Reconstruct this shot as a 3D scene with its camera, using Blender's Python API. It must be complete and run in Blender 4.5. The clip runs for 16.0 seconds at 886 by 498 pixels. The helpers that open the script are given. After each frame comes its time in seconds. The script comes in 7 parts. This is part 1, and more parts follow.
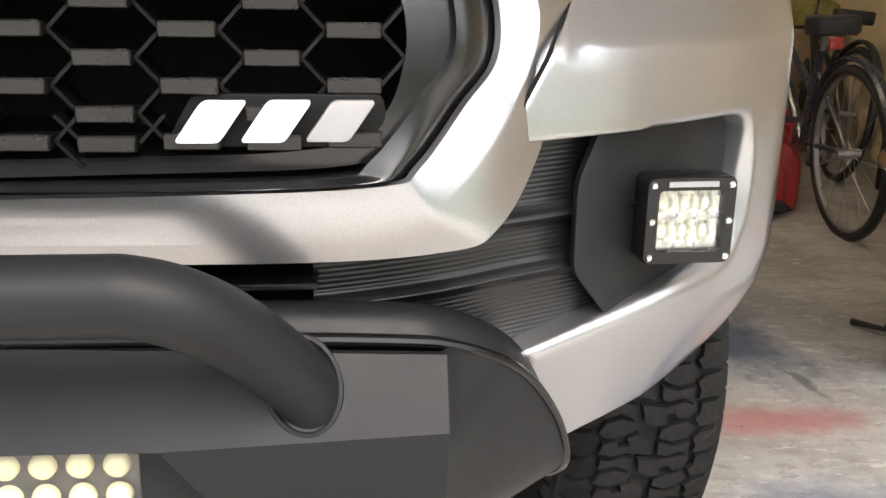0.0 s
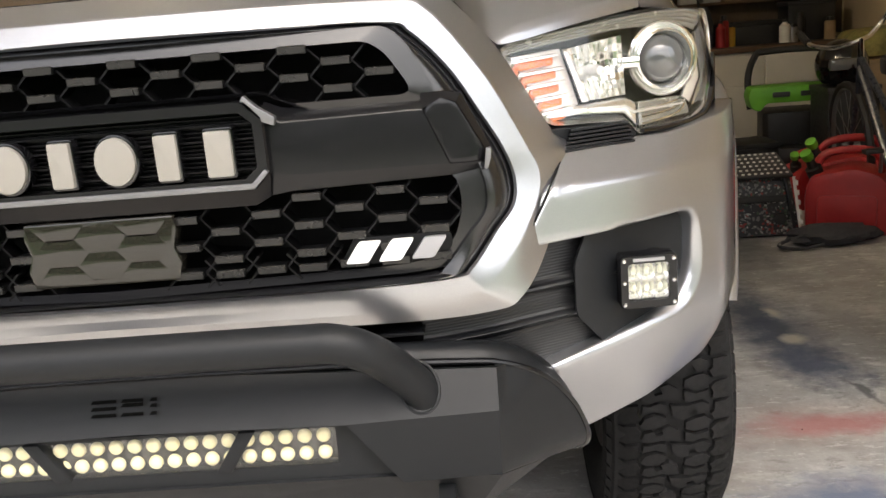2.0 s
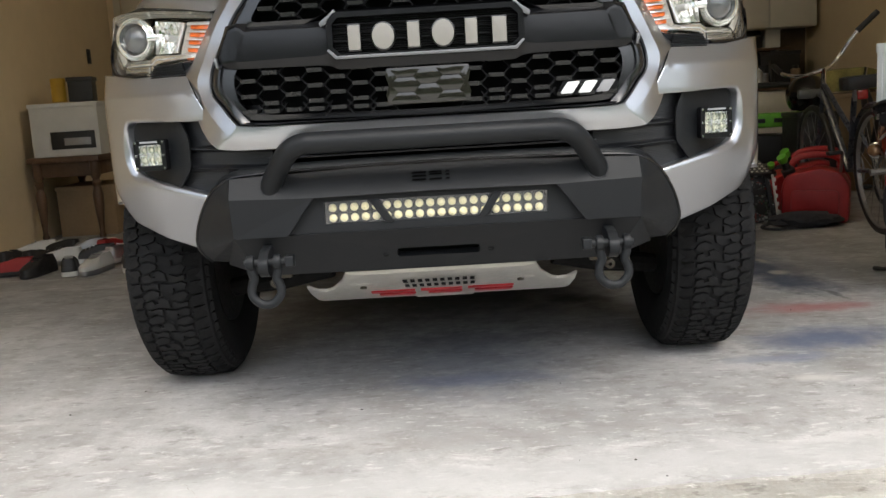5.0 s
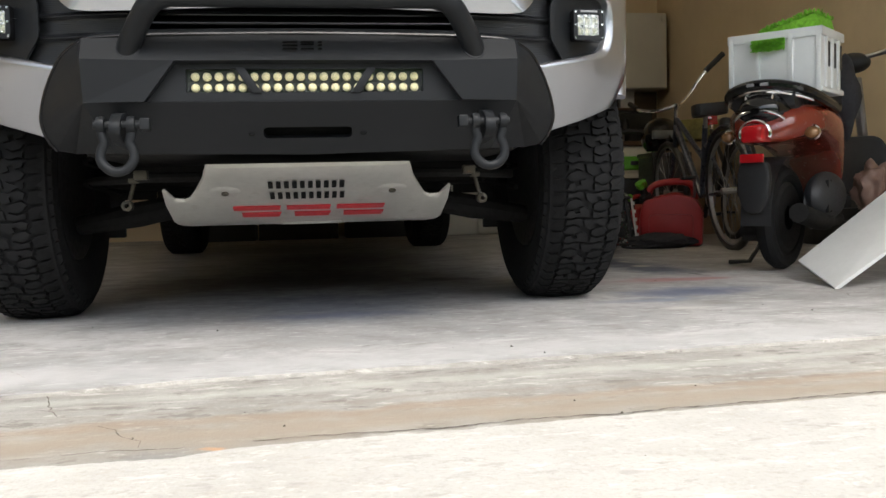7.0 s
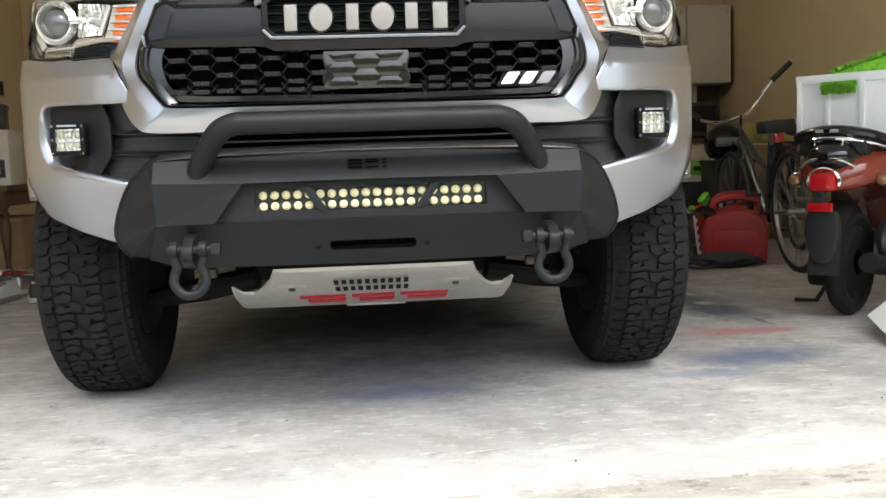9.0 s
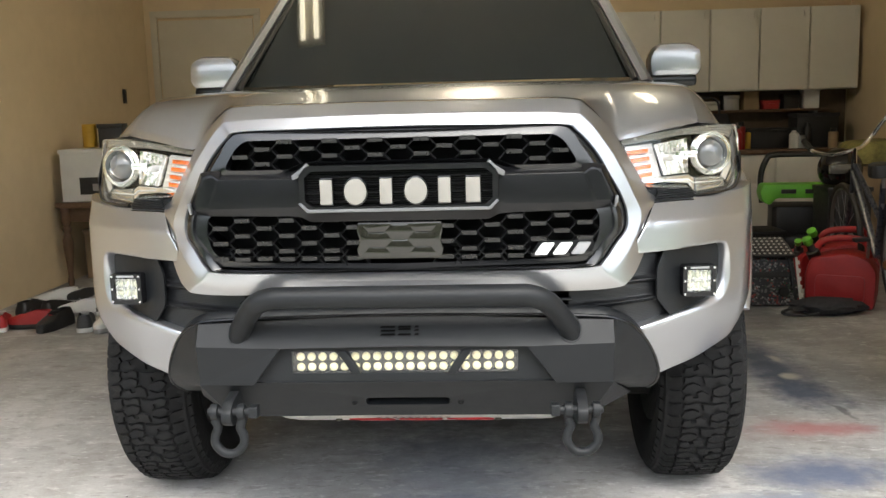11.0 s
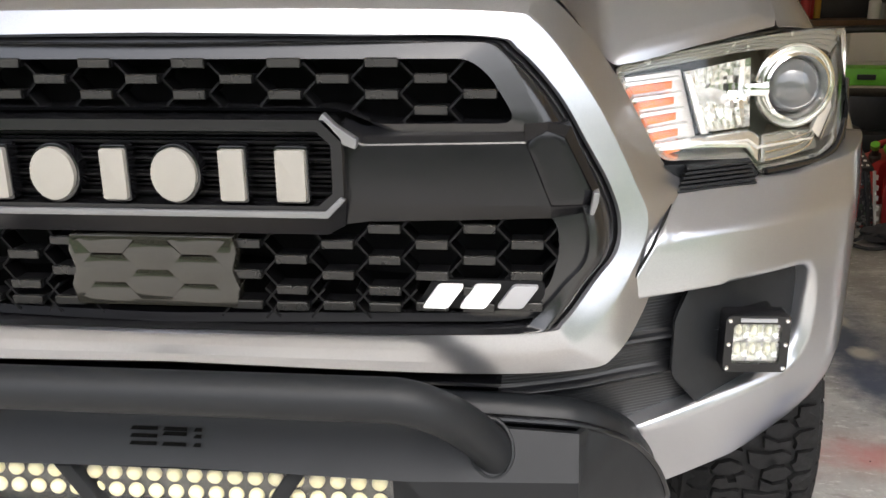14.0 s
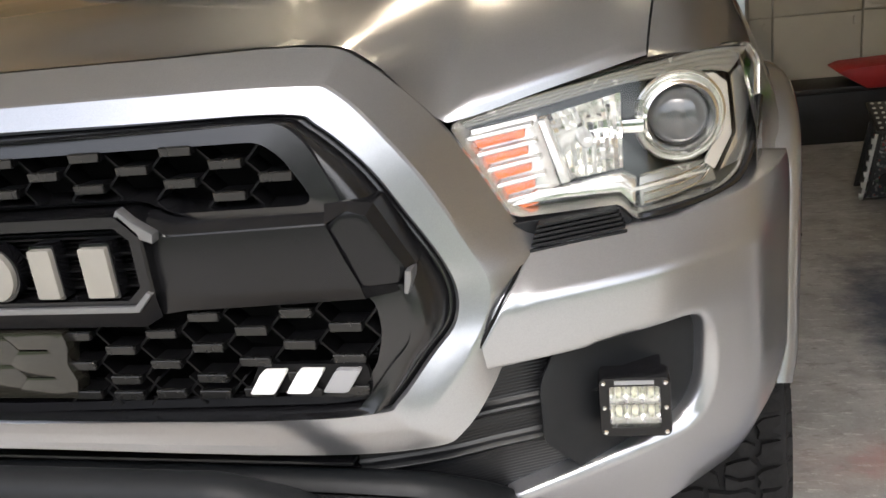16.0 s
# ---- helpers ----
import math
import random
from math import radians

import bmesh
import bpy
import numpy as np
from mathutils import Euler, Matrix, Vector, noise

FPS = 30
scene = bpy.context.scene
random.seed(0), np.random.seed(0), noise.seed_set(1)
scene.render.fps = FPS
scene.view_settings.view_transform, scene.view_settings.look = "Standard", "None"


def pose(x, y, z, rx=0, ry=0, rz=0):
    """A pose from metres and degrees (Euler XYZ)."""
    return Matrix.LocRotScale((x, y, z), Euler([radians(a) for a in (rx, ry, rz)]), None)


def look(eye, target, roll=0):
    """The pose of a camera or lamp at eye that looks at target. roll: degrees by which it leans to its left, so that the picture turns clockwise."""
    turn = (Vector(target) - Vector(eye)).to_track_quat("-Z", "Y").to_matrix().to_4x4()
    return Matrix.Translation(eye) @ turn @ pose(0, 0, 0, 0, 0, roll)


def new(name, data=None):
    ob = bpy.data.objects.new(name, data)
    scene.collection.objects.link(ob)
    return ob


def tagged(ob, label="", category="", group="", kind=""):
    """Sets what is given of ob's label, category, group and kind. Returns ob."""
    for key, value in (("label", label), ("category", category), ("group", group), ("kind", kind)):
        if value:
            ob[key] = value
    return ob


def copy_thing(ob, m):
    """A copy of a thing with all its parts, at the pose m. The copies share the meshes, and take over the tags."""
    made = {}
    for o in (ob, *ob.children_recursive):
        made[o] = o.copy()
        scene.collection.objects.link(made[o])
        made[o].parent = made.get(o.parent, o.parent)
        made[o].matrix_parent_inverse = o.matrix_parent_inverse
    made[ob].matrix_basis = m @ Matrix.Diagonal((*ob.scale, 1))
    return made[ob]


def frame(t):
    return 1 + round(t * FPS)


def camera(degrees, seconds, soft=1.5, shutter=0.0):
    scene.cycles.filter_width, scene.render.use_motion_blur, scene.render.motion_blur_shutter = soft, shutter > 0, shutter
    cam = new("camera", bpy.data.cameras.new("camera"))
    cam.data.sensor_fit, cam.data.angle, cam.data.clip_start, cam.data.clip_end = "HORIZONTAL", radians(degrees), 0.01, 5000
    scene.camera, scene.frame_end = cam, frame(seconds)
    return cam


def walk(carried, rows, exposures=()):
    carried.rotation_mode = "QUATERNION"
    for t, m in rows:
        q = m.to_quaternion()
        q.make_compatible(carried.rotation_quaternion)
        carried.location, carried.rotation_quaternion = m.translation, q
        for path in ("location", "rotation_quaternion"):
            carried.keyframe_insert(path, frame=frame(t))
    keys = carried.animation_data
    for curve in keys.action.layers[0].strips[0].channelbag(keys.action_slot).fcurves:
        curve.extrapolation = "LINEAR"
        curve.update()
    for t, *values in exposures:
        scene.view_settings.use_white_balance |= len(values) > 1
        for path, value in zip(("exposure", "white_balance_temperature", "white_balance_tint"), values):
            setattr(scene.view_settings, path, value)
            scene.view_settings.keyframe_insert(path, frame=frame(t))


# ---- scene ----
# ================= camera =================
LENS = 52.18
# seconds, eye, yaw, pitch, roll
ROWS = [
    (0, 0.4123, -0.5814, 0.9458, -6.000, -16.583, 0.965),
    (0.5, 0.5731, -0.5365, 0.9443, 3.431, -15.827, -3.644),
    (1, 0.6084, -0.5814, 0.9867, 5.439, -14.750, -5.862),
    (1.5, 0.5552, -0.8066, 1.0725, 4.640, -15.151, -5.163),
    (2, 0.4809, -1.0830, 1.1233, 3.052, -13.911, -4.920),
    (2.5, 0.5346, -1.3262, 1.0950, 4.556, -11.149, -4.270),
    (3, 0.5221, -1.5386, 1.0884, 5.082, -12.821, -6.791),
    (3.2, 0.4571, -1.6488, 1.0853, 5.050, -12.445, -6.283),
    (5.3, 0.0082, -2.1085, 0.7155, -1.976, -8.840, -1.932),
    (5.5, -0.0018, -2.0804, 0.5950, -5.503, -8.187, -2.014),
    (6, -0.0194, -2.0858, 0.4354, -4.686, -4.964, -2.067),
    (6.5, -0.0061, -2.0753, 0.3480, -6.570, -4.091, -0.994),
    (7, -0.0091, -2.0582, 0.3340, -8.498, -3.320, -1.342),
    (7.5, -0.0109, -2.0719, 0.3443, -7.981, -2.948, -1.485),
    (8, -0.0218, -2.0708, 0.4118, -6.423, -3.100, -1.973),
    (8.5, -0.0324, -2.0703, 0.4868, -5.370, -4.165, -1.666),
    (9, -0.0153, -2.0491, 0.6797, -4.819, -5.693, -1.901),
    (9.5, 0.0091, -2.0755, 0.9194, -3.236, -6.670, -2.203),
    (9.7, 0.0277, -2.0777, 0.9806, -2.286, -6.865, -2.375),
    (11.8, 0.2692, -1.7955, 1.1867, 4.593, -11.362, -0.949),
    (12, 0.2193, -1.6797, 1.1879, 1.983, -12.236, -0.300),
    (12.5, 0.2058, -1.4708, 1.2060, -1.069, -12.873, -2.000),
    (13, 0.3270, -1.2376, 1.2403, 6.089, -13.471, -4.716),
    (13.5, 0.3932, -1.0906, 1.2277, 11.023, -15.465, -3.678),
    (14, 0.4199, -0.9239, 1.2105, 5.874, -17.768, -0.703),
    (14.5, 0.5109, -0.7900, 1.2063, 6.946, -20.388, -2.672),
    (15, 0.6878, -0.6935, 1.1741, 11.849, -21.118, -5.289),
    (15.5, 0.7430, -0.7076, 1.2269, 14.259, -21.247, -6.782),
    (16, 0.7438, -0.7880, 1.2851, 14.917, -19.148, -7.095),
]
cam = camera(LENS, 16.0)
EXPOSURES = [(0.0, 2.26, 6840, 10), (0.5, 2.24, 6840, 10), (0.95, 2.10, 6840, 10), (1.6, 2.02, 6860, 10), (3.2, 2.05, 6890, 11), (5.3, 1.42, 6340, 7), (7.0, 1.42, 6320, 7), (8.5, 1.52, 6310, 7), (9.5, 2.22, 6340, 5), (13.5, 2.02, 6490, 9), (14.7, 2.02, 6540, 10), (16.0, 1.68, 6540, 10)]
walk(cam, [(t, pose(x, y, z, 0, 0, yaw) @ pose(0, 0, 0, 90 + pitch) @ pose(0, 0, 0, 0, 0, roll))
           for t, x, y, z, yaw, pitch, roll in ROWS], EXPOSURES)

# ================= light =================
world = bpy.data.worlds.new("world")
scene.world = world
world.use_nodes = True
wn = world.node_tree.nodes
sky = wn.new("ShaderNodeTexSky")
sky.sky_type, sky.sun_disc = "NISHITA", False
sky.sun_elevation, sky.sun_rotation = radians(58), radians(163)
sky.air_density, sky.dust_density = 1.0, 5.0
wn["Background"].inputs["Strength"].default_value = 0.15
haze = wn.new("ShaderNodeHueSaturation")
haze.inputs["Saturation"].default_value = 0.55
world.node_tree.links.new(sky.outputs["Color"], haze.inputs["Color"])
world.node_tree.links.new(haze.outputs["Color"], wn["Background"].inputs["Color"])
sun_data = bpy.data.lights.new("sun", "SUN")
sun_data.energy, sun_data.angle, sun_data.color = 0.65, radians(40), (1.0, 0.97, 0.93)
sun = new("sun", sun_data)
sun.matrix_world = look((2, -6.5, 11), (0, 0, 0))

# ================= materials =================
def nodes_of(name):
    m = bpy.data.materials.new(name)
    m.use_nodes = True
    return m, m.node_tree.nodes, m.node_tree.links, m.node_tree.nodes["Principled BSDF"]


def noise_node(n, l, scale, detail=4.0, rough=0.6, stretch=(1, 1, 1), space="Object"):
    tc, mp, nz = n.new("ShaderNodeTexCoord"), n.new("ShaderNodeMapping"), n.new("ShaderNodeTexNoise")
    mp.inputs["Scale"].default_value = stretch
    nz.inputs["Scale"].default_value, nz.inputs["Detail"].default_value, nz.inputs["Roughness"].default_value = scale, detail, rough
    l.new(tc.outputs[space], mp.inputs["Vector"])
    l.new(mp.outputs["Vector"], nz.inputs["Vector"])
    return nz.outputs["Fac"]


def spread(n, l, fac, lo, hi, a=0.3, b=0.7):
    r = n.new("ShaderNodeMapRange")
    r.inputs["From Min"].default_value, r.inputs["From Max"].default_value = a, b
    r.inputs["To Min"].default_value, r.inputs["To Max"].default_value = lo, hi
    l.new(fac, r.inputs["Value"])
    return r.outputs["Result"]


def blend(n, l, fac, a, b, mode="MIX"):
    x = n.new("ShaderNodeMix")
    x.data_type, x.blend_type = "RGBA", mode
    for socket, v in ((x.inputs["Factor"], fac), (x.inputs["A"], a), (x.inputs["B"], b)):
        if isinstance(v, (int, float)):
            socket.default_value = v
        elif isinstance(v, tuple):
            socket.default_value = (*v, 1)
        else:
            l.new(v, socket)
    return x.outputs["Result"]


def surface(name, color, rough, metal=0.0, var=0.12, scale=6.0, bump=0.0, bscale=300.0, coat=0.0, worn=None, rvar=0.08, spec=0.5, stretch=(1, 1, 1)):
    """Paint, plastic, metal or cloth: colour with broad and fine variation, uneven gloss, fine relief."""
    m, n, l, p = nodes_of(name)
    broad = noise_node(n, l, scale, stretch=stretch)
    fine = noise_node(n, l, scale * 9, stretch=stretch)
    c = blend(n, l, spread(n, l, broad, 0, 1), tuple(v * (1 - var) for v in color), tuple(min(1, v * (1 + var)) for v in color))
    c = blend(n, l, spread(n, l, fine, 0, 0.35, 0.45, 0.75), c, tuple(min(1, v * (1 - 1.4 * var)) for v in color))
    if worn:
        c = blend(n, l, spread(n, l, noise_node(n, l, scale * 2.3, 8, 0.7), 0, 1, 0.60, 0.70), c, worn)
    l.new(c, p.inputs["Base Color"])
    l.new(spread(n, l, fine, max(0.02, rough - rvar), min(1, rough + rvar)), p.inputs["Roughness"])
    p.inputs["Metallic"].default_value, p.inputs["Coat Weight"].default_value = metal, coat
    p.inputs["Coat Roughness"].default_value, p.inputs["Specular IOR Level"].default_value = 0.06, spec
    if bump:
        b = n.new("ShaderNodeBump")
        b.inputs["Strength"].default_value, b.inputs["Distance"].default_value = bump, 0.002
        l.new(noise_node(n, l, bscale, 3), b.inputs["Height"])
        l.new(b.outputs["Normal"], p.inputs["Normal"])
    return m


def clear(name, tint=(1, 1, 1), gloss=0.03):
    """Thin clear cover: see-through, with gloss that grows towards the edges."""
    m = bpy.data.materials.new(name)
    m.use_nodes = True
    n, l = m.node_tree.nodes, m.node_tree.links
    n.clear()
    out, mix, tr, gl, fr, pw, ma = (n.new("ShaderNode" + k) for k in ("OutputMaterial", "MixShader", "BsdfTransparent", "BsdfGlossy", "LayerWeight", "Math", "Math"))
    tr.inputs["Color"].default_value, gl.inputs["Roughness"].default_value = (*tint, 1), gloss
    fr.inputs["Blend"].default_value = 0.5
    pw.operation, ma.operation = "POWER", "MULTIPLY_ADD"
    pw.inputs[1].default_value, ma.inputs[1].default_value, ma.inputs[2].default_value = 5.0, 0.90, 0.055
    l.new(fr.outputs["Facing"], pw.inputs[0])
    l.new(pw.outputs["Value"], ma.inputs[0])
    l.new(ma.outputs["Value"], mix.inputs["Fac"])
    l.new(tr.outputs["BSDF"], mix.inputs[1])
    l.new(gl.outputs["BSDF"], mix.inputs[2])
    l.new(mix.outputs["Shader"], out.inputs["Surface"])
    return m


def glow(name, color, strength):
    m, n, l, p = nodes_of(name)
    p.inputs["Base Color"].default_value = (*color, 1)
    p.inputs["Emission Color"].default_value, p.inputs["Emission Strength"].default_value = (*color, 1), strength
    return m


def silver_paint():
    m, n, l, p = nodes_of("silver_paint")
    flake = noise_node(n, l, 1400, 2)
    broad = noise_node(n, l, 3)
    c = blend(n, l, spread(n, l, flake, 0, 1), (0.333, 0.343, 0.366), (0.470, 0.480, 0.508))
    c = blend(n, l, spread(n, l, broad, 0, 0.2), c, (0.374, 0.379, 0.390))
    l.new(c, p.inputs["Base Color"])
    l.new(spread(n, l, broad, 0.28, 0.32), p.inputs["Roughness"])
    p.inputs["Metallic"].default_value, p.inputs["Coat Weight"].default_value, p.inputs["Coat Roughness"].default_value = 0.92, 1.0, 0.05
    return m


SILVER = silver_paint()
SATIN = surface("satin_black_plastic", (0.007, 0.007, 0.008), 0.21, spec=0.33, rvar=0.04, var=0.15, bump=0.05, bscale=700)
SHEEN = surface("moulded_black_plastic", (0.007, 0.007, 0.008), 0.22, spec=0.66, rvar=0.03, var=0.12, bump=0.05, bscale=700)
GLOSSBLACK = surface("gloss_black_plastic", (0.006, 0.006, 0.007), 0.13, spec=0.65, var=0.1, rvar=0.04)
TRIM = surface("textured_black_plastic", (0.008, 0.009, 0.0105), 0.46, spec=0.28, bump=0.2, bscale=900)
RIBBED = surface("ribbed_black_plastic", (0.008, 0.0085, 0.010), 0.36, spec=0.42, var=0.06, scale=3, rvar=0.02)
STEEL = surface("black_powder_coat", (0.0115, 0.0125, 0.014), 0.48, spec=0.20, var=0.08, scale=3, rvar=0.03, bump=0.10, bscale=1300)
# near-black that paints in the shade of gaps, slots and hollows
DARK = surface("hollow_shade", (0.007, 0.007, 0.007), 0.8, spec=0.15)
CUTBLACK = surface("cut_out_black", (0.003, 0.003, 0.003), 0.9, spec=0.05)
CHROME = surface("chrome", (0.85, 0.85, 0.86), 0.08, metal=1.0, var=0.03, rvar=0.03)
LAMPWHITE = surface("white_reflector", (0.80, 0.79, 0.75), 0.22, metal=0.55, var=0.10, scale=60)
GREYLENS = surface("grey_lamp_frame", (0.33, 0.33, 0.30), 0.22, metal=0.6, var=0.03, scale=4)
LAMPDARK = surface("dark_lamp_bowl", (0.020, 0.026, 0.021), 0.2, metal=0.2, var=0.1)
BLACKTRIM = surface("black_rubber_trim", (0.01, 0.01, 0.01), 0.6)
BADGE = surface("pale_badge", (0.235, 0.222, 0.20), 0.4, var=0.05)
BRIGHT = surface("bright_trim", (0.18, 0.18, 0.185), 0.38, metal=0.5, var=0.05)
WHITEBADGE = surface("white_badge", (0.80, 0.80, 0.79), 0.4, var=0.04)
GREYBADGE = surface("grey_badge", (0.26, 0.26, 0.27), 0.4, var=0.05)
RUBBER = surface("tyre_rubber", (0.0095, 0.0095, 0.010), 0.8, spec=0.22, var=0.25, scale=12, bump=0.4, bscale=500, worn=(0.016, 0.0155, 0.015))
RIM = surface("dark_wheel", (0.05, 0.05, 0.05), 0.4, metal=0.6)
ALU = surface("skid_aluminium", (0.55, 0.54, 0.50), 0.42, metal=0.55, var=0.08, bump=0.1, bscale=500, worn=(0.45, 0.43, 0.39))
RED = surface("red_paint", (0.50, 0.03, 0.04), 0.4)
UNDER = surface("underbody_black", (0.015, 0.0145, 0.014), 0.8, var=0.3, spec=0.2, worn=(0.02, 0.017, 0.014))
RUSTY = surface("worn_steel", (0.09, 0.08, 0.062), 0.5, metal=0.6, var=0.3, worn=(0.22, 0.14, 0.08))
LENSCLEAR = clear("clear_lens")
AMBER = surface("amber_reflector", (0.72, 0.15, 0.03), 0.18, var=0.35, scale=70, coat=0.6)
PROJ = surface("projector_lens", (0.10, 0.105, 0.11), 0.06, var=0.2, coat=1.0)
CUPCHROME = surface("cup_chrome", (0.80, 0.81, 0.79), 0.14, metal=0.9, var=0.12, scale=120, bump=0.3, bscale=160)
DIODE = surface("olive_diode", (0.66, 0.65, 0.50), 0.3, var=0.25, scale=150)
PHOSPHOR = surface("led_phosphor", (0.83, 0.76, 0.46), 0.25, var=0.15, scale=60)
BULBGLASS = surface("bulb_glass", (0.62, 0.62, 0.60), 0.08, metal=0.3, var=0.1, scale=90)
LAMPSILVER = surface("frosted_reflector", (0.78, 0.77, 0.73), 0.20, metal=0.85, var=0.02, scale=8, rvar=0.02)
LAMPCHROME = surface("bowl_chrome", (0.86, 0.86, 0.83), 0.13, metal=1.0, var=0.04, scale=20, bump=0.10, bscale=45)
WINDOW = surface("tinted_window", (0.012, 0.016, 0.015), 0.04, var=0.1, rvar=0.01)


def concrete(name, base, patches=(), rough=0.75, pit=0.5, clouds=1.0, grain=(0.35, 1.6, 1), flecks=0.4):
    """Worn concrete in world metres: clouds, grit, pale scrapes, spilt paint with ragged edges, and painted-in shade.
    """
    m, n, l, p = nodes_of(name)
    broad, mid, fine = noise_node(n, l, 1.3, 6, 0.65), noise_node(n, l, 7, 8, 0.7), noise_node(n, l, 130, 4, 0.6)
    streak = noise_node(n, l, 5, 8, 0.7, grain)
    c = blend(n, l, spread(n, l, broad, 0, 1, 0.38, 0.62), tuple(v * (1 - 0.30 * clouds) for v in base), tuple(min(1, v * (1 + 0.15 * clouds)) for v in base))
    c = blend(n, l, spread(n, l, mid, 0, 0.75 * clouds, 0.46, 0.66), c, tuple(v * f for v, f in zip(base, (0.66, 0.63, 0.59))))
    c = blend(n, l, spread(n, l, streak, 0, 0.7 * clouds, 0.54, 0.66), c, tuple(min(1, v * 1.32) for v in base))
    scrape = noise_node(n, l, 2.6, 10, 0.75, (0.6, 1.5 * grain[1], 1))
    c = blend(n, l, spread(n, l, scrape, 0, 0.55 * clouds, 0.57, 0.63), c, tuple(min(1, v * 1.5) for v in base))
    c = blend(n, l, spread(n, l, fine, 0, 0.5, 0.5, 0.8), c, tuple(v * 0.6 for v in base))
    grit = noise_node(n, l, 42, 6, 0.75)
    c = blend(n, l, spread(n, l, grit, 0, 0.45, 0.55, 0.72), c, tuple(v * f for v, f in zip(base, (0.72, 0.66, 0.58))))
    c = blend(n, l, spread(n, l, noise_node(n, l, 60, 3, 0.6), 0, 0.5, 0.62, 0.72), c, tuple(min(1, v * 1.35) for v in base))
    c = blend(n, l, spread(n, l, noise_node(n, l, 17, 9, 0.72, (0.7, 1.5, 1)), 0, flecks, 0.56, 0.62), c, tuple(v * f for v, f in zip(base, (0.56, 0.54, 0.52))))
    c = blend(n, l, spread(n, l, noise_node(n, l, 23, 9, 0.72, (0.6, 1.7, 1)), 0, flecks, 0.57, 0.62), c, tuple(min(1, v * 1.45) for v in base))
    geo = n.new("ShaderNodeNewGeometry")
    ragged = noise_node(n, l, 9, 6, 0.7)
    warp, shift, size, place = n.new("ShaderNodeTexNoise"), n.new("ShaderNodeVectorMath"), n.new("ShaderNodeVectorMath"), n.new("ShaderNodeVectorMath")
    warp.inputs["Scale"].default_value, warp.inputs["Detail"].default_value, warp.inputs["Roughness"].default_value = 4.0, 6.0, 0.65
    shift.operation, size.operation, place.operation = "SUBTRACT", "SCALE", "ADD"
    shift.inputs[1].default_value, size.inputs["Scale"].default_value = (0.5, 0.5, 0.5), 0.12
    l.new(geo.outputs["Position"], warp.inputs["Vector"])
    l.new(warp.outputs["Color"], shift.inputs[0])
    l.new(shift.outputs["Vector"], size.inputs[0])
    l.new(geo.outputs["Position"], place.inputs[0])
    l.new(size.outputs["Vector"], place.inputs[1])
    for x, y, rx, ry, turn, color, strength in patches:
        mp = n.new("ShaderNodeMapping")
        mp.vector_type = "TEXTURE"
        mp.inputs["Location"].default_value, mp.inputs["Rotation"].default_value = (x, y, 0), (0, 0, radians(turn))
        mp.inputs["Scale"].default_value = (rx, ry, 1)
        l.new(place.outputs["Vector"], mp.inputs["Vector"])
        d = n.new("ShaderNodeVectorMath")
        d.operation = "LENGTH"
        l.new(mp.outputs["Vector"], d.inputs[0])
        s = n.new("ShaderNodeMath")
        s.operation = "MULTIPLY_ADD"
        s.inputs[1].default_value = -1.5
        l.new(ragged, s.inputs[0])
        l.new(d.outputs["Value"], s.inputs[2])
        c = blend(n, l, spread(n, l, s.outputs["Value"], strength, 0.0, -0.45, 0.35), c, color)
    l.new(c, p.inputs["Base Color"])
    l.new(spread(n, l, mid, rough - 0.15, rough + 0.1), p.inputs["Roughness"])
    b = n.new("ShaderNodeBump")
    b.inputs["Strength"].default_value, b.inputs["Distance"].default_value = pit, 0.004
    l.new(blend(n, l, 0.5, mid, fine), b.inputs["Height"])
    l.new(b.outputs["Normal"], p.inputs["Normal"])
    return m


# ================= mesh helpers =================
def part(name, bm, material, parent=None, label="", sharp=35, flip=False, recalc=True):
    """Link a bmesh as one mesh object, under a thing or a part."""
    if recalc:
        bmesh.ops.recalc_face_normals(bm, faces=bm.faces)
    if flip:
        bmesh.ops.reverse_faces(bm, faces=bm.faces)
    for f in bm.faces:
        f.smooth = True
    for e in bm.edges:
        e.smooth = len(e.link_faces) == 2 and e.calc_face_angle(0) < radians(sharp)
    me = bpy.data.meshes.new(name)
    bm.to_mesh(me)
    bm.free()
    me.materials.append(material)
    ob = new(name, me)
    if parent:
        ob.parent = parent
    if label:
        tagged(ob, label)
    return ob


def thing(name, label, category, group="", at=None):
    ob = new(name)
    if at is not None:
        ob.matrix_world = at
    return tagged(ob, label, category, group)


def structure(ob, label, category):
    return tagged(ob, label, category, kind="structure")


def bevelled(bm, width, angle=30, segments=2):
    edges = [e for e in bm.edges if len(e.link_faces) == 2 and e.calc_face_angle(0) > radians(angle)]
    if edges and width:
        bmesh.ops.bevel(bm, geom=edges, offset=width, segments=segments, profile=0.6, affect="EDGES", clamp_overlap=True)
    return bm


def box(c, s, bevel=0.004, bm=None, m=None):
    """A box round c with the sides s."""
    b = bmesh.new()
    bmesh.ops.create_cube(b, size=1, matrix=Matrix.Translation(c) @ Matrix.Diagonal((*s, 1)))
    bevelled(b, min(bevel, min(s) * 0.4))
    return join(bm, b, m)


def join(bm, b, m=None):
    if m is not None:
        bmesh.ops.transform(b, matrix=m, verts=b.verts)
    if bm is None:
        return b
    me = bpy.data.meshes.new("tmp")
    b.to_mesh(me)
    b.free()
    bm.from_mesh(me)
    bpy.data.meshes.remove(me)
    return bm


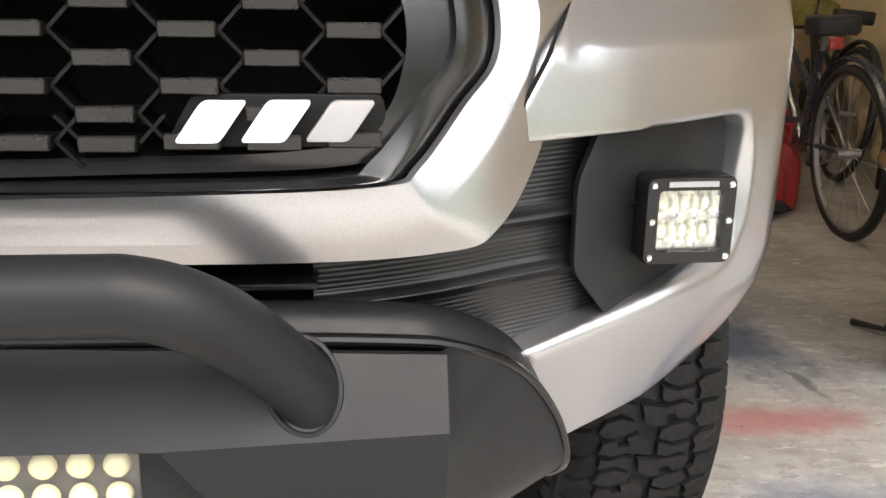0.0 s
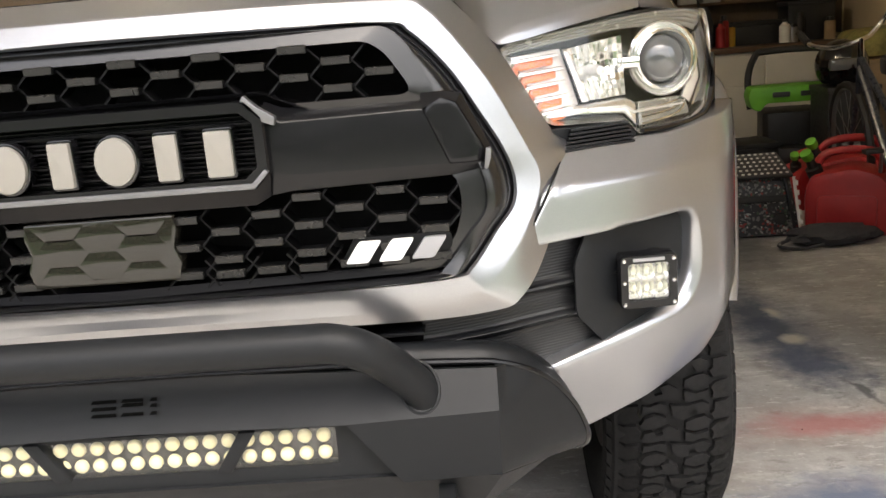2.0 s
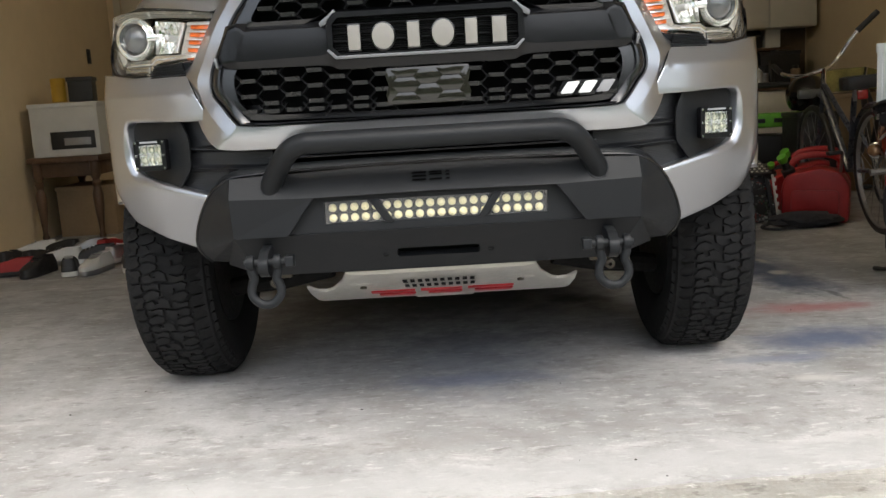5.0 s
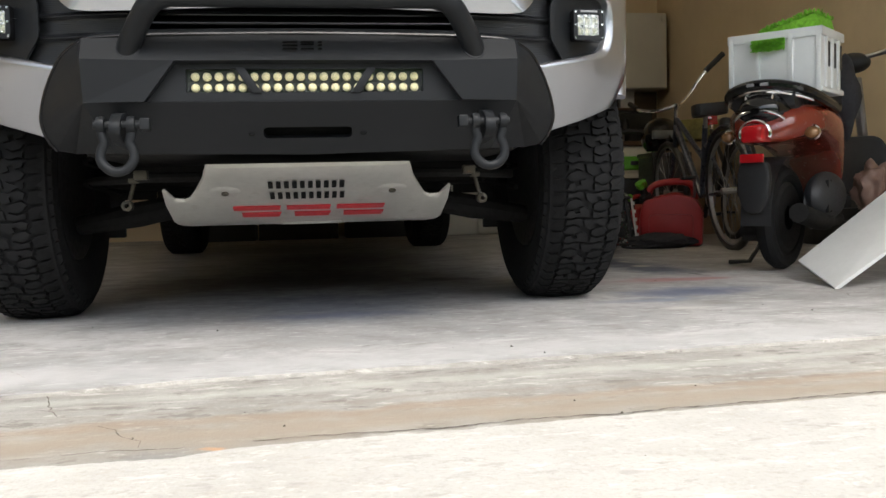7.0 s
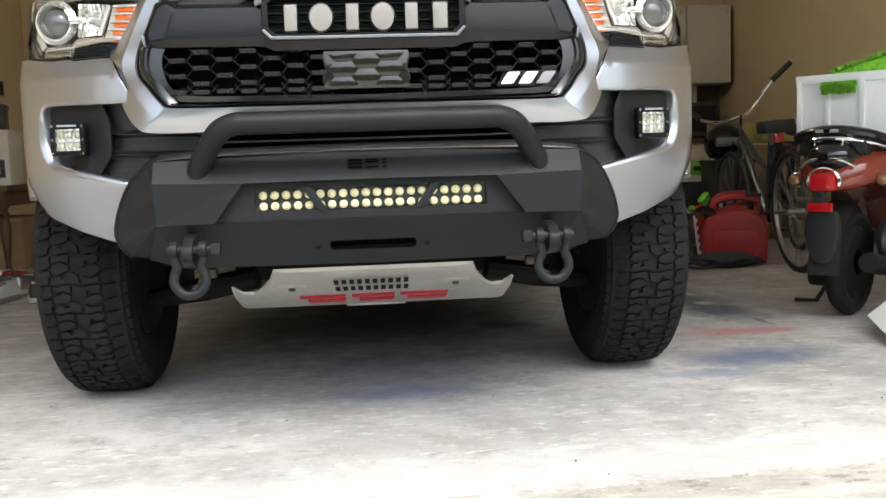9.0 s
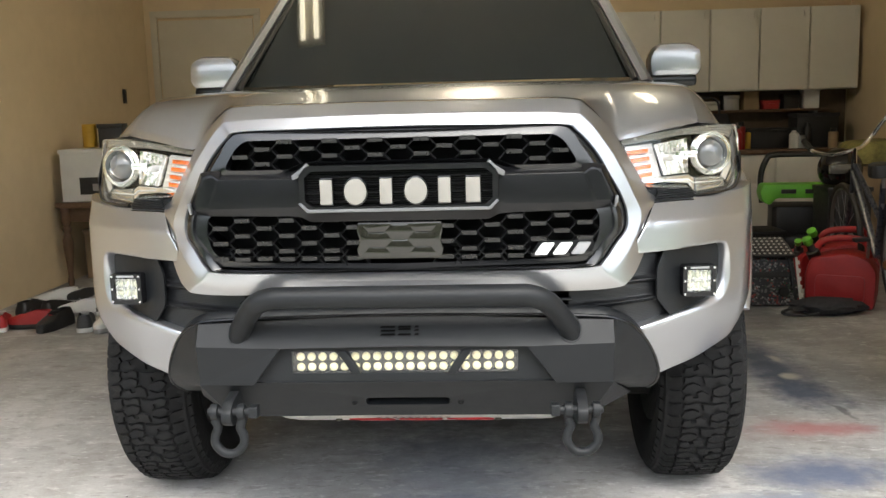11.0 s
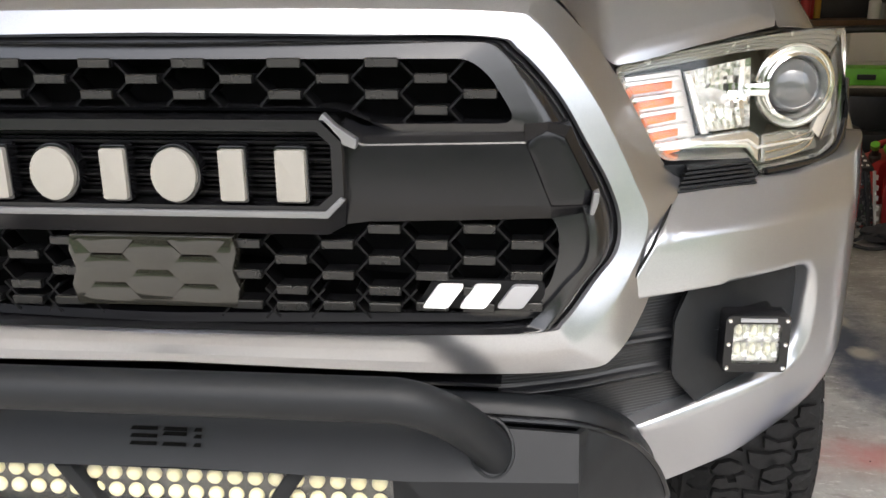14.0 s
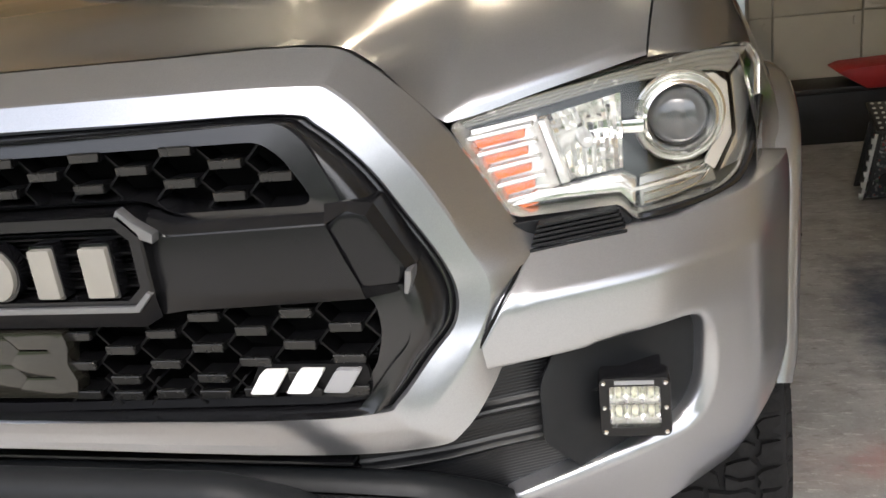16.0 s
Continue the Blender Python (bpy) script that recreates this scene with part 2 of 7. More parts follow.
def prism(outline, a, b, axis="y", bevel=0.002, bm=None, m=None):
    """An outline drawn in the plane across the axis, filled, and thick from a to b along it."""
    at = {"y": lambda u, v, w: (u, w, v), "z": lambda u, v, w: (u, v, w), "x": lambda u, v, w: (w, u, v)}[axis]
    t = bmesh.new()
    n = len(outline)
    lo = [t.verts.new(at(u, v, a)) for u, v in outline]
    hi = [t.verts.new(at(u, v, b)) for u, v in outline]
    t.faces.new(lo)
    t.faces.new(hi[::-1])
    for i in range(n):
        t.faces.new((lo[i], hi[i], hi[(i + 1) % n], lo[(i + 1) % n]))
    bmesh.ops.recalc_face_normals(t, faces=t.faces)
    bevelled(t, bevel)
    return join(bm, t, m)


def loft(rings, closed=False, caps=False, bm=None, m=None):
    """Quads between rows of points, each row as long as the next. closed: each row is a ring."""
    t = bmesh.new()
    rows = [[t.verts.new(p) for p in r] for r in rings]
    for a, b in zip(rows, rows[1:]):
        for i in range(len(a) - (0 if closed else 1)):
            j = (i + 1) % len(a)
            t.faces.new((a[i], a[j], b[j], b[i]))
    if caps:
        t.faces.new(rows[0][::-1])
        t.faces.new(rows[-1])
    bmesh.ops.remove_doubles(t, verts=t.verts, dist=1e-6)
    return join(bm, t, m)


def curve(points, n=8, loop=False):
    """A smooth line through the points, n steps between neighbours."""
    p = np.array(points, float)
    k = len(p)
    out = []
    for i in range(k if loop else k - 1):
        a, b, c, d = (p[(i + j) % k] if loop else p[min(max(i + j, 0), k - 1)] for j in (-1, 0, 1, 2))
        for s in range(n):
            t = s / n
            out.append(0.5 * (2 * b + (c - a) * t + (2 * a - 5 * b + 4 * c - d) * t**2 + (3 * b - a - 3 * c + d) * t**3))
    if not loop:
        out.append(p[-1])
    return out


def rounded(points, r, n=4):
    """A closed outline with its corners rounded by about r."""
    p = [np.array(q, float) for q in points]
    out = []
    for i, q in enumerate(p):
        a, b = p[i - 1] - q, p[(i + 1) % len(p)] - q
        k = min(r, 0.45 * np.linalg.norm(a), 0.45 * np.linalg.norm(b))
        s, e = q + a / np.linalg.norm(a) * k, q + b / np.linalg.norm(b) * k
        out += [tuple((1 - t) ** 2 * s + 2 * t * (1 - t) * q + t * t * e) for t in np.linspace(0, 1, n + 1)]
    return out


def tube(points, r, sides=12, caps=True, bm=None, m=None, squash=1.0):
    """A round bar along the points; r may be a list."""
    p = [Vector(q) for q in points]
    rs = r if hasattr(r, "__len__") else [r] * len(p)
    rings, up = [], None
    for i, q in enumerate(p):
        way = (p[min(i + 1, len(p) - 1)] - p[max(i - 1, 0)]).normalized()
        if up is None:
            up = Vector((0, 0, 1)) if abs(way.z) < 0.9 else Vector((0, 1, 0))
        side = way.cross(up).normalized()
        up = side.cross(way).normalized()
        rings.append([q + rs[i] * (math.cos(a) * side + squash * math.sin(a) * up) for a in (2 * math.pi * k / sides for k in range(sides))])
    return loft(rings, True, caps, bm, m)


def lathe(profile, sides=32, bm=None, m=None):
    """Turns (radius, height) points round the z axis."""
    rings = [[(r * math.cos(a), r * math.sin(a), h) for a in (2 * math.pi * k / sides for k in range(sides))] for r, h in profile]
    return loft(rings, True, False, bm, m)


def inside(p, poly):
    x, y = p
    odd = False
    for (x1, y1), (x2, y2) in zip(poly, poly[1:] + poly[:1]):
        if (y1 > y) != (y2 > y) and x < (x2 - x1) * (y - y1) / (y2 - y1) + x1:
            odd = not odd
    return odd


def gaps(p, poly):
    """Distance of points from a closed outline."""
    q = np.array(p, float)[:, None]
    a = np.array(poly, float)
    b = np.roll(a, -1, 0)
    d = b - a
    t = np.clip(((q - a) * d).sum(-1) / np.maximum((d * d).sum(-1), 1e-12), 0, 1)
    return np.linalg.norm(q - a - t[..., None] * d, axis=-1).min(1)


def patch(outline, place, step=0.015, edge=0.006, thick=0.012, mirror=False, levels=(), rows=()):
    """A curved panel: an outline in (u, v), laid into space by place(u, v, back); its rim is rounded by edge and runs thick to the back."""
    from mathutils.geometry import delaunay_2d_cdt
    ring = []
    for a, b in zip(outline, outline[1:] + outline[:1]):
        a, b = np.array(a, float), np.array(b, float)
        k = max(1, int(np.linalg.norm(b - a) / step))
        ring += [tuple(a + (b - a) * i / k) for i in range(k)]
    lo, hi = np.min(ring, 0), np.max(ring, 0)
    pts = [(u, v) for u in np.arange(lo[0], hi[0], step) for v in np.arange(lo[1], hi[1], step) if inside((u, v), ring)]
    pts = [q for q in pts if all(abs(q[1] - v) > step * 0.4 for v in levels)]
    pts += [(u, v) for v in levels for u in np.arange(lo[0], hi[0], step) if inside((u, v), ring)]
    pts = [q for q, d in zip(pts, gaps(pts, ring)) if d > max(edge, step * 0.5, max(rows, default=0) + step * 0.3)] if pts else []
    inner = []
    k = len(ring)
    for i in range(k):
        t = np.array(ring[(i + 1) % k]) - np.array(ring[i - 1])
        t /= max(np.linalg.norm(t), 1e-9)
        for s in (edge * 0.3, edge, *rows):
            for sign in (1, -1):
                q = tuple(np.array(ring[i]) + sign * s * np.array((-t[1], t[0])))
                if inside(q, ring):
                    inner.append((q, s))
    inner = [q for (q, s), d in zip(inner, gaps([q for q, s in inner], ring)) if d > 0.8 * s] if inner else []
    verts, _, faces, *_ = delaunay_2d_cdt([Vector(q) for q in ring + inner + pts], [(i, (i + 1) % k) for i in range(k)], [], 1, 1e-6)
    flat = [(v.x, v.y) for v in verts]
    d = np.minimum(gaps(flat, ring), edge)
    drop = edge - np.sqrt(np.maximum(edge**2 - (edge - d) ** 2, 0))
    bm = bmesh.new()
    vs = [bm.verts.new(place(u, v, w)) for (u, v), w in zip(flat, drop)]
    for f in faces:
        try:
            bm.faces.new([vs[i] for i in f])
        except ValueError:
            pass
    bm.verts.index_update()
    rim = [e for e in bm.edges if len(e.link_faces) == 1]
    back = {}
    for e in rim:
        for v in e.verts:
            if v not in back:
                u, w = flat[v.index]
                back[v] = bm.verts.new(place(u, w, edge + thick))
    for e in rim:
        a, b = e.verts
        bm.faces.new((b, a, back[a], back[b]))
    bmesh.ops.recalc_face_normals(bm, faces=bm.faces)
    front = sum((f.normal.y for f in bm.faces))
    if front > 0:
        bmesh.ops.reverse_faces(bm, faces=bm.faces)
    return mirrored(bm) if mirror else bm


def mirrored(bm):
    for v in bm.verts:
        v.co.x = -v.co.x
    bmesh.ops.reverse_faces(bm, faces=bm.faces)
    return bm


def sided(bm, s):
    return mirrored(bm) if s < 0 else bm

# ================= the garage =================
LEFT, RIGHT, BACK, DOOR, TOP = -2.9, 3.32, 6.2, -0.60, 2.62
FLOOR = concrete("garage_concrete", (0.398, 0.391, 0.382), (
    (0.2, -0.17, 4.5, 0.12, 4, (0.40, 0.395, 0.385), 0.7),
    (-.62, -.20, .22, .14, 10, (0.48, 0.475, 0.465), 0.7),
    (-0.3, 0.04, 1.2, 0.05, 4, (0.29, 0.27, 0.25), 0.35),
    (1.36, 1.19, 0.24, 0.08, 0, (0.40, 0.09, 0.09), 0.75),
    (1.30, 1.20, 0.42, 0.15, 4, (0.38, 0.26, 0.24), 0.35),
    (1.43, 2.00, 0.16, 0.65, 2, (0.05, 0.065, 0.10), 0.95),
    (1.47, 1.60, 0.13, 0.20, 20, (0.06, 0.075, 0.115), 0.9),
    (1.68, 3.1, 0.20, 0.50, -10, (0.09, 0.09, 0.095), 0.75),
    (1.52, 1.38, 0.014, 0.15, 12, (0.10, 0.10, 0.10), 0.8),
    (1.50, 2.10, 0.03, 0.08, 15, (0.50, 0.46, 0.38), 0.9),
    (1.48, 1.83, 0.05, 0.06, 0, (0.50, 0.46, 0.38), 0.9),
    (1.24, 0.78, 0.30, 0.15, 8, (0.11, 0.135, 0.21), 0.9),
    (1.05, 0.39, 0.07, 0.05, 0, (0.58, 0.57, 0.53), 0.8),
    (1.03, 0.59, 0.22, 0.05, 5, (0.17, 0.20, 0.29), 0.6),
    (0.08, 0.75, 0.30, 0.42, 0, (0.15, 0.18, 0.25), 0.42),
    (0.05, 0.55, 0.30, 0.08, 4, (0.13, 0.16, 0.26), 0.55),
    # dark floor under the truck: oil stains, and the shade there painted in
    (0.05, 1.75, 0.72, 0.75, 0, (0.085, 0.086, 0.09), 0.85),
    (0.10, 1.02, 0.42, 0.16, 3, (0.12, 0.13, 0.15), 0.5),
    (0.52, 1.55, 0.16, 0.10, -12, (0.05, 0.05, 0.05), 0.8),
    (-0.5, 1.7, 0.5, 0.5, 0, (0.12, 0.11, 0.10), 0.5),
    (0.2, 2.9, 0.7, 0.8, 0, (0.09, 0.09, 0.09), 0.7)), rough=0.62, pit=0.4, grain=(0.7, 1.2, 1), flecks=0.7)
LIPSTONE = concrete("apron_concrete", (0.285, 0.272, 0.248), (
    (0.2, -0.665, 5.0, 0.10, 3.8, (0.255, 0.215, 0.168), 0.8),
    (0.2, -0.592, 5.0, 0.03, 3.6, (0.24, 0.17, 0.115), 0.5),
    (0.2, -0.665, 5.0, 0.03, 3.8, (0.25, 0.195, 0.145), 0.4),
    (0.2, -0.40, 5.0, 0.03, 3.6, (0.40, 0.39, 0.36), 0.5),
    (0.5, -0.50, 1.2, 0.015, 3.6, (0.22, 0.19, 0.16), 0.5),
    (-0.16, -0.765, 0.02, 0.012, 0, (0.45, 0.24, 0.12), 0.7)), rough=0.85, pit=1.0, clouds=0.9, grain=(0.15, 4.5, 1), flecks=0.9)
DRIVE = concrete("driveway_concrete", (0.41, 0.395, 0.36), rough=0.88, pit=0.9, clouds=0.3)
WALL = surface("tan_wall_paint", (0.72, 0.585, 0.39), 0.75, var=0.06, scale=1.2, bump=0.35, bscale=90)
WHITE = surface("white_cabinet_paint", (0.66, 0.64, 0.58), 0.5, var=0.05, scale=2)
TRIMWHITE = surface("white_door_paint", (0.62, 0.58, 0.48), 0.5, var=0.05, scale=2)
CEIL = surface("ceiling_paint", (0.78, 0.78, 0.77), 0.85, var=0.04, scale=1.5, bump=0.3, bscale=60)
GRASS = surface("lawn_green", (0.06, 0.11, 0.03), 0.9, var=0.5, scale=3)


def sheet(points, thick, ragged=0.0):
    """A ground slab: an outline in x, y, z with its sides going down by thick."""
    bm = bmesh.new()
    top = [bm.verts.new(p) for p in points]
    low = [bm.verts.new((p[0], p[1], p[2] - thick)) for p in points]
    bm.faces.new(top)
    for i in range(len(top)):
        j = (i + 1) % len(top)
        bm.faces.new((top[i], low[i], low[j], top[j]))
    bmesh.ops.triangulate(bm, faces=bm.faces[:])
    return bm


def front_line(x, y0, wobble, k):
    """The slab edge: slightly askew to the truck, with a chipped outline."""
    return y0 + 0.066 * x + wobble * (noise.noise((x * 7.0, k, 0)) + 0.6 * noise.noise((x * 31.0, k, 1)))


xs = np.r_[np.linspace(-4.2, -1.3, 60), np.linspace(-1.28, 2.0, 420), np.linspace(2.02, 5.2, 60)]
edge_1 = [(x, front_line(x, -0.298, 0.010, 3.1) + 0.004 * noise.noise((x * 90.0, 4, 4)) - 0.05 / (1 + math.exp((x + 0.40) / 0.06)), 0.0) for x in xs]
edge_1b = [(x, y - 0.006 - 0.012 * abs(noise.noise((x * 19, 8, 2))), -0.006) for x, y, z in edge_1]
DRIVE_X, DRIVE_Y = (-4.2, -.43, -.20, -.13, -.04, .18, .42, .67, .94, 5.2), (-1.05, -.806, -.803, -.776, -.762, -.752, -.724, -.706, -.690, -.41)
edge_2 = [(x, float(np.interp(x, DRIVE_X, DRIVE_Y)) + 0.005 * noise.noise((x * 31.0, 7, 1)) + 0.003 * noise.noise((x * 120.0, 7, 1)), -0.012) for x in xs]
edge_3 = [(x, y + 0.003, -0.0125) for x, y, z in edge_2]
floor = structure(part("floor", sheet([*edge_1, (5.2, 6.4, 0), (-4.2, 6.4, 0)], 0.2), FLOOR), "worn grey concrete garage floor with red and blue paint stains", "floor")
steps = [[(x, (y0 - 0.03) * (1 - k) + (y2 + 0.004) * k, -0.006 - 0.006 * k) for (x, y0, _), (_, y2, _) in zip(edge_1, edge_2)] for k in (0, .25, .5, .75, 1.0)]
bm = loft([edge_1, edge_1b, *steps, edge_2, [(x, y, z - 0.15) for x, y, z in edge_2]])
apron = structure(part("pavement", bm, LIPSTONE), "brownish weathered concrete apron at the garage door", "pavement")
ground = structure(part("ground", sheet([(-4.2, edge_3[0][1], -0.013), (-4.2, -9.5, -0.35), (5.2, -9.5, -0.35), *[p for p in edge_3[::-1]]], 0.15), DRIVE), "pale sunlit concrete driveway", "driveway")
DIRT = surface("joint_dirt", (0.045, 0.036, 0.028), 0.95, var=0.5, scale=30, bump=0.6, bscale=200)
bm = bmesh.new()
bmesh.ops.create_grid(bm, x_segments=1, y_segments=1, size=300, matrix=Matrix.Translation((0, 0, -0.42)))
lawn = structure(part("lawn", bm, GRASS, recalc=False), "green lawn beyond the driveway", "lawn")


def wall(name, c, s, label):
    return structure(part(name, box(c, s, 0.003), WALL), label, "wall")


wall("wall_north", (0.21, BACK + 0.08, TOP / 2), (RIGHT - LEFT + 0.6, 0.16, TOP), "tan painted back wall of the garage")
wall("wall_west", (LEFT - 0.08, (BACK + DOOR) / 2, TOP / 2), (0.16, BACK - DOOR - 0.004, TOP), "tan painted side wall of the garage")
wall("wall_east", (RIGHT + 0.08, (BACK + DOOR) / 2, TOP / 2), (0.16, BACK - DOOR - 0.004, TOP), "tan painted side wall of the garage")
wall("wall_south_left", (LEFT + 0.05, DOOR - 0.08, 1.31), (0.62, 0.16, TOP), "tan stucco front wall beside the garage door")
wall("wall_south_right", (RIGHT - 0.05, DOOR - 0.08, 1.31), (0.62, 0.16, TOP), "tan stucco front wall beside the garage door")
wall("wall_south_head", (0.21, DOOR - 0.08, 2.40), (5.5, 0.16, 0.42), "tan stucco wall above the garage door")
# unseen eave, added to hold back high light from the truck's nose
structure(part("eave", box((0.21, DOOR - 0.16 - 0.18, TOP + 0.06), (RIGHT - LEFT + 1.2, 0.34, 0.14), 0.01), WHITE), "unseen white boxed eave added above the garage door to block high light", "eave")
structure(part("ceiling", box((0.21, (BACK + DOOR) / 2, TOP + 0.06), (RIGHT - LEFT + 0.6, BACK - DOOR + 0.5, 0.1), 0.003), CEIL), "cream painted garage ceiling", "ceiling")


def crack(points, width, z, material=None):
    """A thin dark split in the concrete."""
    bm = bmesh.new()
    pts = [Vector((x, y, z)) for x, y in points]
    fine = []
    for a, b in zip(pts, pts[1:]):
        k = max(4, int((b - a).length / 0.004))
        for i in range(k):
            p = a.lerp(b, i / k)
            fine.append(p + 0.007 * Vector((noise.noise(p * 40), noise.noise(p * 40 + Vector((9, 0, 0))), 0)) + 0.003 * Vector((0, noise.noise(p * 130), 0)))
    rows = [[], []]
    for i, p in enumerate(fine):
        way = (fine[min(i + 1, len(fine) - 1)] - fine[max(i - 1, 0)]).normalized()
        n = Vector((-way.y, way.x, 0)) * width * (0.25 + 1.5 * abs(noise.noise(p * 45)))
        rows[0].append(p - n)
        rows[1].append(p + n)
    ob = part("crack", loft(rows), material or CRACKDARK, apron, "thin crack")
    return ob


PALECRACK = surface("crack_dust", (0.42, 0.40, 0.36), 0.95, var=0.6, scale=60)
CRACKDARK = surface("crack_dirt", (0.07, 0.055, 0.04), 0.95)
crack([(-.78, .10), (-.70, -.02), (-.62, -.12), (-.582, -.179), (-.521, -.288), (-.497, -.318)], 0.0010, 0.0006, PALECRACK)
crack([(-.497, -.335), (-.482, -.37), (-.465, -.413), (-.450, -.466), (-.415, -.544), (-.37, -.56)], 0.0012, -0.0055)
crack([(-.341, -.604), (-.314, -.631), (-.287, -.686), (-.262, -.710), (-.252, -.752)], 0.0010, -0.0090)
# the long split near the driveway, broken in two places
crack([(-.75, -.79), (-.60, -.78), (-.433, -.767), (-.407, -.770), (-.386, -.766)], 0.0011, -0.0110)
crack([(-.352, -.760), (-.309, -.754), (-.252, -.756), (-.185, -.755)], 0.0013, -0.0110)
crack([(-.10, -.745), (-.04, -.738), (.007, -.738), (.054, -.735), (.126, -.739), (.182, -.738), (.259, -.722), (.34, -.716), (.416, -.714), (.472, -.716), (.541, -.706), (.667, -.696), (.786, -.685), (.941, -.676), (1.10, -.664), (1.35, -.645), (1.7, -.62)], 0.0022, -0.0108)
crack([(.62, -.44), (.70, -.50), (.69, -.58)], 0.0006, -0.0075)
# grit and leaf crumbs
random.seed(11)
bm = bmesh.new()
for i in range(70):
    x = random.uniform(-1.6, 2.0)
    y = random.choice((random.uniform(-0.28, 1.2), random.uniform(-0.74, -0.50), random.uniform(-1.5, -0.8)))
    z = 0.0 if y > -0.33 else -0.010 if y > -0.78 else -0.014 + 0.038 * (y + 0.77)
    r, a = random.uniform(.0015, .005), random.uniform(0, 3)
    top = bm.verts.new((x, y, z + r * 0.7))
    ring = [bm.verts.new((x + r * random.uniform(.6, 1.6) * math.cos(a + k * 1.57), y + r * random.uniform(.6, 1.4) * math.sin(a + k * 1.57), z - 0.001)) for k in range(4)]
    for k in range(4):
        bm.faces.new((top, ring[k], ring[(k + 1) % 4]))
crumbs = part("grit", bm, DIRT)
tagged(crumbs, "dark grit and leaf crumbs scattered on the concrete", "grit", kind="stuff")

# ================= the truck =================
truck = thing("pickup_truck", "silver pickup truck with black off-road bumper parked in the garage", "pickup truck")

PLAN = np.array([(0, -.012), (.2, -.006), (.3, .004), (.4, .022), (.48, .048), (.54, .079), (.64, .128), (.735, .185), (.81, .248),
                 (.844, .284), (.866, .330), (.893, .41), (.911, .50), (.924, .62), (.932, .75), (.932, 1.4)])
PLANFINE = np.array(curve(PLAN, 12))
ARCFINE = np.r_[0, np.cumsum(np.linalg.norm(np.diff(PLANFINE, axis=0), axis=1))]


def lean(z):
    """How far the nose leans back at a height."""
    return float(np.interp(z, [0.40, 0.50, 0.55, 0.60, 0.64, 0.68, 0.72, 0.84, 0.899, 0.95, 1.0, 1.1, 1.2], [0.19, 0.115, 0.079, 0.045, 0.021, 0.005, 0.0, 0.0, 0.005, 0.058, 0.085, 0.12, 0.16]))


def nose(u, z, back=0.0, extra=0.0):
    """A place on the nose: u along the plan line, z up, back into the body."""
    x, y = np.interp(u, ARCFINE, PLANFINE[:, 0]), np.interp(u, ARCFINE, PLANFINE[:, 1])
    x2, y2 = np.interp(u + 0.01, ARCFINE, PLANFINE[:, 0]), np.interp(u + 0.01, ARCFINE, PLANFINE[:, 1])
    t = np.array((x2 - x, y2 - y))
    t /= max(np.linalg.norm(t), 1e-9)
    side = max(0.0, min(1.0, (u - 0.75) / 0.3))
    d = back + extra + side * float(np.interp(z, [.50, .54, .567, .60, .642, .68], [.090, .060, .042, .022, .005, 0]))
    off = lean(z) * (1 - (0.75 if z > 0.8 else 0.5) * side)
    return Vector((x - t[1] * d, y + t[0] * d + off, z))


def both(name, make, material, parent, label="", sharp=35):
    """The same part on either side of the truck; make() draws the one at +x."""
    out = []
    for s in (1, -1):
        out.append(part(name, sided(make(), s), material, parent, label, sharp, recalc=False))
    return out


# --- grille surround: inner lip, inner edge, ridge, outer edge ---
IN = [(0, .039, 1.135), (.2, .042, 1.134), (.365, .056, 1.131), (.40, .062, 1.116), (.443, .071, 1.069), (.476, .078, 1.014), (.503, .084, .966), (.517, .087, .925), (.514, .077, .890), (.490, .056, .862), (.456, .027, .823), (.430, .019, .812), (.3, .006, .810), (0, -.003, .810)]
RIDGE = [(0, .051, 1.164), (.2, .055, 1.163), (.38, .072, 1.158), (.425, .080, 1.143), (.480, .088, 1.073), (.510, .094, 1.023), (.538, .101, .965), (.555, .103, .925), (.549, .093, .888), (.520, .060, .841), (.478, .030, .797), (.449, .023, .788), (.33, .010, .789), (0, .001, .791)]
OUT = [(0, .12, 1.192), (.2, .12, 1.191), (.385, .125, 1.188), (.44, .135, 1.165), (.500, .152, 1.10), (.535, .161, 1.045), (.575, .165, .975), (.605, .165, .94), (.580, .130, .88), (.553, .088, .815), (.520, .052, .772), (.480, .038, .758), (.34, .019, .757), (0, .004, .768)]


def around(right):
    half = curve(right, 6)
    left = [np.array((-p[0], p[1], p[2])) for p in half[::-1]][1:-1]
    return [tuple(p) for p in half + left]


def shifted(ring, back, grow=0.0):
    c = np.array((0, 0, 0.965))
    return [tuple(np.array(p) + np.array((0, back, 0)) + grow * (np.array((p[0], 0, p[2])) - c) / max(1e-6, np.linalg.norm(np.array((p[0], 0, p[2])) - c))) for p in ring]


r_in, r_ridge, r_out = around(IN), around(RIDGE), around(OUT)


def between(a, b, t, bulge):
    return [tuple((1 - t) * np.array(p) + t * np.array(q) - np.array((0, bulge, 0))) for p, q in zip(a, b)]


rings = [shifted(r_in, 0.05, 0.01), shifted(r_in, 0.012, 0.002), shifted(r_in, 0.003, 0.0), shifted(r_in, 0.0, 0.004), between(r_in, r_ridge, 0.5, 0.001),
         between(r_in, r_ridge, 0.95, 0.0005), between(r_ridge, r_out, 0.04, 0.0005), between(r_ridge, r_out, 0.5, 0.002), between(r_ridge, r_out, 0.93, 0.0), r_out, shifted(r_out, 0.008)]
part("grille_surround", loft(rings, True), SILVER, truck, "silver painted grille surround", sharp=13)

# --- grille: black funnel, bars, honeycomb ---
def gy(x, z):
    return -0.008 + 0.085 * x * x + 0.09 * (z - 0.85)


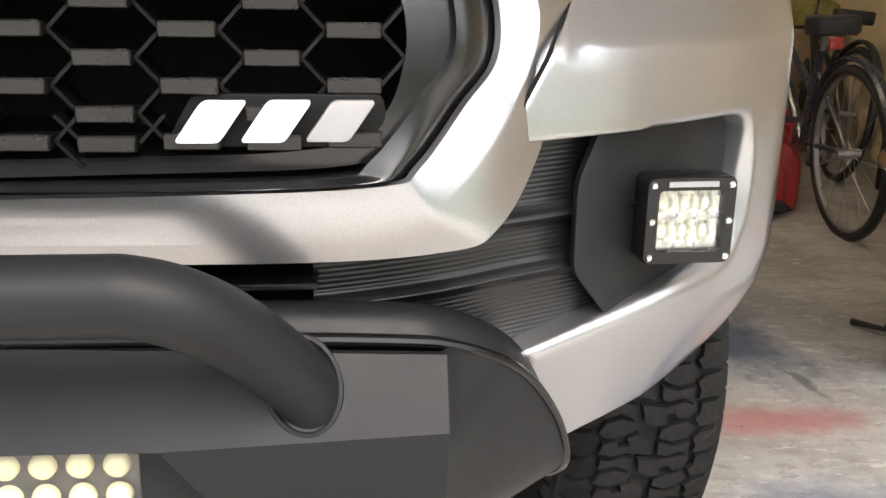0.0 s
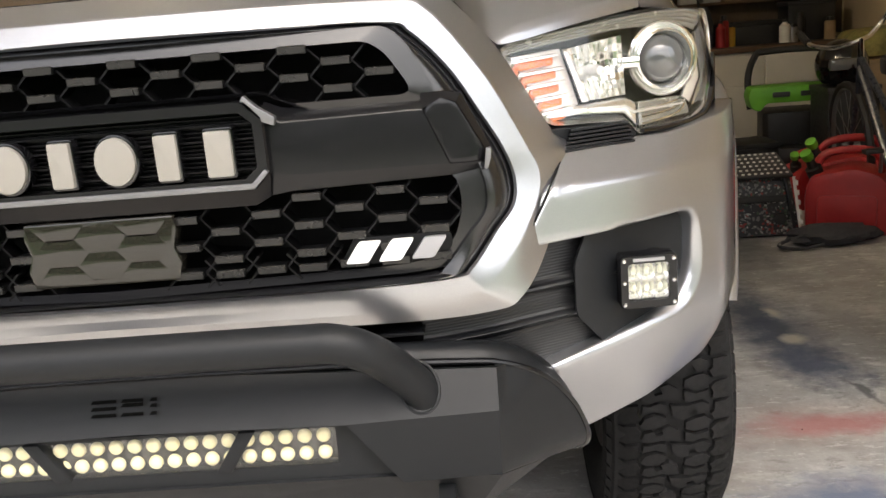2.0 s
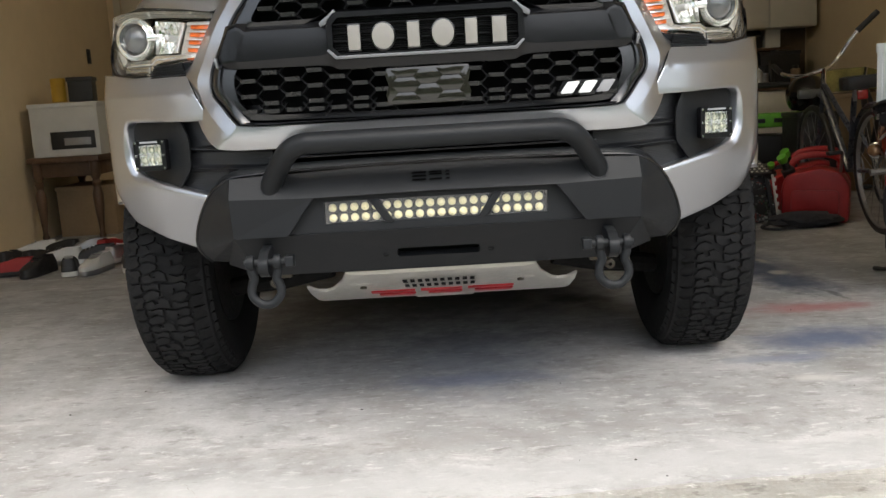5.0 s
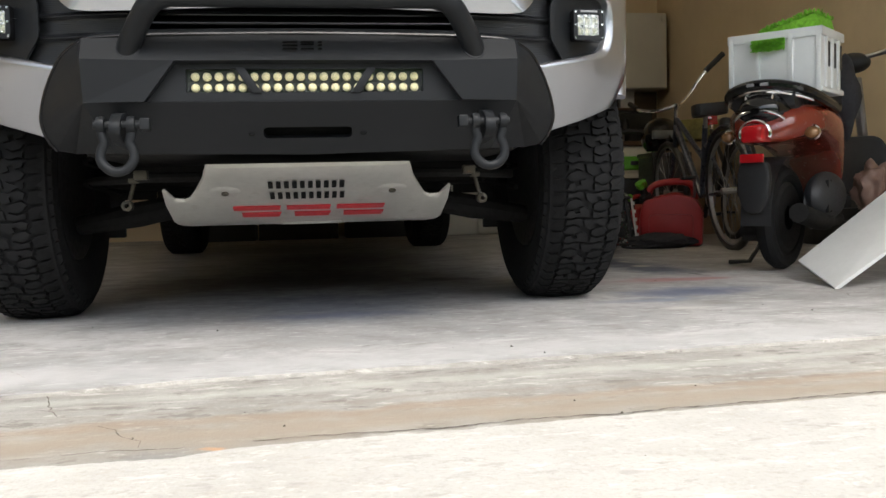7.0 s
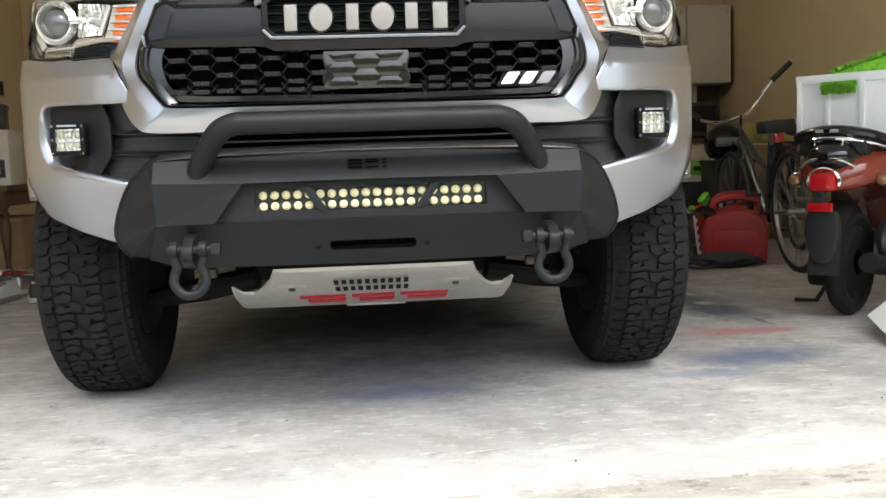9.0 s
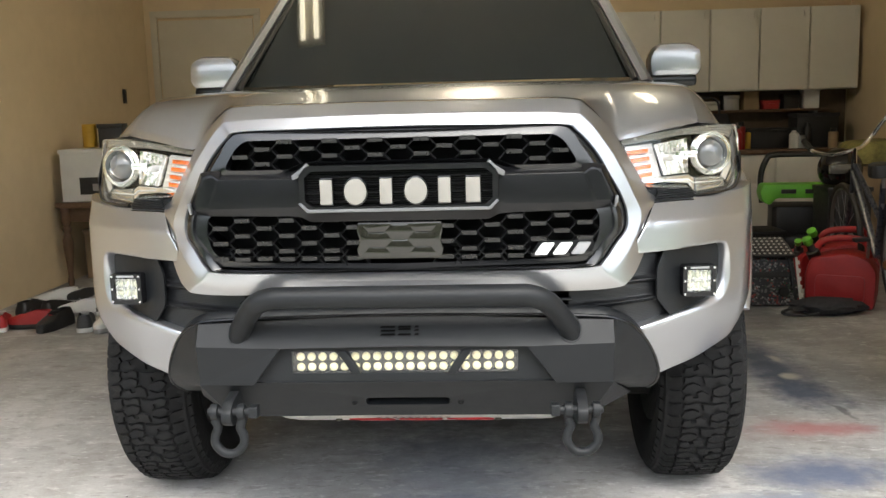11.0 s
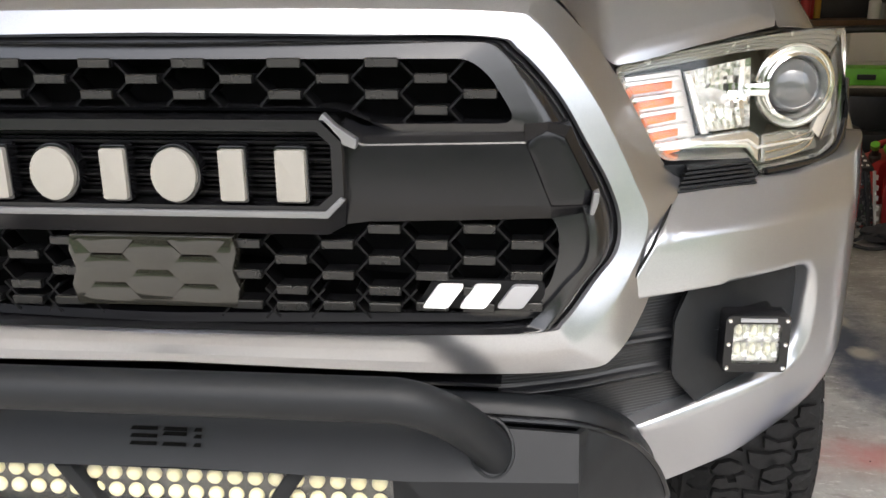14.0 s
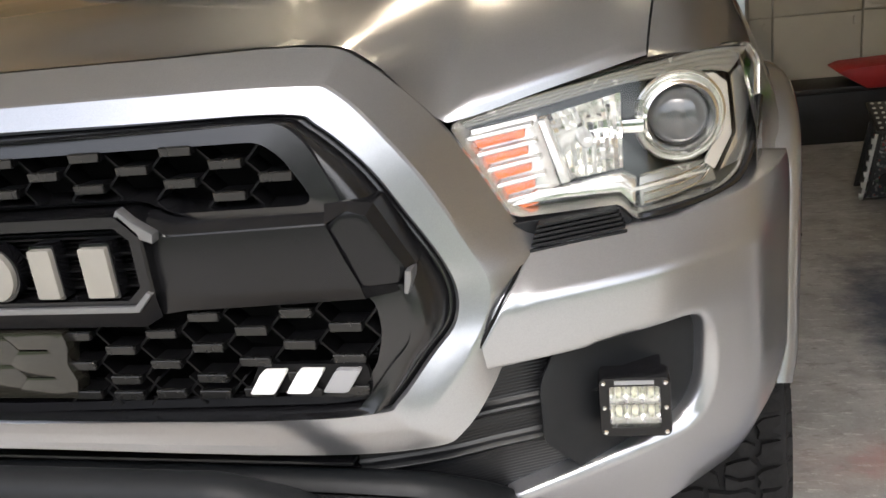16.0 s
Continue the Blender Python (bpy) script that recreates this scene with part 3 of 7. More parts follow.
bezel = [(x * 0.932, gy(x * 0.932, z) + 0.010, 0.965 + (z - 0.965) * 0.96) for x, y, z in r_in]


def swollen(k, bulge, more):
    """A ring of the funnel, fuller where the opening lies far behind the surround's edge."""
    a = shifted(r_in, 0.002, -0.007)
    return [(x, y - more * max(0.0, p[1] - q[1]) / 0.055, z) for (x, y, z), p, q in zip(between(a, bezel, k, bulge), a, bezel)]


grille = part("grille", loft([shifted(r_in, 0.012, 0.001), shifted(r_in, 0.005, -0.003), shifted(r_in, 0.002, -0.007), *[swollen(k, b, e) for k, b, e in ((.04, .006, .001), (.10, .0125, .0035), (.2, .0115, .0095), (.3, .010, .0125), (.4, .008, .014), (.6, .005, .012), (.8, .002, .007), (.92, .0008, .003))], bezel, [(x, y + 0.05, z) for x, y, z in bezel]], True), SHEEN, truck, "black plastic grille insert")
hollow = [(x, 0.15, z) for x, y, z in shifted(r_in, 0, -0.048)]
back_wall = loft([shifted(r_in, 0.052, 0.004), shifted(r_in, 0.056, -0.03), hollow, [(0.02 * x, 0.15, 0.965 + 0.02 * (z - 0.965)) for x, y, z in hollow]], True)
# the radiator wall wears the cavity's shade as a near-black colour
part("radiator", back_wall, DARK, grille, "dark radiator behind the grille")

UPPER = [(-.350, 1.112), (.350, 1.112), (.372, 1.096), (.404, 1.045), (.25, 1.045), (.215, 1.062), (-.215, 1.062), (-.25, 1.045), (-.404, 1.045), (-.372, 1.096)]
LOWER = [(-.445, .945), (-.452, .905), (-.44, .862), (-.412, .839), (-.36, .834), (0, .829), (.36, .834), (.412, .839), (.44, .862), (.452, .905), (.445, .945), (.23, .94), (-.23, .94)]


def honeycomb(region, z0, row, columns, rows, skip=None):
    """Moulded mesh of hexagons: level tabs, and the thin webs and tab bodies behind them."""
    tabs, webs = bmesh.new(), bmesh.new()
    pitch, half = 0.0519, 0.0180

    def block(bm, x, z, front, back, bevel):
        t = bmesh.new()
        f = [t.verts.new((x + u * half, y, z + v)) for u, v, y in front]
        g = [t.verts.new((x + u * half, y, z + v)) for u, v, y in back]
        t.faces.new(f)
        for i in range(4):
            t.faces.new((f[i], g[i], g[(i + 1) % 4], f[(i + 1) % 4]))
        bmesh.ops.recalc_face_normals(t, faces=t.faces)
        if bevel:
            bevelled(t, bevel, segments=1)
        join(bm, t)

    for k in range(-columns, columns + 1):
        for j in range(-rows, rows + 1):
            x, z = k * pitch, z0 + j * row + (row / 2 if k % 2 else 0)
            if not inside((x, max(z, 0.840)), region) or z < 0.82 or (skip and skip(x, z)):
                continue
            z = max(z, 0.842)
            y = gy(x, z) + 0.004
            block(tabs, x, z, [(-1, .006, y - .0012), (1, .006, y - .0012), (1, -.0046, y), (-1, -.0046, y)], [(-1, .006, y + .005), (1, .006, y + .005), (1, -.0046, y + .005), (-1, -.0046, y + .005)], 0.0011)
            block(webs, x, z, [(-.96, .0045, y + .004), (.96, .0045, y + .004), (.96, -.0036, y + .004), (-.96, -.0036, y + .004)], [(-.96, .003, y + .034), (.96, .003, y + .034), (.96, -.003, y + .034), (-.96, -.003, y + .034)], 0)
            for sx in (-1, 1):
                for sz in (-1, 1):
                    x2, z2 = x + sx * pitch - sx * half, z + sz * row / 2
                    if inside((x + sx * pitch * 0.6, z + sz * row * 0.3), region):
                        a, e = Vector((x + sx * half, y + .012, z)), Vector((x2, gy(x2, z2) + .016, z2))
                        n = Vector((-(e.z - a.z), 0, e.x - a.x)).normalized() * 0.0012
                        w = [webs.verts.new(v) for v in (a - n, a + n, e + n, e - n)]
                        w2 = [webs.verts.new(v + Vector((0, 0.028, 0))) for v in (a - n, a + n, e + n, e - n)]
                        webs.faces.new(w)
                        for i in range(4):
                            webs.faces.new((w[i], w2[i], w2[(i + 1) % 4], w[(i + 1) % 4]))
    return tabs, webs


def mesh_panel(name, *a):
    tabs, webs = honeycomb(*a)
    part(name, webs, WEBBLACK, grille, "black honeycomb grille mesh")
    tagged(part("mesh_relief", tabs, TABBLACK, grille), "satin black level tabs of the mesh", kind="stuff")


# grille plastic again, darker: paints in the shade behind tabs and badges
WEBBLACK = surface("shaded_black_plastic", (0.004, 0.004, 0.0045), 0.42, spec=0.16, var=0.1)
TABBLACK = surface("satin_tab_plastic", (0.008, 0.008, 0.008), 0.26, spec=0.48, var=0.1, rvar=0.03)
for s in (1, -1):
    mesh_panel("lower_mesh", LOWER, 0.878, 0.0348, 9, 3, lambda x, z: (abs(x) < 0.1 and z < 0.925) or x * s < -0.001 or (s < 0 and abs(x) < 0.001))
mesh_panel("upper_mesh", UPPER, 1.091, 0.033, 9, 3)


def rim_of(region, width, y0, depth, name, wide=0.0):
    """A sloping frame round an opening of the grille."""
    c = np.mean(region, 0)
    ring = rounded(region, 0.02)
    big = [tuple(c + (np.array(p) - c) * np.array((1 + (wide or width) / 0.42, 1 + width / 0.06))) for p in ring]
    rows = [[(x, gy(x, z) + y0 + depth, z) for x, z in ring], [(x, gy(x, z) + y0, z) for x, z in ring], [(x, gy(x, z) + y0 + 0.004, z) for x, z in big], [(x, gy(x, z) + y0 + 0.03, z) for x, z in big]]
    part(name, loft(rows, True), SHEEN, grille)


rim_of(UPPER, 0.024, 0.002, 0.05, "upper_frame", 0.030)
rim_of(LOWER, 0.014, 0.014, 0.04, "lower_frame", 0.034)

# sensor cover with faint hexagons
bm = bmesh.new()
cover = [(-.097, .905), (-.094, .924), (.094, .924), (.097, .905), (.091, .884), (.098, .864), (.093, .841), (-.093, .841), (-.098, .864), (-.091, .884)]
prism(cover, -0.006, 0.02, bevel=0.003, bm=bm)
cover_ob = part("sensor_cover", bm, surface("sensor_gloss", (0.016, 0.015, 0.012), 0.03, var=0.05, rvar=0.01, spec=0.6), grille, "mirror-glossy dark sensor cover", sharp=25)
for x, z in ((0, .9035), (0, .8665), (-.0519, .885), (.0519, .885), (-.0519, .9185), (.0519, .9185), (-.0519, .8505), (.0519, .8505)):
    cell = [(x + u * .0335, min(.9205, max(.8445, z + v * .0178))) for u, v in ((-1, 0), (-.52, 1), (.52, 1), (1, 0), (.52, -1), (-.52, -1))]
    part("hexagon_facet", prism(cell, -0.0061, -0.004, bevel=0.0001), cover_ob.data.materials[0], grille, "faint glossy hexagon")

# cross bar with its centre frame
END_OUT = [(.410, 1.0445), (.434, 1.0455), (.459, 1.041), (.4915, .971), (.4855, .946), (.4405, .942)]
END_IN = [(.4110, 1.0262), (.434, 1.0385), (.453, 1.0315), (.4840, .971), (.4815, .956), (.4395, .9572)]


def bar_y(x, z):
    return -0.004 + 0.10 * x * x + 0.05 * (z - 0.95)


def end_y(x, z):
    """The bar's end, which curves back towards the tip."""
    return bar_y(x, z) + 4 * max(0.0, x - .43) ** 2


def wing_bar():
    """The bar beside the badge: a flat face, a narrow upper bevel and a broad lower chamfer."""
    lines = ((.218, 1.050), (.240, 1.041), (.410, 1.0445)), ((.218, 1.036), (.240, 1.0245), (.4115, 1.0262)), ((.218, .966), (.243, .9600), (.4395, .9572)), ((.216, .936), (.243, .939), (.4405, .942))
    rows = []
    for i, n in ((0, 3), (1, 14)):
        for k in range(n + (i == 1)):
            o, a, b, c = (np.array(q[i]) + (np.array(q[i + 1]) - np.array(q[i])) * k / n for q in lines)
            rows.append([(x, bar_y(x, z) + d, z) for (x, z), d in ((o, .05), (o, .021), (a + (0, .0010), .001), (a - (0, .0008), .0), ((a + b) / 2, -.0016), (b + (0, .0010), .0), (b - (0, .001), .0005), (c + (0, .0012), .0065), (c, .009), (c, .05))])
    return loft(rows, caps=True)


for s in (1, -1):
    part("wing_bar", sided(wing_bar(), s), SATIN, grille, "black bar with a chamfered lower edge", sharp=11)
    rows = [[(x, end_y(x, z) + d, z) for x, z in ring] for ring, d in ((END_OUT, .05), (END_OUT, .010), (END_IN, .0005), (END_IN, .006))]
    part("wing_end", sided(loft(rows, True), s), SATIN, grille, "black rim of the bar end", sharp=20)
    face = patch(END_IN, lambda u, v, back: Vector((u, end_y(u, v) + .003 + back, v)), 0.008, 0.001, 0.003)
    part("wing_end_face", sided(face, s), SATIN, grille, "flat black face at the bar end", sharp=60, recalc=False)
    # paler tip puts the glint at the bar's end into colour
    tip = [(.4815, .947), (.4850, .9712), (.4915, .9712), (.4900, .958), (.4855, .946)]
    part("wing_tip_glint", sided(prism(tip, 0.0235, 0.05, bevel=0.001), s), BRIGHT, grille, "bar tip with a painted-in glint")
    lower = [(.0, .949, -.012), (.205, .949, -.012), (.224, .967, -.012)], [(.0, .928, -.004), (.201, .928, -.004), (.219, .937, .001)]
    part("frame_chamfer", sided(loft([[(x, y, z) for x, z, y in line] for line in (*lower, [(x, z - .002, y + .04) for x, z, y in lower[1]])]), s), SATIN, grille, "sloping lower edge of the badge frame")
FRAME = [(-.205, .948), (.205, .948), (.224, .966), (.224, 1.034), (.206, 1.054), (-.206, 1.054), (-.224, 1.034), (-.224, .966)]
HOLE = [(-.193, .962), (.193, .962), (.209, .976), (.209, 1.028), (.194, 1.042), (-.194, 1.042), (-.209, 1.028), (-.209, .976)]


def ring_frame(outer, inner, front, back, bm=None):
    rows = [[(x, back, z) for x, z in outer], [(x, front + 0.003, z) for x, z in outer], [(x * 0.99, front, z) for x, z in outer], [(x * 1.005, front, z) for x, z in inner], [(x, front + 0.003, z) for x, z in inner], [(x, back, z) for x, z in inner]]
    return loft(rows, True, bm=bm)


part("centre_frame", ring_frame(FRAME, HOLE, -0.014, 0.04), SATIN, grille, sharp=22)
strip = [(-.224, .970), (-.205, .950), (.205, .950), (.224, .970), (.219, .973), (.202, .957), (-.202, .957), (-.219, .973)]
part("frame_strip", prism(strip, -0.019, -0.008, bevel=0.0012), BRIGHT, grille, "grey bright strip below the badge")
for s in (1, -1):
    chip = [(s * .203, 1.061), (s * .216, 1.048), (s * .238, 1.0335), (s * .236, 1.0235), (s * .222, 1.029), (s * .198, 1.053)]
    part("frame_chip", prism(chip, -0.014, 0.0, bevel=0.0012), BRIGHT, grille)
bm = box((0, 0.03, 1.0), (0.43, 0.01, 0.09), 0)
for i in range(16):
    box((0, 0.02, 0.962 + i * 0.0052), (0.42, 0.012, 0.002), 0, bm)
for i in range(4):
    box((0, 0.010, 0.972 + i * 0.0185), (0.42, 0.012, 0.0022), 0, bm)
part("badge_slats", bm, WEBBLACK, grille, "black slats behind the badge")
# badge: six plain pale shapes, slabs and discs
def slab(c, w, z0=.968, z1=1.023):
    return [(c - w / 2, z0), (c + w / 2, z0), (c + w / 2, z1), (c - w / 2, z1)]


def disc(c, w):
    return [(c + w / 2 * math.cos(a), .9955 + .029 * math.sin(a)) for a in np.linspace(0, 2 * math.pi, 29)[:-1]]


for shape in (slab(-.1605, .027), disc(-.095, .050), slab(-.0265, .027), disc(.040, .050), slab(.1035, .027), slab(.167, .032)):
    c = np.mean(shape, 0)
    big = [tuple(c + (np.array(q) - c) * 1.12) for q in shape]
    soft = rounded(shape, 0.003) if len(shape) == 4 else shape
    part("badge_shape", prism(soft, -0.020, 0.004, bevel=0.0012), BADGE, grille, "plain pale badge shape")
    part("badge_backing", prism(rounded(big, 0.004) if len(shape) == 4 else big, -0.013, 0.006, bevel=0.001), GLOSSBLACK, grille)
# three slanted stripes
for x, mat in ((.300, WHITEBADGE), (.341, WHITEBADGE), (.382, GREYBADGE)):
    o = rounded([(x + .0005, .8435), (x + .029, .8435), (x + .0475, .870), (x + .019, .870)], 0.004)
    part("stripe_badge", prism(o, -0.007 + 0.08 * x * x, 0.004 + 0.08 * x * x, bevel=0.001), mat, grille, "slanted stripe badge")
o = rounded([(.292, .839), (.420, .839), (.436, .856), (.434, .8735), (.312, .8735)], 0.006)
part("stripe_backing", prism(o, 0.013, 0.02, bevel=0.001), WEBBLACK, grille)

# --- bumper fascia with its fog lamp bays ---
FASCIA = [(.616, .948), (.70, .946), (.80, .944), (.90, .955), (.99, .962), (1.08, .966), (1.115, .94), (1.128, .90), (1.122, .80), (1.105, .70), (1.055, .628), (.985, .590), (.90, .562), (.80, .537), (.70, .512), (.60, .485), (.55, .475),
          (.53, .56), (.572, .640), (.58, .650), (.66, .668), (.74, .684), (.795, .697), (.822, .715), (.836, .745), (.839, .785), (.838, .810), (.832, .825), (.815, .832), (.77, .8325), (.69, .8305), (.549, .829), (.541, .836)]
BAY = [tuple(q) for q in curve(FASCIA[18:31], 5)]
FASCIA = FASCIA[:7] + [tuple(q) for q in curve(FASCIA[7:17], 4)] + FASCIA[17:18] + BAY + FASCIA[31:]


def fascia(u, z, back):
    """The bumper corner, with a bevel that rolls into the lamp bay."""
    d = float(gaps([(u, z)], BAY)[0])
    w = float(np.interp(z, [.640, .665, .70, .78, .81, .823], [.009, .013, .018, .015, .010, .006]))
    k = max(0.0, 1 - d / w)
    return nose(u, z, back + 0.62 * w * k + 0.35 * w * max(0.0, k - 0.75) ** 2 * 16)


both("bumper_fascia", lambda: patch(FASCIA, fascia, 0.013, 0.0022, 0.035, levels=(.893, .900, .907, .84, .66), rows=(.005, .009, .013, .0165, .0205, .0225)), SILVER, truck, "silver painted bumper corner", sharp=48)


both("panel_seam", lambda: tube([nose(u - 0.0015, z, 0.001) for u, z in ((.613, .944), (.596, .918), (.577, .890), (.559, .863), (.543, .838))], 0.0020, 6), DARK, truck, "dark panel gap")


# black ribbed insert behind, meeting in the middle
def insert(u, z, back):
    p = nose(u, max(z, 0.72), 0, 0)
    y = 0.055 + (p.y - lean(max(z, 0.72))) * 0.86 + back
    rib = 0.012 * math.exp(-((z - (0.757 + 0.02 * (u - .4))) / 0.006) ** 2) + 0.012 * math.exp(-((z - (0.705 + 0.03 * (u - .3))) / 0.006) ** 2)
    comb = 0.00032 * math.sin((z - 0.03 * u) * 2 * math.pi / 0.0042)
    return Vector((p.x, y - rib + comb + 0.10 * max(0, 0.74 - z), z))


us, zs = np.linspace(0.385, .69, 32), np.r_[np.linspace(0.625, 0.69, 90), np.linspace(0.6907, 0.86, 236)]
for s in (1, -1):
    part("ribbed_insert", sided(loft([[insert(u, z, 0.0) for u in us] for z in zs]), s), RIBBED, truck, "black ribbed plastic insert", sharp=60, recalc=False)
# solid near-black box stands for the shade inside the intake
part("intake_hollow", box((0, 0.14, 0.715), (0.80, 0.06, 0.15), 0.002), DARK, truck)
for z, y, h in ((0.757, 0.058, 0.010), (0.7325, 0.045, 0.005), (0.7085, 0.056, 0.010)):
    part("intake_bar", box((0, y + 0.02, z), (0.775, 0.05, h), 0.003), SATIN, truck)

# fog lamps on flat plates
PLATE = rounded([(.614, .790), (.640, .84), (.81, .85), (.86, .83), (.86, .73), (.80, .68), (.662, .660), (.614, .715)], 0.012)


def bay(u, z, back):
    p = nose(u, 0.75, 0)
    return Vector((p.x, 0.122 + 0.72 * (p.x - 0.60) + back, z))


both("lamp_plate", lambda: patch(PLATE, bay, 0.03, 0.003, 0.01), TRIM, truck, "flat black fog lamp plate")
FOG = pose(0.699, 0.138, 0.752, 0, 0, 3)
for s in (1, -1):
    fog = new("fog_lamp")
    fog.parent = truck
    tagged(fog, "square lamp with clear lens and silver screws")
    m = FOG
    w, h = 0.0405, 0.0385
    bm = loft([[(x * k, y, z * k2) for x, z in rounded([(-w, -h), (w, -h), (w, h), (-w, h)], 0.008)] for k, k2, y in ((1, 1, 0.03), (1, 1, 0.003), (0.97, 0.97, 0.0), (0.72, 0.70, 0.0), (0.70, 0.68, 0.012))], True)
    box((0, 0.058, 0), (0.066, 0.06, 0.062), 0.006, bm)
    bmesh.ops.transform(bm, matrix=m, verts=bm.verts)
    part("housing", sided(bm, s), SATIN, fog, sharp=30)
    bm = box((0, 0.004, 0), (0.057, 0.002, 0.052), 0)
    bmesh.ops.transform(bm, matrix=m, verts=bm.verts)
    lens = part("lens", sided(bm, s), LENSCLEAR, fog, "clear lamp lens")
    lens.visible_shadow = False
    bm = box((0, 0.0245, 0), (0.057, 0.003, 0.052), 0)
    for i in range(3):
        for j in range(2):
            cup = lathe([(0.0131, -0.007), (0.011, -0.010), (0.006, -0.017), (0.0001, -0.0175)], 4, m=Matrix.Translation(((i - 1) * 0.0185, 0.0, (j - 0.5) * 0.025)) @ Matrix.Diagonal((1, 1, 1.35, 1)) @ pose(0, 0, 0, 90, 0, 0) @ pose(0, 0, 0, 0, 0, 45))
            join(bm, cup)
    bmesh.ops.transform(bm, matrix=m, verts=bm.verts)
    part("reflector", sided(bm, s), CUPCHROME, fog, "bright reflector cups")
    bm = bmesh.new()
    for i in range(3):
        for j in range(2):
            lathe([(0.0001, -0.004), (0.0036, -0.003), (0.0045, 0.0)], 8, bm, Matrix.Translation(((i - 1) * 0.0185, 0.0165, (j - 0.5) * 0.025)) @ Matrix.Diagonal((0.9, 1, 1.5, 1)) @ pose(0, 0, 0, -90, 0, 0))
    bmesh.ops.transform(bm, matrix=m, verts=bm.verts)
    part("diodes", sided(bm, s), DIODE, fog, "yellow diodes")
    bm = bmesh.new()
    for i in range(4):
        for z in (-.022, -.004, .004, .022):
            box(((i - 1.5) * 0.0185, 0.0085, z), (0.0022, 0.003, 0.004), 0.0004, bm)
    for i in (-.5, .5):
        box((i * 0.0185, 0.0125, 0), (0.0012, 0.003, 0.05), 0, bm)
    bmesh.ops.transform(bm, matrix=m, verts=bm.verts)
    part("cup_divider", sided(bm, s), GREYBADGE, fog, "grey divider between the cups")
    for i in (-1, 1):
        for z in (-0.0315, 0.0, 0.0315):
            bm = lathe([(0.0001, 0.0025), (0.002, 0.0025), (0.0031, 0.0012), (0.0031, -0.004)], 10, m=m @ Matrix.Translation((i * 0.0345, 0, z)) @ pose(0, 0, 0, 90, 0, 0))
            part("screw", sided(bm, s), CHROME, fog, "small silver screw")
    bm = box((0, -0.001, 0.0325), (0.044, 0.002, 0.0045), 0)
    bmesh.ops.transform(bm, matrix=m, verts=bm.verts)
    part("name_bar", sided(bm, s), GREYBADGE, fog, "plain pale bar")

# --- headlights ---
DRLWHITE = surface("daytime_white", (0.86, 0.86, 0.82), 0.16, metal=0.6, var=0.04)
LIGHT = rounded([(.512, 1.085), (.566, .984), (.580, .975), (.690, .968), (.708, .945), (.80, .948), (.835, .965), (.862, 1.02), (.866, 1.085), (.848, 1.114), (.74, 1.121), (.60, 1.106), (.55, 1.098)], 0.010)


def head(x, z, back):
    y = np.interp(x, PLANFINE[:, 0], PLANFINE[:, 1])
    t = max(0.0, x - 0.80)
    return Vector((x, y + 0.064 + 0.30 * (z - 0.96) + back + 6 * t * t, z))


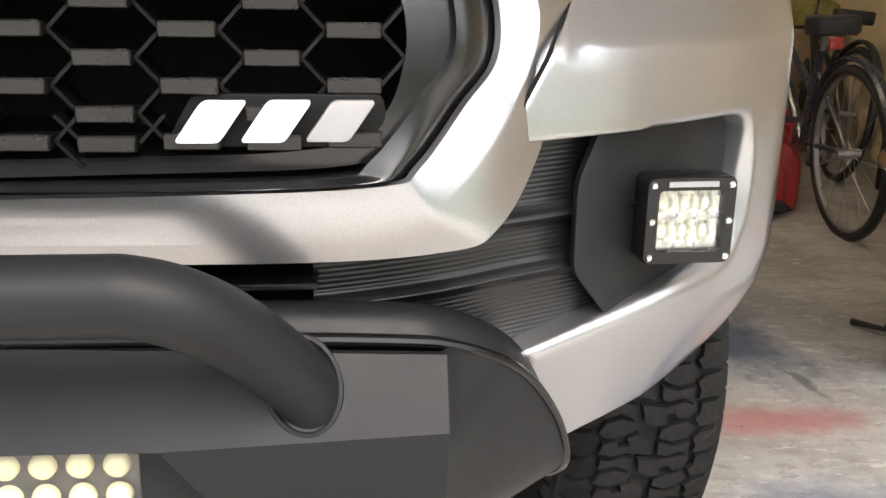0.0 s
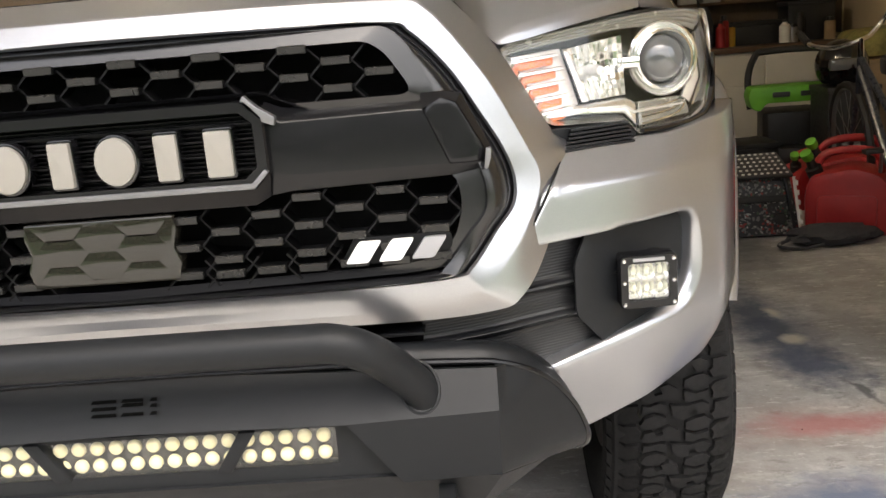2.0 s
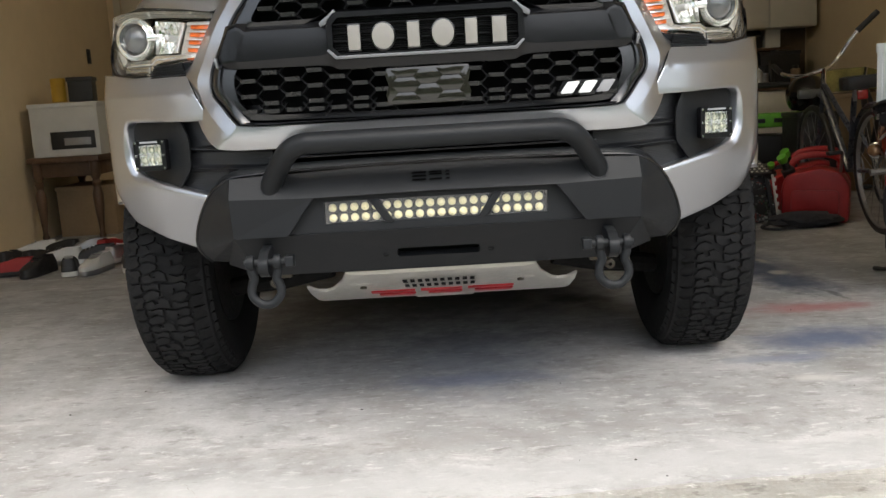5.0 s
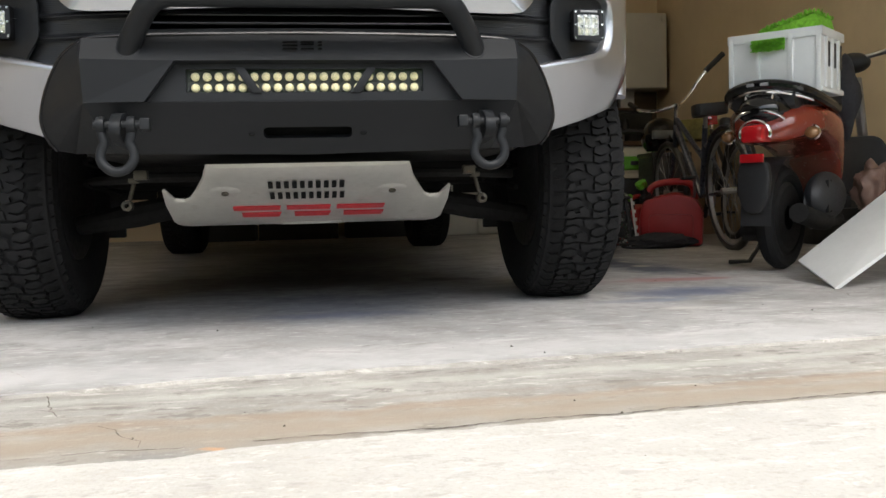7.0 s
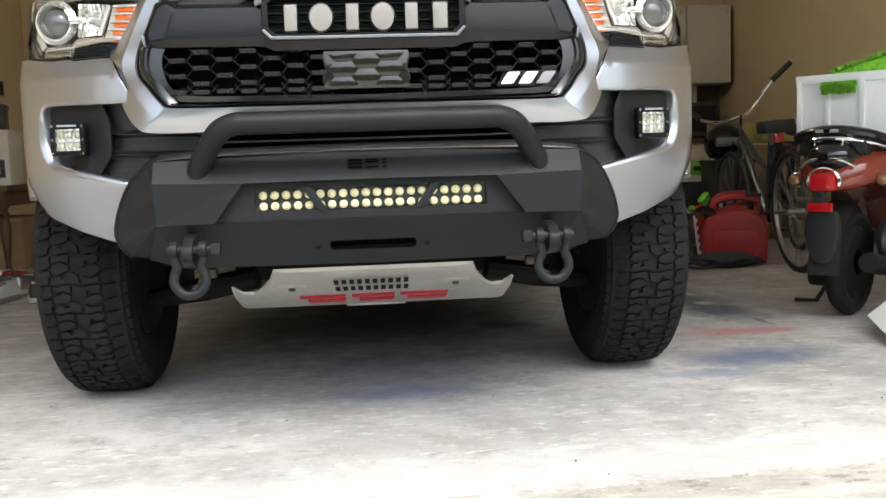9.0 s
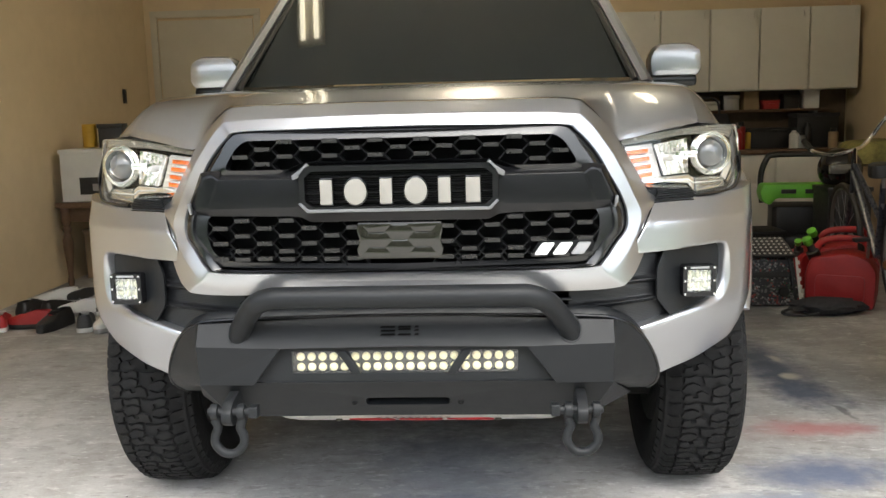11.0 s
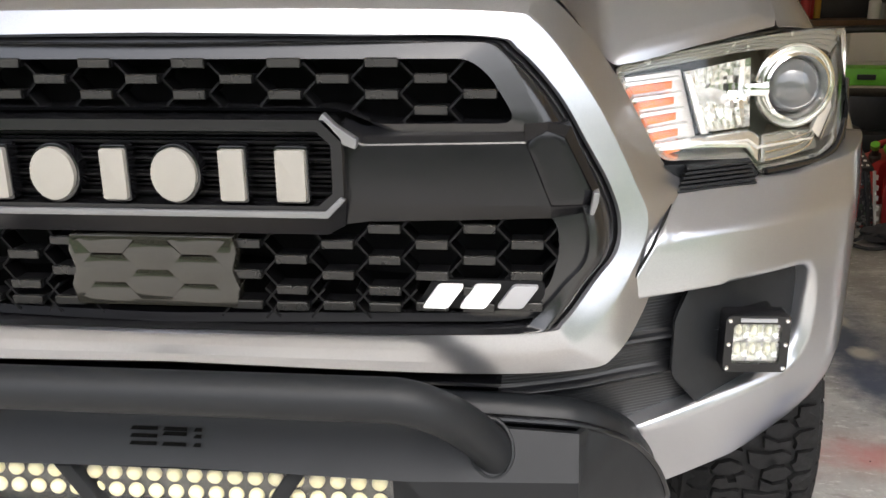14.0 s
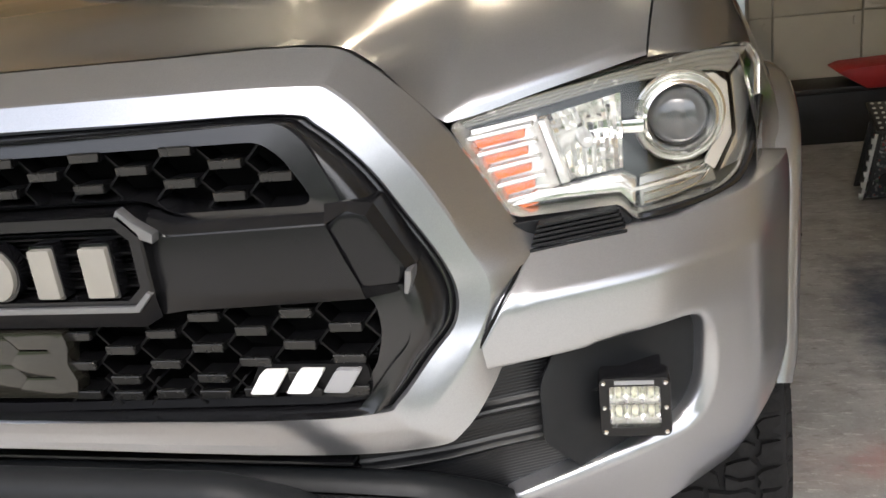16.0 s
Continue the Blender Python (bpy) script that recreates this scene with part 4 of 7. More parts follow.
for s in (1, -1):
    hl = new("headlight")
    hl.parent = truck
    tagged(hl, "clear headlight with projector and amber reflector")
    ob = part("lens", patch(LIGHT, head, 0.014, 0.006, 0.01, s < 0), LENSCLEAR, hl, "clear plastic headlight lens", recalc=False)
    ob.visible_shadow = False
    c = np.mean(LIGHT, 0)
    ring = [tuple(q) for q in LIGHT]
    rows = []
    for k, d in ((1.0, 0.004), (0.985, 0.012), (0.95, 0.02), (0.93, 0.07), (0.9, 0.09)):
        rows.append([head(c[0] + (x - c[0]) * k, c[1] + (z - c[1]) * k, d) for x, z in ring])
    part("bezel", sided(loft(rows, True), s), LAMPSILVER, hl, "bright inner bezel", sharp=30)
    part("housing", sided(patch([tuple(c + (np.array(q) - c) * 0.93) for q in LIGHT], lambda u, v, b: head(u, v, b + 0.075), 0.02, 0.004, 0.005), s), LAMPDARK, hl, "dark headlight bowl", recalc=False)

    def at_head(bm, back):
        for v in bm.verts:
            v.co.y += head(v.co.x, v.co.z, back).y
        return sided(bm, s)

    # grey upper frame with fine ridges
    low = curve([(.512, 1.074), (.56, 1.080), (.61, 1.086), (.70, 1.095), (.79, 1.092), (.822, 1.082)], 5)
    high = curve([(.514, 1.086), (.56, 1.096), (.61, 1.102), (.70, 1.112), (.79, 1.117), (.848, 1.108)], 5)
    rows = []
    for k in np.linspace(0, 1, 17):
        rows.append([(a[0] * (1 - k) + b[0] * k, 0.012 * (1 - k) - 0.0022 * (abs((k * 4) % 1 - 0.5) * 2) ** 2, a[1] * (1 - k) + b[1] * k) for a, b in zip(low, high)])
    part("brow", at_head(loft(rows), 0.0125), GREYLENS, hl, "grey upper lamp frame", sharp=60)
    # projector
    m = Matrix.Translation((0.760, 0.318, 1.046)) @ pose(0, 0, 0, 90, 0, 12)
    bm = lathe([(0.058, -0.06), (0.057, -0.006), (0.0555, 0.002), (0.053, 0.004), (0.0505, 0.001), (0.0495, -0.006)], 48, m=m)
    part("projector_shroud", sided(bm, s), LAMPCHROME, hl, "outer chrome ring of the projector")
    bm = lathe([(0.0495, -0.006), (0.0475, -0.004), (0.047, 0.004), (0.0445, 0.010), (0.041, 0.012), (0.038, 0.006), (0.036, -0.004)], 48, m=m)
    part("projector_ring", sided(bm, s), LAMPCHROME, hl, "chrome ring round the projector")
    bm = lathe([(0.0365, -0.01), (0.034, 0.004), (0.026, 0.012), (0.013, 0.0165), (0.0001, 0.018)], 32, m=m)
    part("projector_lens", sided(bm, s), PROJ, hl, "grey glass projector lens")
    part("projector_neck", sided(box((0.704, 0.292, 1.046), (0.034, 0.03, 0.018), 0.007), s), LAMPCHROME, hl)
    # fluted reflector bowl with its bulb
    rows = []
    for j in range(9):
        k = j / 8
        row = []
        for i in range(15):
            q = i / 14
            x = (.604 + .014 * (1 - k) ** 1.0 * 0 + .022 * (1 - k)) * (1 - q) + .694 * q
            z = (1.000 + .002 * q) * (1 - k) + (1.074 + .012 * q) * k
            cup = (1 - (2 * q - 1) ** 2) * (1 - (2 * k - 1) ** 2)
            row.append((x, 0.012 + 0.045 * cup + (0.0035 if i % 2 else 0), z))
        rows.append(row)
    part("reflector_bowl", at_head(loft(rows), 0.012), LAMPCHROME, hl, "fluted chrome reflector bowl", sharp=6)
    m2 = Matrix.Translation((0.655, 0.245, 1.040)) @ pose(0, 0, 0, 90, 0, 12)
    bm = lathe([(0.0001, 0.010), (0.006, 0.008), (0.009, -0.002), (0.009, -0.04)], 14, m=m2)
    part("bulb", sided(bm, s), BULBGLASS, hl, "clear bulb with silvered tip")
    part("bowl_side", at_head(prism([(.604, 1.072), (.612, 1.072), (.636, 1.0), (.626, 1.0)], 0.0, 0.03, bevel=0.002), 0.014), LAMPWHITE, hl)
    # white stepped ribs with amber faces
    for i in range(5):
        z, x0 = 1.066 - i * 0.0185, .527 + i * .0085
        rib = prism([(x0, z), (.596 + i * .004, z + .005), (.598 + i * .004, z + .0005), (x0 + .004, z - .0045)], 0.0, 0.02, bevel=0.0015)
        part("white_rib", at_head(rib, 0.016), LAMPWHITE, hl, "white stepped rib")
        amb = prism([(x0 + .006, z - .0045), (.588 + i * .003, z), (.588 + i * .003, z - .0105), (x0 + .012, z - .0145)], 0.0, 0.012, bevel=0.0012)
        part("amber_reflector", at_head(amb, 0.022), AMBER, hl, "amber reflector bar")
    part("rib_backing", at_head(prism([(.520, 1.070), (.600, 1.076), (.625, .985), (.568, .982)], 0.0, 0.01, bevel=0.002), 0.034), LAMPWHITE, hl)
    # daytime strip along the outer side
    strip = [(.778, 1.090), (.803, 1.088), (.819, 1.073), (.823, 1.012), (.800, .977), (.787, .989), (.804, 1.017), (.801, 1.066), (.794, 1.077), (.780, 1.079)]
    part("daytime_strip", at_head(prism(strip, 0.0, 0.014, bevel=0.002), 0.012), DRLWHITE, hl, "white daytime light strip")
    part("outer_bezel", at_head(prism([(.824, 1.078), (.842, 1.090), (.850, 1.03), (.836, .975), (.806, .972), (.829, 1.010)], 0.0, 0.02, bevel=0.002), 0.022), LAMPSILVER, hl)
    low = prism([(.562, .984), (.629, .983), (.690, .977), (.707, .956), (.709, .989), (.692, .999), (.629, .996), (.60, .998)], 0.0, 0.02, bevel=0.005)
    part("lower_bezel", at_head(low, 0.016), LAMPSILVER, hl)
    low = prism([(.711, .954), (.803, .961), (.795, .988), (.711, .989)], 0.0, 0.02, bevel=0.005)
    part("corner_reflector", at_head(low, 0.022), GREYLENS, hl, "grey corner reflector")
    for k in range(3):
        arc = curve([(.716, .9585 + k * .010), (.752, .9605 + k * .0095), (.782, .9665 + k * .0085), (.793, .978 + k * .005)], 4)
        part("step_ridge", sided(tube([head(x, z, 0.021) for x, z in arc], 0.0016, 6), s), LAMPCHROME, hl, "fine chrome ridge")
    rail = prism([(.632, .9875), (.690, .985), (.704, .975), (.790, .976), (.790, .979), (.705, .979), (.691, .989), (.632, .991)], -0.002, 0.004, bevel=0.0015)
    part("bezel_rail", at_head(rail, 0.016), LAMPWHITE, hl)
    edge = curve([(.712, .949), (.76, .950), (.80, .952), (.83, .964), (.852, 1.0), (.862, 1.04)], 6)
    part("lamp_seal", sided(tube([head(x, z, 0.003) for x, z in edge], 0.0055, 8), s), GLOSSBLACK, hl, "black edge of the lens")
    # ribbed black vent below
    bm = bmesh.new()
    vent = [(.575, .972), (.69, .966), (.703, .948), (.690, .940), (.612, .936)]
    for i in range(6):
        z = .941 + i * .0055
        box((0.645, 0.0, z), (0.105 - 0.004 * i, 0.02, 0.0032), 0.001, bm)
    prism(vent, 0.006, 0.03, bevel=0.001, bm=bm)
    for v in bm.verts:
        v.co.y += np.interp(v.co.x, PLANFINE[:, 0], PLANFINE[:, 1]) + 0.056
    part("lamp_vent", sided(bm, s), TRIM, truck, "black ribbed vent under the headlight")

# --- hood, fenders, cab, bed ---
front = curve([(0, .122, 1.1935), (.2, .122, 1.1925), (.385, .127, 1.190), (.442, .137, 1.168), (.50, .156, 1.10), (.53, .168, 1.092), (.62, .225, 1.108), (.725, .305, 1.124)], 6)


def hood_mid(y):
    return float(np.interp(y, [0.12, 0.16, 0.22, 0.35, 0.5, 0.7, 1.0, 1.4], [1.192, 1.201, 1.212, 1.230, 1.241, 1.250, 1.258, 1.267]))


def hood_edge(y):
    """Height of the seam between hood and fender: up from the headlight, then nearly level."""
    low = 1 - math.exp(-max(0.0, y - 0.305) / 0.13)
    return 1.124 * (1 - low) + (hood_mid(y) - 0.016) * low


def hood_top(x, y, half):
    return hood_mid(y) - float(np.interp(x / half, [0, 0.55, 0.7, 0.82, 0.92, 1.0], [0, 0.002, 0.005, 0.008, 0.012, 0.016]))


rows = []
for v in [0, .0015, .004, .01, .02, .035, .055, .08, .11, .15, .2, .26, .33, .42, .52, .63, .75, .87, 1.0]:
    row = []
    for p in front:
        k = p[0] / 0.725
        x = p[0] + 0.085 * k * v
        y = p[1] * (1 - v) + (1.36 + 0.05 * k * k) * v
        lift = 0.016 * min(1, v / 0.004) * max(0, min(1, (p[0] - 0.50) / 0.04)) * (1 if k < 0.97 else 0.4)
        low = 1 - math.exp(-(y - p[1]) / 0.13)
        z = (p[2] + lift) * (1 - low) + hood_top(x, y, 0.725 + 0.085 * v) * low
        row.append((x, y, z))
    rows.append(row)
full = [[(-x, y, z) for x, y, z in r[::-1]][:-1] + r for r in rows]
part("hood", loft(full), SILVER, truck, "silver engine hood", sharp=50)


def fender():
    """Front wing: from the headlight back over the wheel, with a flared arch."""
    rows = []
    for y in [0.292, 0.305, 0.32, 0.35, 0.40, 0.46, 0.55, 0.7, 0.9, 1.1, 1.3, 1.5]:
        k = (y - 0.305) / 0.35
        top = hood_edge(y)
        side = float(np.interp(y, [0.305, 0.35, 0.42, 0.55, 0.8], [0.867, 0.880, 0.897, 0.920, 0.936]))
        inner = 0.727 + 0.085 * (y - 0.305) / 1.05
        shear = 0.95 * max(0, 1 - k)
        arch = 0.42 + 0.52 * math.sqrt(max(0, 1 - ((y + 0.13 - 0.86) / 0.48) ** 2)) if y < 0.75 else 0.42 + 0.52 * math.sqrt(max(0, 1 - ((y - 0.86) / 0.48) ** 2))
        low = max(0.50, min(arch, 0.945)) if y > 0.56 else float(np.interp(y, [0.40, 0.47, 0.56], [0.72, 0.78, 0.92]))
        fall, w = float(np.interp(y, [0.292, 0.36, 0.5, 0.8], [0.10, 0.45, 0.9, 1.0])), side - inner
        pts = [(inner + f * w, top - d * fall) for f, d in ((0, 0), (.1, .005), (.25, .026), (.40, .060), (.54, .104), (.66, .147), (.77, .186))]
        pts += [(side - 0.018 * fall, top - 0.10 - 0.14 * fall), (side - 0.004 * fall, (low + top - 0.25) / 2), (side + 0.006, low + 0.02), (side + 0.002, low), (side - 0.05, low - 0.004)]
        rows.append([(x, y + shear * (x - 0.727), z) for x, z in pts])
    tip = [(p[0] - 0.012, p[1] - 0.05, p[2]) if i >= 7 else (p[0], p[1] - 0.001, p[2] - 0.001) for i, p in enumerate(rows[0])]
    return loft([tip] + rows)


both("fender", fender, SILVER, truck, "silver front fender", sharp=45)


def flare():
    """Arch lip: a rounded step out of the body, then a face that runs to the wheel opening."""
    pts = [Vector(p) for p in ((.886, .455, .612), (.896, .474, .66), (.900, .490, .74), (.903, .507, .82), (.906, .529, .885), (.910, .564, .938), (.917, .64, .975), (.924, .75, .990), (.928, .86, .993), (.930, 1.10, .965), (.930, 1.27, .85), (.930, 1.34, .65), (.930, 1.36, .46))]
    path = [Vector(p) for p in curve(pts, 3)]
    rows = []
    for i, p in enumerate(path):
        out = Vector((0, p.y - 0.86, p.z - 0.42)).normalized()
        k = min(1.0, 0.55 + 0.45 * min(i, len(path) - 1 - i) / 6)
        rows.append([p + Vector((x, 0, 0)) + out * (r * k) for x, r in ((-.014, .014), (-.002, .011), (.006, .0085), (.013, .004), (.019, -.004), (.0235, -.014), (.026, -.030), (.0245, -.036), (.018, -.038), (-.012, -.038))])
    return loft(rows, caps=True)


both("wheel_flare", flare, SILVER, truck, "silver wheel arch flare")
both("wheel_liner", lambda: loft([[(x, 0.86 + 0.53 * math.cos(a), 0.40 + 0.53 * math.sin(a)) for a in np.linspace(-0.1, 2.25, 20)] for x in (0.93, 0.55)]), UNDER, truck)
# cab and bed
side = [(1.36, 1.22), (1.40, 0.45), (3.40, 0.45), (3.40, 1.20)]
part("cab", prism([(1.30, 0.42), (1.30, 1.20), (3.62, 1.24), (3.62, 0.42)], -0.93, 0.93, "x", 0.05), SILVER, truck, "silver cab body")
bm = bmesh.new()
cabin = [[(x * k, y, z) for y, z, k in ((1.42, 1.262, .745), (2.10, 1.795, .575), (2.45, 1.845, .57), (3.2, 1.84, .57), (3.5, 1.76, .58), (3.62, 1.24, .74))] for x in (-1, -0.9, -0.5, 0, 0.5, 0.9, 1)]
part("cabin_roof", loft([[(x, y, z + 0.02 * (1 - (x / 0.8) ** 2)) for x, y, z in r[1:5]] for r in cabin]), SILVER, truck, "silver roof")
ws = [[(x * 0.97, y - 0.05 * (1 - (x / 0.8) ** 2), z + 0.012) for x, y, z in (r[0], tuple((np.array(r[0]) + np.array(r[1])) / 2), r[1])] for r in cabin]
part("windshield", loft(ws), WINDOW, truck, "dark reflecting windshield")
for s in (1, -1):
    sidew = [(1.5, 1.26), (2.12, 1.77), (3.2, 1.80), (3.45, 1.74), (3.56, 1.26)]
    bm = bmesh.new()
    lo = [bm.verts.new((s * (0.775 if z < 1.5 else 0.60), y, z)) for y, z in sidew]
    bm.faces.new(lo)
    part("side_window", bm, WINDOW, truck, "dark side windows")
    part("pillar", tube([(s * .775, 1.38, 1.24), (s * .685, 1.76, 1.53), (s * .60, 2.12, 1.805), (s * .60, 2.5, 1.845)], 0.032, 8), SILVER, truck, "silver windshield pillar")
    part("pillar_gasket", tube([(s * .735, 1.375, 1.262), (s * .652, 1.735, 1.535), (s * .568, 2.09, 1.80)], 0.012, 8), BLACKTRIM, truck, "black windshield gasket")
    mirror = part("side_mirror", prism(rounded([(.885, 1.285), (1.06, 1.275), (1.105, 1.31), (1.10, 1.40), (1.05, 1.43), (.91, 1.425), (.88, 1.37)], 0.035), 1.93, 2.06, "y", 0.03) if s > 0 else mirrored(prism(rounded([(.885, 1.285), (1.06, 1.275), (1.105, 1.31), (1.10, 1.40), (1.05, 1.43), (.91, 1.425), (.88, 1.37)], 0.035), 1.93, 2.06, "y", 0.03)), SILVER, truck, "silver door mirror", recalc=False)
    part("mirror_base", box((s * 0.975, 1.985, 1.272), (0.21, 0.125, 0.05), 0.018), SATIN, mirror)
    part("mirror_glass", box((s * 0.99, 2.062, 1.352), (0.17, 0.004, 0.11), 0.002), CHROME, mirror)
part("cowl", box((0, 1.40, 1.245), (1.58, 0.14, 0.03), 0.01), SATIN, truck, "black wiper cowl")
part("bed", prism([(3.66, 0.5), (3.66, 1.22), (5.33, 1.22), (5.33, 0.5)], -0.93, 0.93, "x", 0.04), SILVER, truck, "silver cargo bed")
part("underbody", box((0, 3.0, 0.46), (1.25, 4.2, 0.16), 0.02), UNDER, truck, "dark frame and underbody")
part("engine_guard", box((0, 0.75, 0.67), (1.1, 0.9, 0.44), 0.02), UNDER, truck)

# --- steel bumper ---
bumper = part("steel_bumper", bmesh.new(), STEEL, truck, "matte black steel off-road bumper")
# corner places of the folded plates at +x
A, B, C, D = (.282, -.026, .640), (.478, -.022, .645), (.476, -.012, .552), (.348, -.022, .553)
E0 = (.0, -.020, .642)
G, H = (.478, .006, .692), (0, .017, .706)
N = (.548, .250, .456)


def plate(faces, bevel=0.004, thick=0.006):
    bm = bmesh.new()
    seen = {}
    for f in faces:
        for p in f:
            if p not in seen:
                seen[p] = bm.verts.new(p)
        bm.faces.new([seen[p] for p in f])
    bmesh.ops.recalc_face_normals(bm, faces=bm.faces)
    if sum(f.normal.y * f.calc_area() for f in bm.faces) > 0:
        bmesh.ops.reverse_faces(bm, faces=bm.faces)
    inner = [e for e in bm.edges if len(e.link_faces) == 2 and e.calc_face_angle(0) > radians(6)]
    bmesh.ops.bevel(bm, geom=inner, offset=bevel, segments=3, profile=0.5, affect="EDGES", clamp_overlap=True)
    rim = [e for e in bm.edges if len(e.link_faces) == 1]
    out = bmesh.ops.extrude_edge_only(bm, edges=rim)
    for v in (q for q in out["geom"] if isinstance(q, bmesh.types.BMVert)):
        v.co.y += thick
        v.co.x *= 0.995
    return bm


# the bumper's upper edge, from the middle outwards and down the wing
LIP = curve([(0, .016, .7065), (.30, .018, .703), (.44, .022, .697), (.485, .030, .689), (.525, .050, .668), (.556, .080, .636), (.584, .110, .590), (.600, .131, .548), (.606, .150, .520), (.604, .185, .490), (.594, .225, .465)], 6)


def wing_facet():
    """The outer facet: straight lines from the front fold out to the curved edge."""
    rim = [np.array(G)] + [p for p in LIP if p[0] > .487]
    at = np.r_[0, np.cumsum([np.linalg.norm(b - a) for a, b in zip(rim, rim[1:])])]
    fold = [np.array(B) * (1 - q) + np.array(C) * q for q in np.minimum(1, at / at[-1] * 1.15)]
    rows = [[tuple(f * (1 - k) + r * k) for f, r in zip(fold, rim)] for k in (0.0, .03, .25, .5, .75, .97, 1.0)]
    rows.append([(p[0] - .004, p[1] + .006, p[2]) for p in rows[-1]])
    return loft(rows)


both("wing_plate", lambda: plate([(A, B, C, D)]), STEEL, bumper, "folded black steel bumper wing", sharp=20)
both("wing_facet", wing_facet, STEEL, bumper, sharp=30)
both("wing_corner", lambda: loft([[C, tuple(LIP[-1])], [N, tuple(LIP[-1])]]), STEEL, bumper)
both("top_plate", lambda: plate([(H, G, B, A, E0)]), STEEL, bumper, sharp=20)
# centre face with the light bar opening, and the sloping lower face with its slot
CEN = [(-.282, .640), (-.348, .553), (.348, .553), (.282, .640)]


def face_with_hole(outer, hole, place, depth, name):
    """A flat face with an opening, its walls running back."""
    from mathutils.geometry import delaunay_2d_cdt
    pts = [Vector(p) for p in outer + hole]
    a, b = len(outer), len(hole)
    edges = [(i, (i + 1) % a) for i in range(a)] + [(a + i, a + (i + 1) % b) for i in range(b)]
    verts, _, faces, *_ = delaunay_2d_cdt(pts, edges, [], 1, 1e-6)
    bm = bmesh.new()
    vs = [bm.verts.new(place(v.x, v.y, 0)) for v in verts]
    for f in faces:
        c = sum((verts[i] for i in f), Vector((0, 0))) / len(f)
        if not inside((c.x, c.y), hole):
            bm.faces.new([vs[i] for i in f])
    bmesh.ops.recalc_face_normals(bm, faces=bm.faces)
    if sum(f.normal.y for f in bm.faces) > 0:
        bmesh.ops.reverse_faces(bm, faces=bm.faces)
    for ring, d in ((hole, depth), (outer, 0.006)):
        fr, bk = [bm.verts.new(place(u, v, 0)) for u, v in ring], [bm.verts.new(place(u, v, d)) for u, v in ring]
        for i in range(len(ring)):
            j = (i + 1) % len(ring)
            bm.faces.new((fr[i], fr[j], bk[j], bk[i]))
    bmesh.ops.remove_doubles(bm, verts=bm.verts, dist=1e-5)
    return part(name, bm, STEEL, bumper, sharp=25, recalc=False)


LED = [(-.262, .574), (.262, .574), (.262, .626), (-.262, .626)]
face_with_hole(CEN, rounded(LED, 0.004), lambda u, v, d: (u, -0.001 - 0.12 * (v - 0.553) * 0 + 0.003 + d, v), 0.05, "light_bar_face")
for s in (1, -1):
    part("face_return", loft([[(s * .282, -.024, .640), (s * .348, -.020, .553)], [(s * .282, .004, .640), (s * .348, .004, .553)]]), STEEL, bumper, sharp=20)
    part("strut", prism([(s * .157, .628), (s * .135, .628), (s * .098, .572), (s * .120, .572)], -0.004, 0.02, bevel=0.002), STEEL, bumper, sharp=20)
part("top_return", loft([[(-.30, -.022, .641), (.30, -.022, .641)], [(-.30, .004, .637), (.30, .004, .637)]]), STEEL, bumper)
LOW = [(-.548, .456), (-.43, .447), (0, .440), (.43, .447), (.548, .456), (.476, .552), (.348, .553), (-.348, .553), (-.476, .552)]


def low_face(u, v, d):
    k = (0.553 - v) / 0.113
    a = abs(u)
    y0 = 0.003 - 0.02 * max(0, min(1, (a - 0.33) / 0.05))
    return (u, y0 * (1 - k) + float(np.interp(a, [0, .30, .43, .548], [.094, .088, .075, .250])) * k + d * 0.8, v + d * 0.3)


SLOT = rounded([(-.101, .476), (.101, .476), (.101, .500), (-.101, .500)], 0.011)
face_with_hole(LOW, SLOT, low_face, 0.03, "lower_face")
# near-black box added behind the plates to paint their shade
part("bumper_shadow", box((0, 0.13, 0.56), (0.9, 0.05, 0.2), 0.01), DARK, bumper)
for s in (1, -1):
    p = low_face(s * .127, .488, -0.001)
    part("bolt_hole", lathe([(0.0001, 0.001), (0.0065, 0.001), (0.0075, -0.002)], 12, m=Matrix.Translation(p) @ pose(0, 0, 0, 52, 0, 0)), DARK, bumper)
# cut-out mark on the top plate: plain dark shapes
for a, b, levels in ((-.052, -.018, (.6645, .6725, .6805)), (-.012, .018, (.6645, .6755, .6805)), (.026, .036, (.6645, .6735, .6805))):
    bm = bmesh.new()
    for v0 in levels:
        q = [(a, v0), (b, v0), (b, v0 + .0042), (a + .003, v0 + .0042)]
        bm.faces.new([bm.verts.new((u, -0.020 + (v - 0.642) * 0.47 - 0.003, v + 0.001)) for u, v in q])
    part("cut_mark", bm, CUTBLACK, bumper, "plain dark cut-out mark")
# black trim lip that follows the bumper's upper edge
for s in (1, -1):
    part("edge_lip", tube([(s * x, y, z) for x, y, z in LIP], 0.0042, 8), SATIN, truck, "black rubber edge lip")
    rise = [np.interp(p[0], [0, .45, .56, .61], [1, 1, .75, .3]) for p in LIP[:-8]]
    rows = [[(x - .01 * (1 - k), y + a, z + b * k) for (x, y, z), k in zip(LIP, rise)] for a, b in ((.008, .002), (.012, .009), (.019, .0145), (.028, .017), (.038, .016), (.046, .011), (.052, .001), (.10, -.03))]
    part("bumper_valance", sided(loft(rows), s), TRIM, truck, "satin black valance above the bumper", sharp=50)
